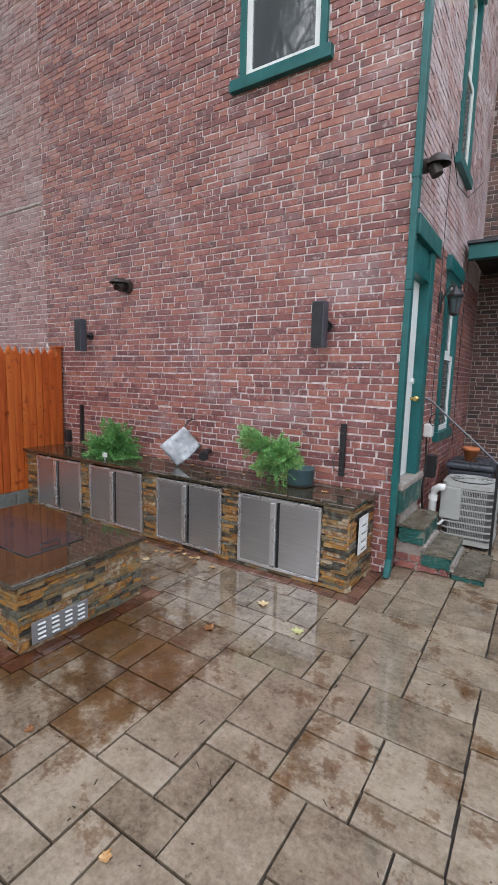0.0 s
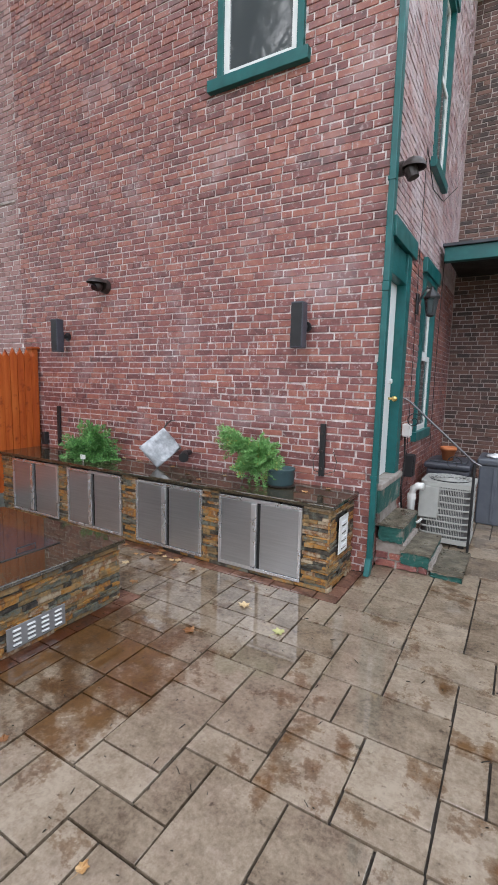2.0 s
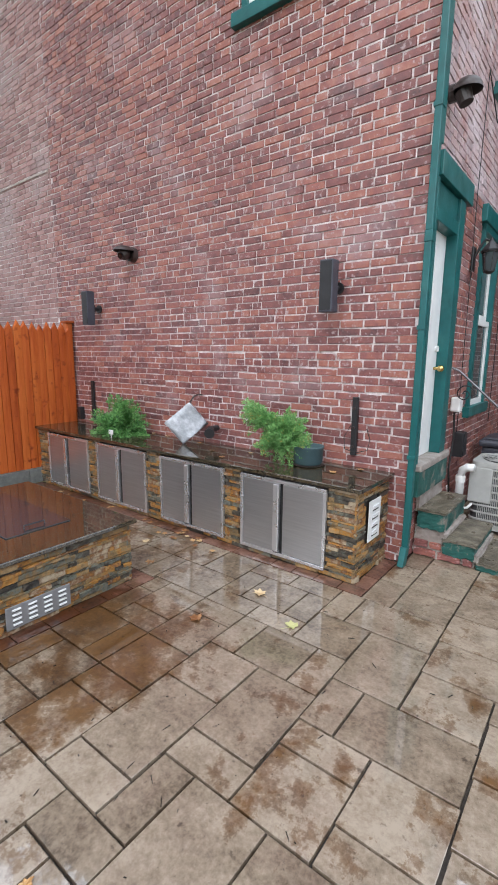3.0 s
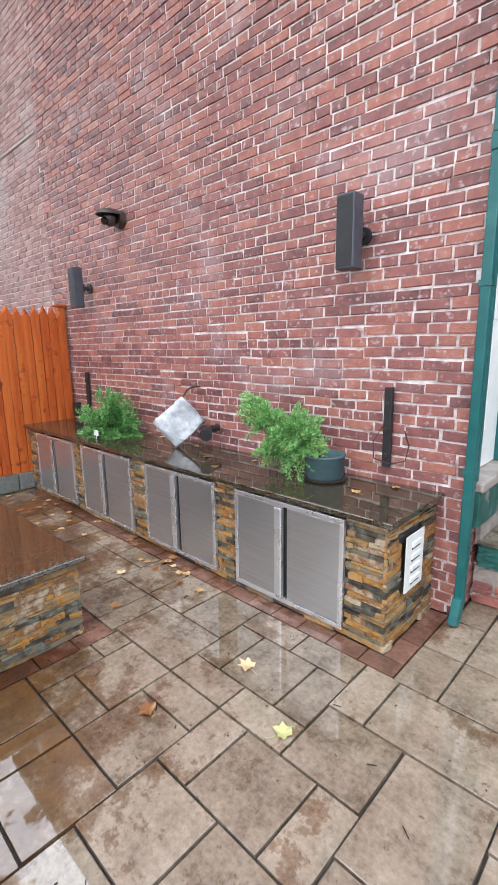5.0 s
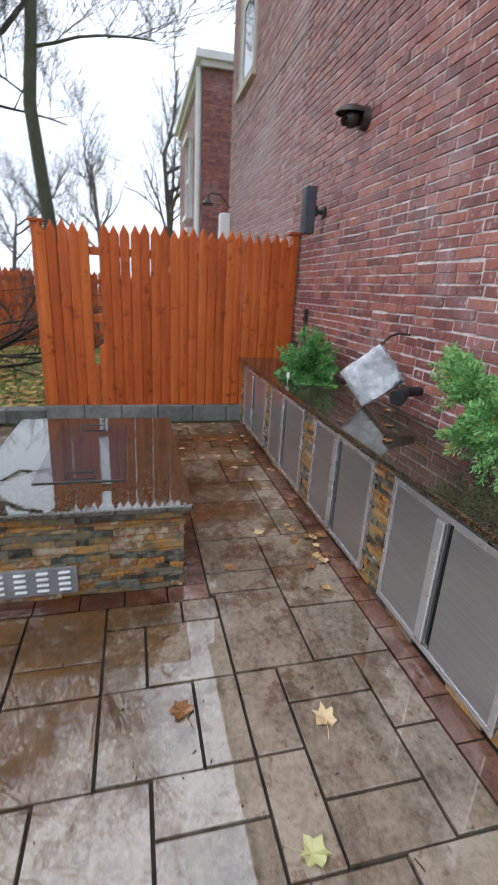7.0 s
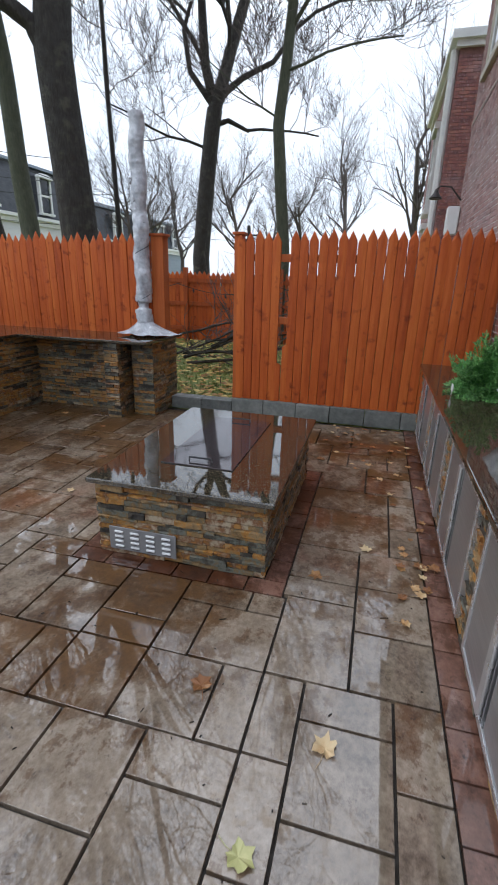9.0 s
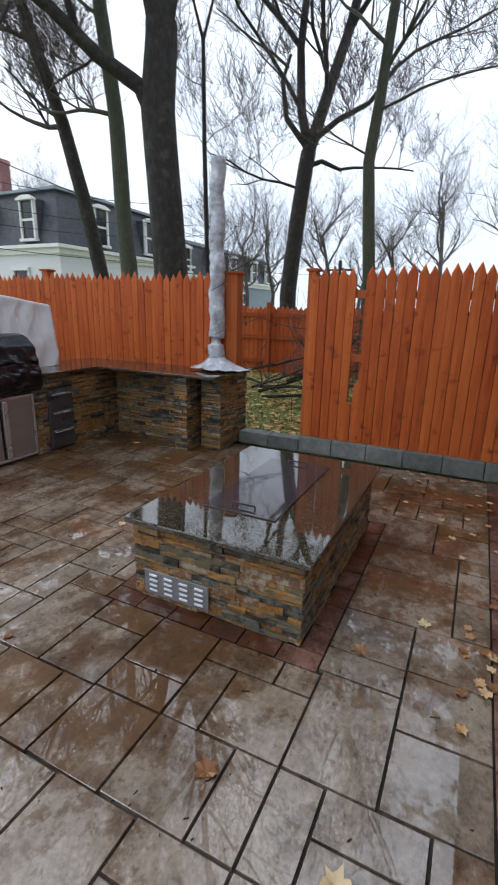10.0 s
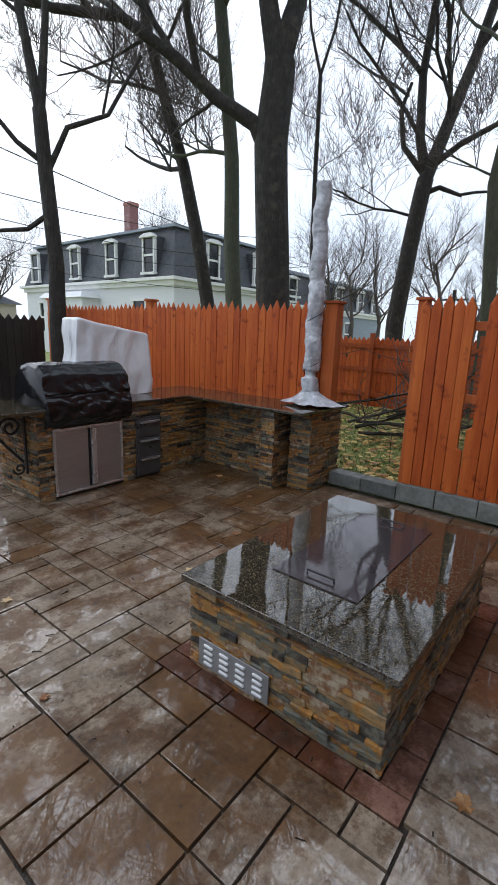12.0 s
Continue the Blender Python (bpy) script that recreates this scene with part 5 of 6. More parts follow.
part("coil", rounded_block(AX0 + 0.02, AX1 - 0.02, AY0 + 0.02, AY1 - 0.02, 0.09, 0.66, 0.07), dark_steel, acu, "dark finned coil")
part("base_pan", rounded_block(AX0, AX1, AY0, AY1, 0.045, 0.095, 0.08), ac_mat, acu)
part("top_cover", rounded_block(AX0 - 0.004, AX1 + 0.004, AY0 - 0.004, AY1 + 0.004, 0.655, 0.705, 0.085), ac_mat, acu)
part("service_panel", boxes((AX0 - 0.006, AX0 + 0.20, AY0 - 0.008, AY0 + 0.16, 0.30, 0.655), bevel=0.012), ac_mat, acu, "plain grey service panel")
for k in range(8):
    z = 0.125 + 0.072 * k
    part("guard_bar", rounded_block(AX0 + 0.004, AX1 - 0.002, AY0 + 0.002, AY1 - 0.002, z, z + 0.014, 0.08), ac_mat, acu)
for k in range(22):
    x = AX0 + 0.09 + 0.0165 * k
    part("fin", boxes((x, x + 0.005, AY0 + 0.006, AY0 + 0.03, 0.095, 0.655)), ac_mat, acu)
for k in range(22):
    y = AY0 + 0.085 + 0.0165 * k
    part("fin", boxes((AX1 - 0.03, AX1 - 0.006, y, y + 0.005, 0.095, 0.655)), ac_mat, acu)
part("fan_well", lathe(bmesh.new(), [(0.205, 0.0), (0.205, 0.004)], (-0.565, 5.465, 0.705), 28), black_metal, acu)
for r in (0.05, 0.09, 0.13, 0.17, 0.21):
    ring = [(-0.565 + r * math.cos(a * math.tau / 28), 5.465 + r * math.sin(a * math.tau / 28), 0.722) for a in range(29)]
    part("top_grille", tube(bmesh.new(), ring, 0.006, 5, cap=False), ac_mat, acu)
for a in range(6):
    c, q = math.cos(a * math.tau / 6), math.sin(a * math.tau / 6)
    part("grille_spoke", tube(bmesh.new(), [(-0.565 + 0.04 * c, 5.465 + 0.04 * q, 0.722), (-0.565 + 0.225 * c, 5.465 + 0.225 * q, 0.715)], 0.006, 5), ac_mat, acu)
for x, y in ((AX0 + 0.08, AY0 + 0.08), (AX1 - 0.08, AY0 + 0.08), (AX0 + 0.08, AY1 - 0.08), (AX1 - 0.08, AY1 - 0.08)):
    part("foot", boxes((x - 0.03, x + 0.03, y - 0.03, y + 0.03, 0.0, 0.046)), black_metal, acu)
part("line_set", tube(bmesh.new(), [(-0.79, 5.19, 0.28), (-0.82, 5.15, 0.24), (-0.90, 5.16, 0.22), (-1.0, 5.22, 0.30), (-1.055, 5.26, 0.40)], 0.014, 8), pvc, acu, "white insulated pipe", smooth=True)
bin_ob = thing("storage_bin", (-0.68, 6.4, 0), "dark plastic storage bin behind the air conditioner", "bin")
part("tub", boxes((-0.93, -0.43, 6.12, 6.66, 0, 0.70), bevel=0.03), speaker_mat, bin_ob)
part("lid", boxes((-0.96, -0.41, 6.08, 6.70, 0.701, 0.78), bevel=0.03), speaker_mat, bin_ob)
part("lid_rim", boxes((-0.90, -0.47, 6.14, 6.64, 0.781, 0.80), bevel=0.008), speaker_mat, bin_ob)
chest = thing("deck_box", (0.1, 6.65, 0), "blue-grey plastic deck box under the porch", "deck box")
chest_mat = surf("blue_grey_plastic", [(0.3, (0.075, 0.085, 0.105)), (0.7, (0.11, 0.12, 0.145))], 6, (0.35, 0.55), 0.1, 40)
part("tub", boxes((-0.34, 0.62, 6.38, 6.95, 0.0, 0.76), bevel=0.02), chest_mat, chest)
part("lid", boxes((-0.37, 0.65, 6.35, 6.98, 0.761, 0.85), bevel=0.025), chest_mat, chest)
for x in (-0.16, 0.14, 0.44):
    part("rib", boxes((x - 0.02, x + 0.02, 6.366, 6.381, 0.05, 0.72), bevel=0.005), chest_mat, chest)
rag = bmesh.new()
bmesh.ops.create_icosphere(rag, subdivisions=3, radius=1.0)
for v in rag.verts:
    k = 1 + 0.5 * noise.noise(v.co * 2.2)
    v.co = Vector((-0.16 + 0.11 * v.co.x * k, 6.52 + 0.07 * v.co.y * k, 0.855 + 0.045 * max(v.co.z, 0.0) * k))
solid("plastic_bag", rag, plastic_white, "crumpled white plastic bag lying on the deck box", "bag", smooth=True)
tpot = thing("flower_pot", (-0.70, 6.25, 0.80), "orange terracotta pot on the storage bin", "flower pot")
terracotta = surf("terracotta", [(0.3, (0.42, 0.13, 0.045)), (0.7, (0.55, 0.19, 0.07))], 8, (0.6, 0.8), 0.2, 60)
part("body", lathe(bmesh.new(), [(0.06, 0), (0.09, 0.13), (0.10, 0.13), (0.10, 0.17), (0.08, 0.17), (0.07, 0.12)], (-0.70, 6.25, 0.801), 18), terracotta, tpot, smooth=True)
porch = thing("porch_roof", (1.0, 7.4, 3.45), "green-edged porch roof over a dark recess", "porch")
part("beam", boxes((-1.0, 3.98, 6.70, 6.82, 3.36, 3.54), bevel=0.006), green_paint, porch)
part("deck", boxes((-1.0, 3.98, 6.82, 8.285, 3.47, 3.53)), dark_wood, porch)
part("roofing", boxes((-1.02, 3.98, 6.66, 8.285, 3.545, 3.58)), slate_roof, porch)
part("post", boxes((3.7, 3.82, 6.70, 6.82, 0, 3.36)), green_paint, porch)
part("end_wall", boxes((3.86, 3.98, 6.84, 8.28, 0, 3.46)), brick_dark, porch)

# ---- things on the grill kitchen ----
grill = thing("covered_grill", (-3.63, -1.45, 0.70), "built-in grill wrapped in glossy black plastic", "grill")
bm = bmesh.new()
N, M = 110, 70
prof = [(-0.02, 0.72), (0.03, 0.78), (0.035, 0.90), (0.0, 1.00), (0.0, 1.04), (-0.06, 1.20), (-0.16, 1.285), (-0.30, 1.305), (-0.48, 1.27), (-0.62, 1.15), (-0.68, 0.905)]
rows_v = []
for i in range(N + 1):
    u = i / N
    x = -4.18 + 0.95 * u
    edge = min(u, 1 - u) * 32
    k = min(1.0, 0.90 + 0.10 * min(edge, 1.0))
    row = []
    for j in range(M + 1):
        f = j / M * (len(prof) - 1)
        a = min(int(f), len(prof) - 2)
        dy = prof[a][0] + (prof[a + 1][0] - prof[a][0]) * (f - a)
        z = prof[a][1] + (prof[a + 1][1] - prof[a][1]) * (f - a)
        v = j / M * 8
        slack = 1.0 if f < 4.6 else 0.45
        wv = noise.noise((x * 3, v * 0.8, 2.0)) * 0.014 - abs(noise.noise((x * 5 + v * 0.9, v * 1.1 - x * 2, 5.0))) * 0.032 * slack - abs(noise.noise((x * 8 - v * 1.3, v * 1.4 + x * 3, 9.0))) * 0.016 * slack + 0.018
        row.append(bm.verts.new((x, -1.17 + dy * k + wv, 0.95 + (z - 0.95) * (k if z > 0.95 else 1.0) + wv * 0.8)))
    rows_v.append(row)
for r0, r1 in zip(rows_v, rows_v[1:]):
    for j in range(M):
        bm.faces.new((r0[j], r1[j], r1[j + 1], r0[j + 1]))
bm.faces.new(rows_v[0])
bm.faces.new(rows_v[-1][::-1])
part("plastic_cover", bm, plastic_black, grill, smooth=True)
part("grill_body", boxes((-4.08, -3.33, -1.74, -1.26, 0.901, 1.12)), black_metal, grill)

sheet = thing("covered_box", (-4.35, -1.75, 0.90), "tall box draped in a white plastic sheet", "covered box")
bm = bmesh.new()
N, M = 200, 40
rows_v = []
for i in range(N + 1):
    u = i / N
    ang = u * math.tau
    row = []
    for j in range(M + 1):
        t = j / M
        cx, cy = math.cos(ang), math.sin(ang)
        q = max(abs(cx), abs(cy))
        flare = 1.0 + 0.16 * (1 - t) + 0.03 * noise.noise((ang * 3, t * 2, 0)) + 0.0
        if t > 0.92:
            flare *= 1 - (t - 0.92) / 0.08 * 0.98
        hx, hy = 0.46 * flare, 0.14 * flare
        x = -4.33 + hx * max(-1, min(1, cx / q))
        top = 1.76 - 0.15 * max(0.0, min(1.0, (-3.85 - x) / 0.95))
        z = 0.905 + (top - 0.905) * min(t / 0.92, 1.0) + 0.012 * noise.noise((x * 4, t * 5, 3))
        fold = (0.030 * noise.noise((x * 7 + t, t * 0.9, 1)) - 0.050 * abs(noise.noise((x * 4 + t * 1.6, t * 1.3, 7))) - 0.022 * abs(noise.noise((x * 11 - t * 2.5, t * 2.6, 4)))) * min(1.0, (1 - t) * 5)
        side = 1 if cy > 0 else -1
        row.append(bm.verts.new((x + 0.5 * fold * (1 if cx > 0 else -1), -1.76 + hy * max(-1, min(1, cy / q)) + fold * side, z)))
    rows_v.append(row)
for r0, r1 in zip(rows_v, rows_v[1:]):
    for j in range(M):
        bm.faces.new((r0[j], r1[j], r1[j + 1], r0[j + 1]))
part("sheet", bm, plastic_white, sheet, smooth=True)

bracket = thing("scroll_bracket", (-3.1, -1.45, 0.3), "black wrought-iron scroll bracket under the bar top", "bracket")
part("scroll", scroll(bmesh.new(), (-2.98, -1.35, 0.74), 0.10, 1.6, (1, 0, 0), (0, 0, 1), 0.013), black_metal, bracket)
part("scroll", scroll(bmesh.new(), (-3.04, -1.35, 0.34), 0.06, 1.4, (1, 0, 0), (0, 0, 1), 0.011, -1), black_metal, bracket)
part("arm", tube(bmesh.new(), [(-2.70, -1.35, 0.84), (-2.82, -1.35, 0.72), (-2.95, -1.35, 0.55), (-3.08, -1.35, 0.40)], 0.013, 8), black_metal, bracket)
part("back_bar", boxes((-3.115, -3.10, -1.365, -1.335, 0.28, 0.86)), black_metal, bracket)

pole = thing("wrapped_pole", (-5.65, 0.17, 0.90), "tall pole wrapped in twisted clear plastic and cord", "pole")
bm = bmesh.new()
pts, rad = [], []
for k in range(150):
    t = k / 149
    z = 1.02 + 2.19 * t
    pinch = 0.62 if abs(t - 0.10) < 0.018 else 1.0
    pts.append((-5.65 + 0.010 * math.sin(t * 31), 0.175 + 0.010 * math.cos(t * 27), z))
    rad.append((0.093 - 0.016 * t + 0.008 * noise.noise((0, 0, t * 26))) * pinch)
tube(bm, pts, rad, 28)
for v in bm.verts:
    a = math.atan2(v.co.y - 0.175, v.co.x + 5.65)
    s = 1.0 + 0.10 * abs(math.sin(1.5 * a + v.co.z * 5.5)) - 0.16 * abs(noise.noise((a * 0.9 + v.co.z * 4.0, v.co.z * 5.0, math.sin(a)))) - 0.22 * abs(noise.noise(v.co * 19)) + 0.05
    v.co.x, v.co.y = -5.65 + (v.co.x + 5.65) * s, 0.175 + (v.co.y - 0.175) * s
part("wrapping", bm, plastic_clear, pole, "twisted milky plastic wrapping", smooth=True)
cord = [(-5.65 + 0.085 * math.cos(k * 0.45), 0.175 + 0.085 * math.sin(k * 0.45), 1.05 + 1.5 * k / 80) for k in range(81)]
part("cord", tube(bmesh.new(), cord, 0.004, 5), twine, pole)
bm = bmesh.new()
rows_v = []
for i in range(33):
    a = i / 32 * math.tau
    row = []
    for j in range(9):
        t = j / 8
        r = 0.06 + 0.22 * t * (1 + 0.25 * math.sin(a * 5) * t) + (0.16 * t if abs(a - 1.1) < 0.5 else 0)
        z = 0.915 + 0.16 * (1 - t) ** 1.6 + 0.015 * noise.noise((a * 4, t * 3, 1)) + 0.012
        row.append(bm.verts.new((-5.65 + r * math.cos(a), 0.175 + r * math.sin(a), z)))
    rows_v.append(row)
for r0, r1 in zip(rows_v, rows_v[1:]):
    for j in range(8):
        bm.faces.new((r0[j], r1[j], r1[j + 1], r0[j + 1]))
part("skirt", bm, plastic_clear, pole, "plastic gathered at the foot", smooth=True)

# ---- fallen leaves ----


def leaf_mesh(seed, material):
    """A five-lobed maple leaf, slightly curled."""
    rg = random.Random(seed)
    bm = bmesh.new()
    c = bm.verts.new((0, 0, 0.01))
    ring = []
    lobes = (1.0, 0.72, 0.64, 0.9, 0.6, 0.66, 0.82, 0.55, 0.6, 0.35, 0.62, 0.58, 0.8, 0.7, 0.6, 0.9, 0.7, 0.66)
    n = len(lobes)
    for k, f in enumerate(lobes):
        a = (k + rg.uniform(-0.25, 0.25)) / n * math.tau
        r = 0.5 * f * rg.uniform(0.8, 1.1)
        ring.append(bm.verts.new((r * math.cos(a), r * math.sin(a) * 0.9, 0.02 + 0.34 * rg.random() * r)))
    for k in range(n):
        bm.faces.new((c, ring[k], ring[(k + 1) % n]))
    tube(bm, [(-0.08, 0, 0.015), (-0.4, 0.03, 0.03), (-0.65, 0.1, 0.04)], 0.010, 4)
    return mesh_of("leaf", bm, material)


leaf_meshes = [leaf_mesh(k, dry_leaf) for k in range(5)]
yellow_mesh = leaf_mesh(3, yellow_leaf)


def drop_leaf(x, y, size, rg, mesh=None, z=0.0015, label="brown-orange fallen maple leaf lying on the wet paving"):
    ob = new("fallen_leaf", mesh or leaf_meshes[rg.randrange(5)])
    ob.matrix_basis = pose(x, y, z, 0, 0, rg.uniform(0, 360)) @ Matrix.Diagonal((size, size, size, 1))
    return tagged(ob, label, "leaf", "fallen leaves")


rf = random.Random(90)
drop_leaf(-1.27, 2.675, 0.12, rf, yellow_mesh, label="yellow-green fallen maple leaf on the wet paving")
for x, y, s in ((-1.67, 2.88, 0.13), (-1.80, 2.36, 0.13), (-2.68, 2.72, 0.11), (-3.05, 2.98, 0.11), (-1.15, 0.9, 0.07), (-1.95, 1.1, 0.07), (-3.9, 0.6, 0.12), (-2.2, 0.2, 0.09), (-3.2, 0.75, 0.09), (-5.0, -0.6, 0.13), (-4.7, 0.1, 0.1), (-4.5, 2.95, 0.1), (-4.2, 3.05, 0.09)):
    drop_leaf(x, y, s, rf)
for _ in range(14):
    drop_leaf(-2.85 + rf.gauss(0, 0.16), 3.27 + rf.uniform(-0.10, 0.10), rf.uniform(0.06, 0.11), rf, z=0.002 + 0.012 * rf.random())
for _ in range(34):
    drop_leaf(-5.62 + 1.3 * rf.random() ** 1.7, rf.uniform(2.5, 3.36), rf.uniform(0.05, 0.10), rf, z=0.002 + 0.008 * rf.random())
for _ in range(9):
    drop_leaf(rf.uniform(-4.4, -3.0), rf.uniform(3.12, 3.40), rf.uniform(0.05, 0.10), rf)
for _ in range(10):
    drop_leaf(rf.uniform(-5.5, -1.4), rf.uniform(3.86, 4.0), rf.uniform(0.05, 0.09), rf, z=0.762, label="brown fallen leaf on the granite countertop")
for x, y in ((-2.62, 3.55), (-1.55, 3.7), (-2.9, 3.72)):
    drop_leaf(x, y, 0.08, rf, z=0.762, label="brown fallen leaf on the granite countertop")

# lawn cover: short blades and fallen leaves
verts, faces = [], []
rgx = random.Random(95)
for _ in range(26000):
    x, y = -5.95 - 6.0 * rgx.random() ** 1.3, rgx.uniform(-5.5, 3.9)
    z = 0.05 + 0.05 * noise.noise((x * 0.5, y * 0.5, 0))
    a, h, w = rgx.uniform(0, math.tau), rgx.uniform(0.03, 0.085), 0.006
    k = len(verts)
    dx, dy = math.cos(a), math.sin(a)
    verts += [(x - dy * w, y + dx * w, z), (x + dy * w, y - dx * w, z), (x + dx * h * 0.6, y + dy * h * 0.6, z + h)]
    faces.append((k, k + 1, k + 2))
me = bpy.data.meshes.new("grass")
me.from_pydata(verts, [], faces)
me.materials.append(grass_mat)
tagged(new("grass", me), "short patchy autumn grass on the lawn", "grass", kind="stuff")
verts, faces = [], []
for _ in range(4200):
    x, y = -5.95 - 5.7 * rgx.random() ** 1.1, rgx.uniform(-5.5, 3.9)
    z = 0.085 + 0.05 * noise.noise((x * 0.5, y * 0.5, 0)) + rgx.uniform(0, 0.02)
    k, s = len(verts), rgx.uniform(0.03, 0.07)
    ang = rgx.uniform(0, math.tau)
    for q in range(5):
        a = ang + q / 5 * math.tau
        verts.append((x + s * math.cos(a) * rgx.uniform(0.6, 1.1), y + s * math.sin(a) * rgx.uniform(0.6, 1.1), z + rgx.uniform(-0.01, 0.015)))
    faces.append(tuple(range(k, k + 5)))
me = bpy.data.meshes.new("leaf_litter")
me.from_pydata(verts, [], faces)
litter = surf("leaf_litter", [(0.1, (0.22, 0.09, 0.025)), (0.5, (0.46, 0.27, 0.07)), (0.9, (0.64, 0.50, 0.15))], 6, (0.5, 0.7), 0, rnd="island", spread=0.4)
me.materials.append(litter)
tagged(new("leaf_litter", me), "scattered yellow and brown leaves on the lawn", "leaf litter", kind="stuff")

solid("plant_tag", boxes((-4.29, -4.21, 3.50, 3.505, 0.80, 0.85), (-4.255, -4.245, 3.501, 3.504, 0.762, 0.80)), white_paint, "small white plant label stuck beside the herb", "plant label")

# wet grit, twigs and bits of leaf on the paving
verts, faces = [], []
rd = random.Random(97)
for _ in range(380):
    x, y = rd.uniform(-5.5, 0.9), rd.uniform(-0.9, 3.25)
    if -4.25 < x < -2.5 and 1.3 < y < 2.55:
        continue
    a, ln, w = rd.uniform(0, math.tau), rd.choice((0.003, 0.004, 0.006, 0.008, 0.020)) * rd.uniform(0.6, 1.3), rd.uniform(0.0012, 0.0030)
    dx, dy, k = math.cos(a), math.sin(a), len(verts)
    for q, zz in ((-1, 0.002), (1, 0.002)):
        for p in (-1, 1):
            verts.append((x + dx * ln * q - dy * w * p, y + dy * ln * q + dx * w * p, zz))
    verts += [(x - dx * ln * 0.7, y - dy * ln * 0.7, 0.006), (x + dx * ln * 0.7, y + dy * ln * 0.7, 0.006)]
    faces += [(k, k + 2, k + 5, k + 4), (k + 3, k + 1, k + 4, k + 5), (k + 1, k, k + 4), (k + 2, k + 3, k + 5)]
me = bpy.data.meshes.new("paving_debris")
me.from_pydata(verts, [], faces)
me.materials.append(bark)
tagged(new("paving_debris", me), "scattered dark twigs and wet grit on the paving", "debris", kind="stuff")

# string lights along the far fence
lights = thing("string_light", (-11.6, -1.5, 1.2), "black string light with small bulbs along the far fence", "string light")
pts = []
for k in range(49):
    f = k / 48 * 4
    sag = 0.22 * math.sin((f % 1.0) * math.pi)
    pts.append((-11.62, -7.0 + 10.0 * k / 48, 1.42 - sag))
part("wire", tube(bmesh.new(), pts, 0.008, 5), twine, lights)
for k in range(2, 48, 4):
    x, y, z = pts[k]
    part("bulb", lathe(bmesh.new(), [(0.012, 0.0), (0.028, -0.05), (0.015, -0.09)][::-1], (x, y, z), 8), black_metal, lights)

# ---- beyond the yard ----
YARD = Vector((-1.12, 2.86, 1.66))


def far(az, elev, d):
    """A place d metres away over the ground from the patio's middle: az degrees north of west, elev degrees up."""
    a, e = radians(az), radians(elev)
    return YARD + Vector((-d * math.cos(a), d * math.sin(a), d * math.tan(e)))


def grow(limbs, twigs, p, d, length, radius, depth, rg, upward=0.25):
    """One limb and its forks; the thin ones go into the twig mesh."""
    n = 5 if radius > 0.03 else 4
    pts, rad = [Vector(p)], [radius]
    d = Vector(d).normalized()
    for k in range(n):
        d = (d + Vector((rg.gauss(0, 0.16), rg.gauss(0, 0.16), rg.gauss(0.04, 0.12) + 0.05 * upward))).normalized()
        pts.append(pts[-1] + d * length / n)
        rad.append(radius * (1 - 0.55 * (k + 1) / n))
    tube(limbs if radius > 0.022 else twigs, pts, rad, 7 if radius > 0.06 else 5 if radius > 0.022 else 3, cap=False)
    if depth <= 0:
        return
    for k in range(rg.choice((4, 5, 6)) if depth > 1 else 6):
        i = rg.randrange(1, n + 1)
        side = Vector((rg.gauss(0, 1), rg.gauss(0, 1), rg.gauss(0.3, 0.6))).normalized()
        nd = (d * 0.75 + side * 0.85 + Vector((0, 0, upward))).normalized()
        grow(limbs, twigs, pts[i], nd, length * rg.uniform(0.55, 0.78), max(rad[i] * rg.uniform(0.45, 0.65), 0.006), depth - 1, rg, upward)


def tree(trunks, crown, label, material, seed, depth=4, name="bare_tree", minor=0.006):
    """A bare tree: trunk polylines with radii, and crown limbs started at given places."""
    t = thing(name, (trunks[0][0][0].x, trunks[0][0][0].y, 0.0), label, "tree", "bare trees")
    rg = random.Random(seed)
    for pts, rad in trunks:
        fine, fr_ = [], []
        for k in range(len(pts) - 1):
            for q in range(5):
                f = q / 5
                w = noise.noise((k + f, seed, 0.5)) * 0.10 * min(1, k + f)
                fine.append(pts[k].lerp(pts[k + 1], f) + Vector((w, -w, 0)) * rad[k])
                fr_.append(rad[k] + (rad[k + 1] - rad[k]) * f)
        fine.append(pts[-1])
        fr_.append(rad[-1])
        part("trunk", tube(bmesh.new(), fine, fr_, 14, cap=False), material, t, smooth=True)
    twigs = bmesh.new()
    for p, d, length, radius in crown:
        bough = bmesh.new()
        grow(bough, twigs, p, d, length, radius, depth, rg)
        if bough.verts:
            part("limb", bough, material, t, smooth=True)
    tagged(part("twigs", twigs, twig_mat, t, "fine bare twigs"), kind="stuff")
    return t


def trunk_line(stations, d, r0, r1):
    pts = [far(az, el, dd if dd else d) for az, el, dd in [(s + (None,))[:3] for s in stations]]
    n = len(pts) - 1
    return pts, [r0 + (r1 - r0) * k / n for k in range(n + 1)]


def rooted(line):
    pts, rad = line
    base = Vector((pts[0].x, pts[0].y, 0.0))
    return [base] + pts, [rad[0] * 1.15] + rad


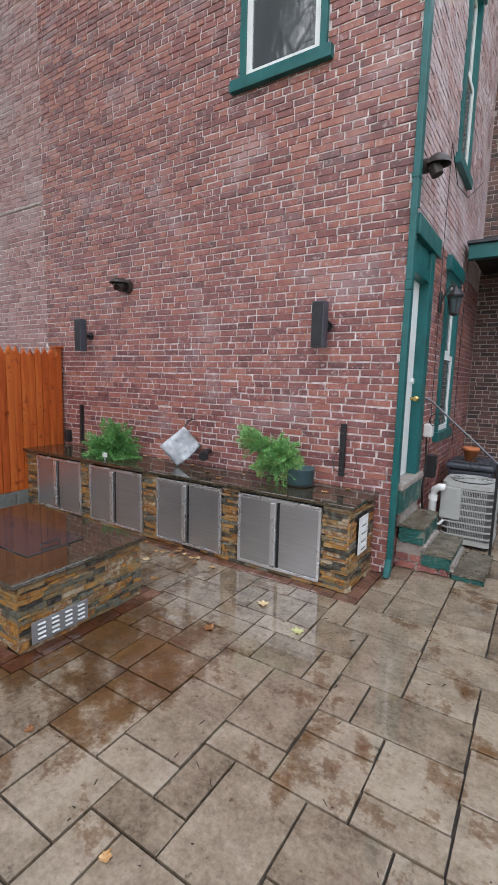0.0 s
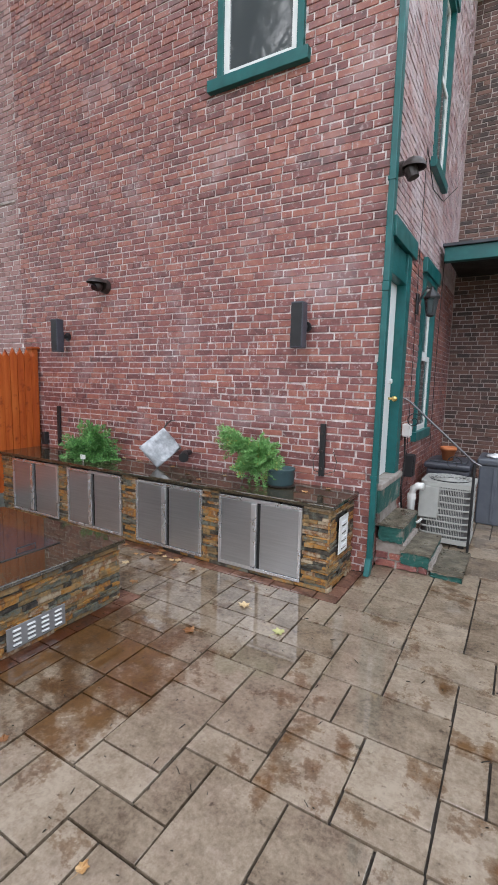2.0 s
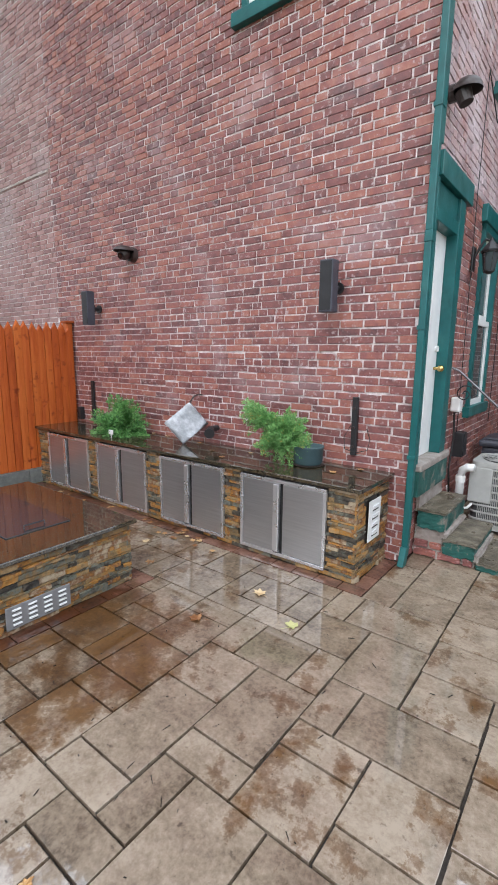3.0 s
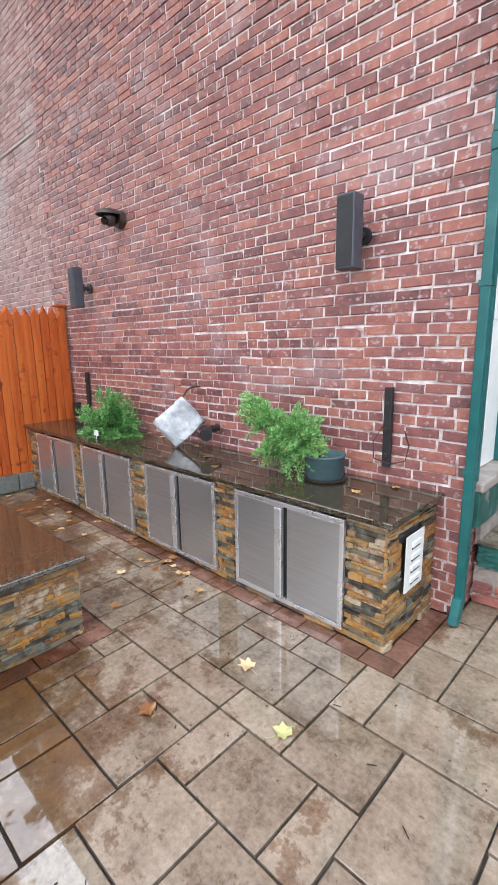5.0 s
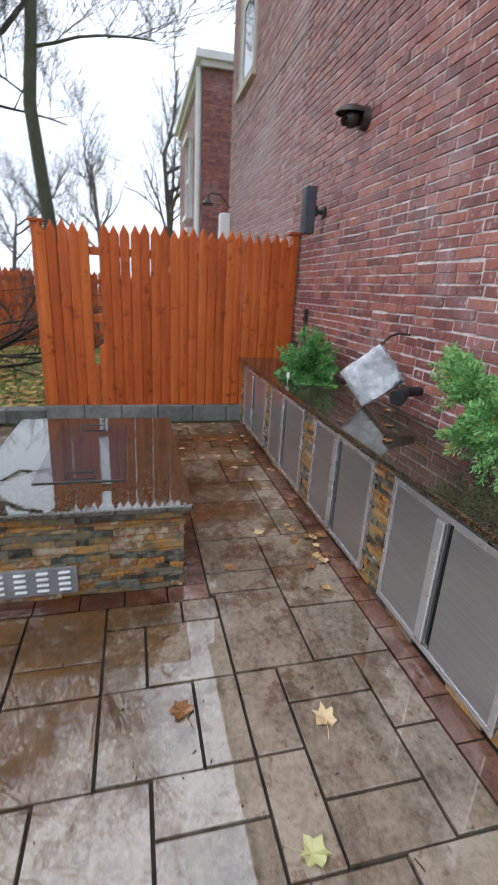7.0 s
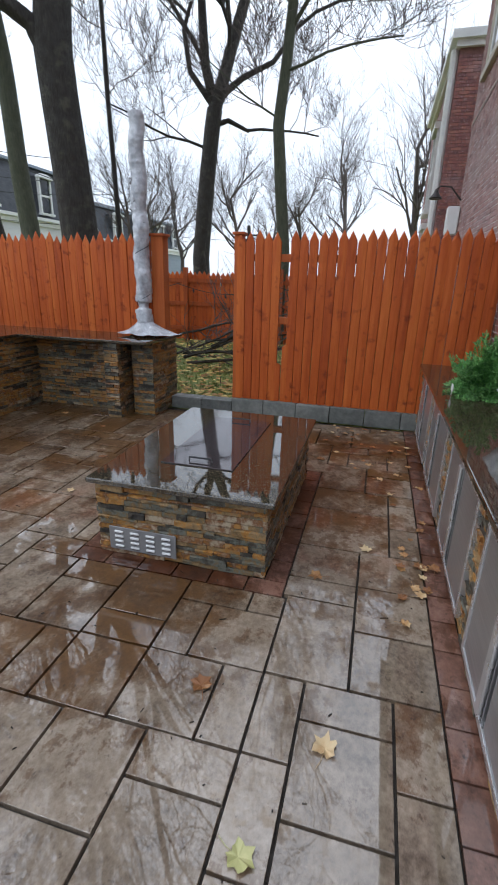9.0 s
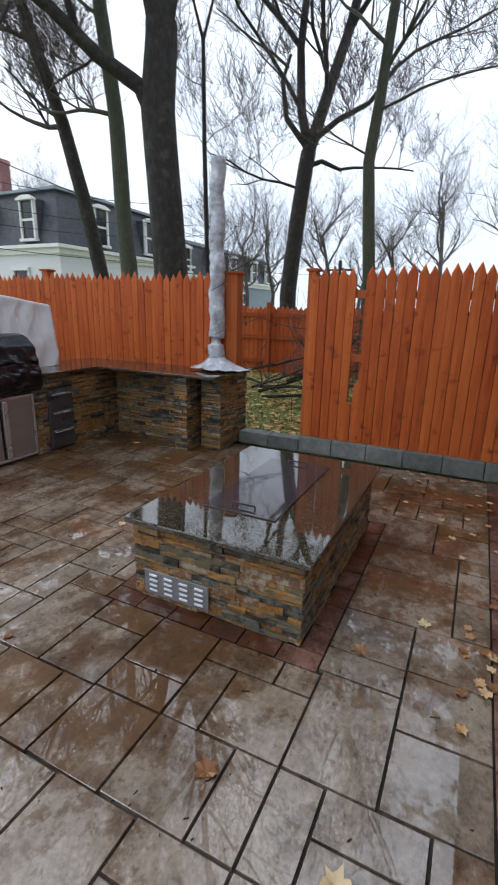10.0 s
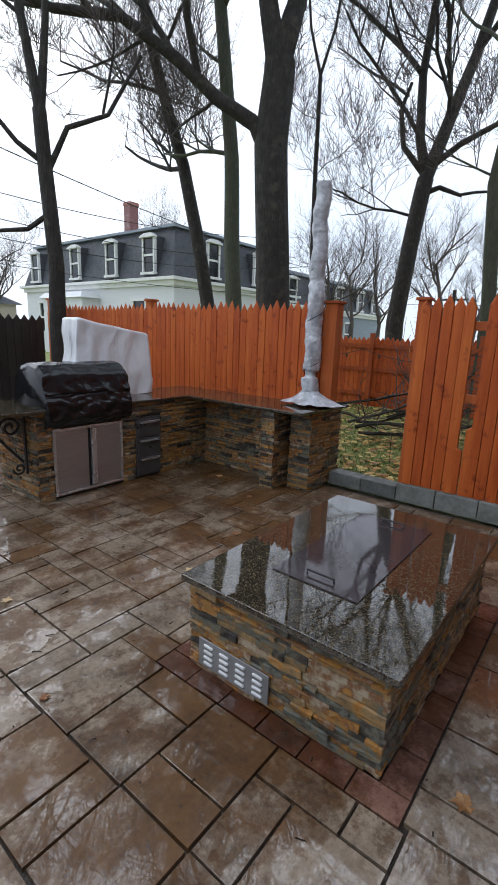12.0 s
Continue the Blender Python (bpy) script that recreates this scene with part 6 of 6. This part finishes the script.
# the big forked tree behind the bar
D = 10.5
main = rooted(trunk_line([(-35.8, 3.4), (-36.7, 19.7), (-36.3, 26.5)], D, 0.37, 0.31))
forkR = trunk_line([(-36.3, 26.5), (-34.8, 30.5), (-32.5, 40)], D, 0.24, 0.14)
forkL = trunk_line([(-36.5, 26.0), (-38.0, 31.5), (-40.0, 40)], D, 0.22, 0.13)
limb = trunk_line([(-36.9, 18.5), (-38.7, 21.5), (-43.0, 23.5), (-47.4, 26.2), (-53.0, 28.5), (-59.5, 28.0), (-64, 28.5)], D, 0.17, 0.06)
big_crown = [(far(-33, 36, D), (-0.3, 0.3, 1), 4.5, 0.13), (far(-40, 38, D), (-0.2, -0.5, 1), 4.5, 0.12), (far(-34.8, 30.5, D), (0.1, 0.7, 0.6), 3.6, 0.08),
             (far(-47.4, 26.2, D), (0.1, -0.5, 0.9), 3.0, 0.07), (far(-53, 28.5, D), (0.2, -0.6, 0.7), 2.6, 0.06), (far(-59.5, 28, D), (0.3, -0.8, 0.2), 2.6, 0.05), (far(-43, 23.5, D), (0.0, -0.9, -0.1), 2.0, 0.035), (far(-50, 27.5, D), (0.1, -0.7, -0.3), 2.0, 0.035), (far(-38, 31, D), (0.2, -0.6, 0.8), 3.0, 0.06),
             (far(-34, 33, D), (0.8, 0.1, 0.7), 6.0, 0.15), (far(-39, 36, D), (0.8, -0.3, 0.6), 6.0, 0.15), (far(-56, 28.4, D), (0.5, 0.1, 0.8), 4.5, 0.07), (far(-45, 25, D), (0.5, 0.2, 0.8), 4.5, 0.08), (far(-33, 38, D), (0.6, 0.6, 0.6), 5.5, 0.12), (far(-40, 39, D), (0.5, -0.7, 0.5), 5.5, 0.12), (far(-62, 28.4, D), (0.6, -0.2, 0.8), 4.0, 0.06)]
tree([main, forkR, forkL, limb], big_crown, "huge bare tree with a dark forked trunk and wet bark", bark, 1)
# mossy straight tree and the leaning one
D = 13.0
tree([rooted(trunk_line([(-40.6, 3.5), (-41.0, 11), (-41.3, 18.5), (-42.0, 25), (-42.9, 31), (-43.3, 38)], D, 0.22, 0.13))],
     [(far(-43.2, 37, D), (0, -0.3, 1), 4.5, 0.11), (far(-41.3, 18.8, D), (0.1, -0.9, 0.12), 2.4, 0.06), (far(-42.5, 30, D), (0.2, 0.8, 0.6), 2.8, 0.06), (far(-42, 26, D), (0.1, -0.8, 0.6), 2.8, 0.05), (far(-43, 34, D), (0.3, -0.6, 0.7), 3.4, 0.07)], "tall slim bare tree with mossy green bark", bark_green, 2)
D = 14.5
tree([rooted(trunk_line([(-43.6, 3.3), (-45.0, 11), (-46.6, 17.5), (-48.6, 23), (-50.3, 27.8), (-51.6, 34)], D, 0.21, 0.11))],
     [(far(-51.4, 33, D), (0, -0.4, 1), 4.5, 0.10), (far(-46.6, 17.2, D), (0.2, -0.98, 0.15), 2.6, 0.07), (far(-46.8, 17.8, D), (0.1, -0.9, 0.35), 3.0, 0.06), (far(-48.8, 23.4, D), (0.2, -0.8, 0.6), 3.4, 0.06), (far(-49.5, 26, D), (-0.2, 0.7, 0.7), 3.0, 0.06), (far(-50.3, 28, D), (0.2, -0.7, 0.5), 3.0, 0.06)], "leaning bare tree with broken dark limbs", bark, 3)
# tree inside the yard, by the dark fence
D = 8.9
tree([rooted(trunk_line([(-60.5, 0.4), (-60.4, 6.5), (-60.9, 14.7), (-61.2, 20.5)], D, 0.14, 0.105)), trunk_line([(-61.2, 20.5), (-62.4, 27.1), (-64, 36)], D, 0.08, 0.05), trunk_line([(-61.1, 20.2), (-60.2, 27), (-59.6, 37)], D, 0.07, 0.04), trunk_line([(-60.9, 15.0), (-58.6, 19.4), (-54.5, 21.0), (-51.0, 26)], D, 0.05, 0.025), trunk_line([(-60.8, 11.5), (-63, 9.8), (-66, 9.3), (-70, 10)], D, 0.045, 0.02), trunk_line([(-61.0, 16), (-63.5, 17.5), (-67, 21)], D, 0.05, 0.025)],
     [(far(-64, 35, D), (0.2, -0.3, 1), 2.4, 0.045), (far(-59.6, 36, D), (-0.3, 0.2, 1), 2.4, 0.04), (far(-62.4, 27, D), (0.5, -0.5, 0.5), 2.0, 0.035), (far(-55, 21, D), (0, 0.5, 0.6), 1.7, 0.025), (far(-66, 9.4, D), (0.5, -0.7, -0.2), 1.2, 0.02), (far(-66, 20, D), (0.6, -0.5, 0.5), 1.8, 0.025)], "dark slender bare tree growing beside the kitchen", bark, 4, depth=3)
# thin sapling behind the wrapped pole
D = 11.0
tree([rooted(trunk_line([(-31.4, 3.0), (-31.8, 17.3), (-31.9, 25.5)], D, 0.055, 0.04)), trunk_line([(-31.9, 25.5), (-33.2, 29), (-34, 34)], D, 0.032, 0.02), trunk_line([(-31.9, 25.5), (-30.6, 29), (-29.6, 35)], D, 0.032, 0.02)],
     [(far(-31.8, 17, D), (0.3, 0.8, 0.3), 1.3, 0.014), (far(-33.5, 31, D), (0, -0.5, 0.8), 1.6, 0.02), (far(-30, 32, D), (0, 0.5, 0.8), 1.6, 0.02), (far(-31.9, 22, D), (0.1, -0.8, 0.4), 1.3, 0.013)], "thin dark sapling with a few bare twigs", bark, 5, depth=3)
# spreading tree and mossy tree beyond the gate
D = 17.0
tree([rooted(trunk_line([(-21.6, 2.0), (-20.9, 10), (-20.0, 16.5)], D, 0.29, 0.25)), trunk_line([(-20.0, 16.5), (-18.4, 21), (-16.5, 26), (-14.5, 32)], D, 0.22, 0.12), trunk_line([(-20.0, 16.5), (-21.0, 20), (-21.4, 25), (-20.6, 32)], D, 0.17, 0.10), trunk_line([(-19.6, 17.5), (-17.0, 19.2), (-13.8, 20.5), (-11.0, 23.5)], D, 0.11, 0.06), trunk_line([(-20.5, 15.0), (-18.5, 15.6), (-16.2, 14.7)], D, 0.10, 0.05), trunk_line([(-20.2, 16.8), (-22.6, 19.4), (-23.2, 22.5), (-22.4, 24.5)], D, 0.10, 0.05)],
     [(far(-14.5, 31, D), (-0.2, 0.4, 1), 5, 0.11), (far(-20.7, 31, D), (0, -0.3, 1), 5, 0.10), (far(-16.5, 26, D), (0.1, 0.8, 0.6), 4.5, 0.09), (far(-21.4, 25, D), (0.2, -0.8, 0.6), 4.5, 0.09), (far(-18.4, 21, D), (0.4, 0.3, 0.9), 4.2, 0.08), (far(-21, 20, D), (0.5, -0.5, 0.6), 4.0, 0.07), (far(-11.5, 23, D), (0.1, 0.7, 0.5), 3.4, 0.06), (far(-16.4, 14.8, D), (0.1, 0.9, -0.1), 2.4, 0.05), (far(-22.6, 23.5, D), (0, -0.8, 0.5), 3.4, 0.05), (far(-20.8, 13, D), (0.1, -0.9, 0.1), 3.2, 0.05), (far(-18, 22, D), (0.4, -0.2, 1), 4.0, 0.07)], "wide-spreading bare tree with dark tangled limbs", bark, 6)
D = 11.0
tree([rooted(trunk_line([(-12.0, 2.3), (-12.6, 9), (-13.2, 15.5), (-12.6, 21), (-12.0, 27), (-10.8, 35)], D, 0.145, 0.09))],
     [(far(-10.8, 34, D), (-0.1, 0.2, 1), 4, 0.09), (far(-12.4, 23, D), (0.1, 0.8, 0.7), 2.8, 0.05), (far(-12.6, 20, D), (0.1, 0.9, 0.1), 2.4, 0.035), (far(-12.2, 25, D), (0.2, -0.8, 0.7), 2.6, 0.045), (far(-13, 16, D), (0.1, -0.8, 0.3), 1.8, 0.025)], "slim bare tree with mossy green trunk", bark_green, 7)
# trees further off
for k, (az, d, h, r) in enumerate(((3.4, 24, 9.5, 0.16), (-4.5, 30, 9.0, 0.15), (-26.5, 32, 7.5, 0.13), (-17.0, 30, 8.0, 0.14), (-9.0, 34, 7.5, 0.13), (-29.5, 26, 6.5, 0.11), (-66.5, 44, 8, 0.15), (-23.5, 38, 8.0, 0.14), (-13.5, 40, 7.5, 0.14), (-49, 46, 11, 0.15))):
    b = far(az, 0, d)
    b.z = 0
    rg = random.Random(200 + k)
    mid = b + Vector((rg.uniform(-0.3, 0.3), rg.uniform(-0.3, 0.3), h * 0.35))
    tip = b + Vector((rg.uniform(-0.8, 0.8), rg.uniform(-0.8, 0.8), h * 0.75))
    tree([([b, mid, tip], [r * 1.3, r, r * 0.5])],
         [(mid.lerp(tip, f), (rg.gauss(0, 0.7), rg.gauss(0, 0.7), 0.7), h * 0.36, r * 0.5) for f in (0.0, 0.15, 0.3, 0.45, 0.6, 0.8, 1.0)], "distant bare tree with a haze of fine twigs", twig_mat, 210 + k, depth=3)

# branches cut and heaped by the fence opening
heap = thing("branch_heap", (-8.2, 0.2, 0.06), "heap of cut bare branches lying on the lawn", "branches")
rh = random.Random(33)
tw = bmesh.new()
for k in range(9):
    lb = bmesh.new()
    p = Vector((-8.4 + rh.uniform(-0.5, 0.6), -0.6 + rh.uniform(-0.6, 0.7), 0.10 + 0.05 * k))
    grow(lb, tw, p, (rh.uniform(-0.5, 0.3), rh.uniform(0.4, 1.0), rh.uniform(0.0, 0.25)), rh.uniform(1.1, 1.9), rh.uniform(0.023, 0.034), 2, rh, 0.0)
    part("branch", lb, bark, heap)
tagged(part("twigs", tw, twig_mat, heap), kind="stuff")


def house_window(house, centre, along, out, width, height, hood=True, dormer=False):
    """A framed double-hung window set on a house face."""
    c, a, o = Vector(centre), Vector((*along, 0)), Vector((*out, 0))

    def blk(bm, u0, u1, d0, d1, z0, z1):
        pts = [c + a * u + o * d + Vector((0, 0, z)) for z in (z0, z1) for d in (d0, d1) for u in (u0, u1)]
        v = [bm.verts.new(p) for p in pts]
        for f in ((0, 2, 3, 1), (4, 5, 7, 6), (0, 1, 5, 4), (2, 6, 7, 3), (0, 4, 6, 2), (1, 3, 7, 5)):
            bm.faces.new([v[i] for i in f])

    w, h, t = width / 2, height, 0.11
    bm = bmesh.new()
    blk(bm, -w - t, -w, -0.05, 0.12, 0, h)
    blk(bm, w, w + t, -0.05, 0.12, 0, h)
    blk(bm, -w, w, -0.05, 0.10, h * 0.47, h * 0.53)
    win = part("window", bm, white_paint, house, "white-framed window")
    bm = bmesh.new()
    blk(bm, -w - t - 0.06, w + t + 0.06, -0.05, 0.20, -0.12, 0)
    part("sill", bm, white_paint, win)
    bm = bmesh.new()
    if dormer:
        for k in range(5):
            q = (w + t + 0.06) * math.cos(k / 5 * 1.3)
            blk(bm, -q, q, -0.05, 0.26 - 0.02 * k, h + 0.045 * k, h + 0.045 * (k + 1))
    elif hood:
        blk(bm, -w - t - 0.05, w + t + 0.05, -0.05, 0.2, h, h + 0.15)
    if dormer or hood:
        part("hood", bm, white_paint, win)
    if dormer:
        bm = bmesh.new()
        blk(bm, -w - t + 0.02, w + t - 0.02, -0.66, -0.052, 0, h + 0.08)
        part("dormer_cheek", bm, slate_roof, win, "slate-clad dormer side")
    for z0, z1 in ((0, h * 0.47), (h * 0.53, h)):
        bm = bmesh.new()
        blk(bm, -w, w, -0.02, 0.04, z0, z1)
        part("pane", bm, dark_glass, win)
    return win


def frustum(bm, x0, x1, y0, y1, z0, z1, inset):
    lo = [bm.verts.new(p) for p in ((x0, y0, z0), (x1, y0, z0), (x1, y1, z0), (x0, y1, z0))]
    i = inset
    hi = [bm.verts.new(p) for p in ((x0 + i, y0 + i, z1), (x1 - i, y0 + i, z1), (x1 - i, y1 - i, z1), (x0 + i, y1 - i, z1))]
    for k in range(4):
        bm.faces.new((lo[k], lo[(k + 1) % 4], hi[(k + 1) % 4], hi[k]))
    bm.faces.new(hi)
    bm.faces.new(lo[::-1])
    return bm


def mansard(name, x0, x1, y0, y1, eave, top, wall_mat_, label, dormers, storey=()):
    h = thing(name, ((x0 + x1) / 2, (y0 + y1) / 2, 0), label, "house")
    part("wall", boxes((x0, x1, y0, y1, 0, eave - 0.3)), wall_mat_, h)
    part("cornice", boxes((x0 - 0.35, x1 + 0.35, y0 - 0.35, y1 + 0.35, eave - 0.16, eave), (x0 - 0.15, x1 + 0.15, y0 - 0.15, y1 + 0.15, eave - 0.42, eave - 0.16)), white_paint, h, "white cornice")
    part("mansard_roof", frustum(bmesh.new(), x0 - 0.1, x1 + 0.1, y0 - 0.1, y1 + 0.1, eave, top, 0.75), slate_roof, h, "dark slate mansard slope")
    part("roof_trim", boxes((x0 + 0.45, x1 - 0.45, y0 + 0.45, y1 - 0.45, top, top + 0.14)), siding_blue, h)
    part("roof_cap", frustum(bmesh.new(), x0 + 0.5, x1 - 0.5, y0 + 0.5, y1 - 0.5, top + 0.14, top + 1.0, 3.2), slate_roof, h)
    for c, a, o, w, hh in dormers:
        house_window(h, c, a, o, w, hh, dormer=True)
    for c, a, o, w, hh in storey:
        house_window(h, c, a, o, w, hh)
    return h


E_, N_ = ((0, 1), (1, 0)), ((1, 0), (0, 1))
h1 = mansard("mansard_house", -30.0, -18.5, -32.0, -16.2, 4.5, 7.1, siding_white, "white clapboard house with a dark slate mansard roof",
             [((-18.38, y, 4.78), *E_, 0.80, 1.75) for y in (-30.2, -25.2, -21.4, -18.0)] + [((-21.3, -16.08, 4.78), *N_, 0.80, 1.75), ((-25.5, -16.08, 4.78), *N_, 0.80, 1.75)],
             [((-18.5, y, 1.4), *E_, 1.0, 1.9) for y in (-29.5, -24.0, -19.0)])
part("bay", boxes((-18.5, -17.3, -27.5, -23.0, 0, 3.5)), siding_white, h1)
part("bay_roof", frustum(bmesh.new(), -18.7, -17.1, -27.7, -22.8, 3.5, 3.85, 0.3), siding_white, h1)
chim = part("chimney", boxes((-21.5, -20.85, -23.45, -22.85, 7.0, 9.55), (-21.54, -20.81, -23.49, -22.81, 9.35, 9.5)), brick_joined, h1, "red brick chimney")
mansard("mansard_house", -45.0, -27.4, -26.0, -16.0, 3.9, 6.0, siding_blue, "slate-blue house with a dark mansard roof",
        [((x, -15.92, 4.1), *N_, 0.9, 1.45) for x in (-29.2, -33.0, -36.0, -40.0, -43.0)], [((x, -16.0, 1.2), *N_, 1.0, 1.7) for x in (-31, -38)])
cottage = thing("neighbour_house", (-16, -40, 0), "cream clapboard house far to the south", "house")
part("wall", boxes((-20, -10.5, -46, -37, 0, 3.4)), trim_cream, cottage)
part("roof", frustum(bmesh.new(), -20.4, -10.1, -46.4, -36.6, 3.4, 5.4, 3.5), slate_roof, cottage)

# brick neighbour beyond the alley
nb = thing("brick_house", (-16.4, 6.0, 0), "red brick neighbour house with a white downspout", "house")
nb_wall = part("wall", boxes((-19.3, -13.4, 3.95, 9.0, 0, 6.5)), mortar_red, nb)
part("cornice", boxes((-19.5, -13.2, 3.75, 9.1, 6.5, 6.66), (-19.4, -13.3, 3.86, 9.1, 6.38, 6.5)), white_paint, nb, "pale eave and gutter")
part("downspout", tube(bmesh.new(), [(-13.55, 3.86, 6.4), (-13.55, 3.86, 0.1)], 0.085, 8), white_paint, nb, "white downspout")
for z in (3.3, 0.9):
    house_window(nb, (-15.8, 3.95, z + 0.2), (1, 0), (0, -1), 0.8, 1.9)


def plain_bricks(parent, origin, along, out, length, z1, seed, material):
    ob = brick_face("brick_courses", parent, origin, along, out, length, 0.0, z1, [], material, random.Random(seed))
    ob.matrix_parent_inverse = Matrix.Translation(-Vector(parent.location))
    return ob


plain_bricks(nb, (-19.3, 3.95, 0), (1, 0), (0, -1), 5.9, 6.3, 15, brick_joined)
plain_bricks(nb, (-13.4, 3.95, 0), (0, 1), (1, 0), 5.0, 6.3, 16, brick_joined)
solid("wall_west_end", boxes((-10.24, -10.2, 4.06, 9.0, 0, WALL_TOP)), brick_pale, "plain brick end of the house", "brick wall", kind="structure")
lamp = thing("wall_lantern", (-9.95, 4.04, 2.6), "white entrance hood with a small wall lamp", "wall lamp")
part("hood", boxes((-10.12, -9.90, 3.84, 4.04, 2.40, 2.85), bevel=0.02), white_paint, lamp)
part("shade", lathe(bmesh.new(), [(0.10, 0), (0.11, 0.02), (0.04, 0.10), (0.02, 0.16)], (-10.05, 3.62, 2.98), 12), brown_metal, lamp)
part("arm", tube(bmesh.new(), [(-10.0, 4.04, 2.95), (-10.0, 3.85, 3.16), (-10.03, 3.68, 3.18), (-10.05, 3.62, 3.13)], 0.015, 6), brown_metal, lamp)

# overhead lines
for k, (a, b, sag) in enumerate(((((-68, 13.2, 20), (-33, 11.0, 26), 0.5)), (((-68, 10.8, 20), (-33, 9.0, 26), 0.5)), (((-68, 9.0, 20), (-30, 8.2, 26), 0.6)), (((-68, 6.4, 22), (-20, 5.6, 40), 0.8)), (((-68, 17.5, 14), (-28, 7.0, 30), 0.4)), (((-36, 5.2, 40), (-8, 4.2, 40), 0.5)))):
    p, q = far(*a), far(*b)
    pts = [p.lerp(q, t / 16) - Vector((0, 0, sag * 4 * (t / 16) * (1 - t / 16))) for t in range(17)]
    solid("overhead_line", tube(bmesh.new(), pts, 0.014, 5, cap=False), twine, "thin black overhead utility line", "cable", "overhead lines")
up = far(-15.7, 0, 36)
upole = thing("utility_pole", (up.x, up.y, 0), "distant wooden utility pole with crossarms", "utility pole")
part("mast", tube(bmesh.new(), [(up.x, up.y, 0), (up.x, up.y, 5.2)], [0.16, 0.12], 8), bark, upole)
part("crossarm", boxes((up.x - 0.06, up.x + 0.06, up.y - 0.9, up.y + 0.9, 4.5, 4.62)), bark, upole)
part("transformer", tube(bmesh.new(), [(up.x + 0.3, up.y, 3.6), (up.x + 0.3, up.y, 4.3)], 0.2, 12), black_metal, upole)
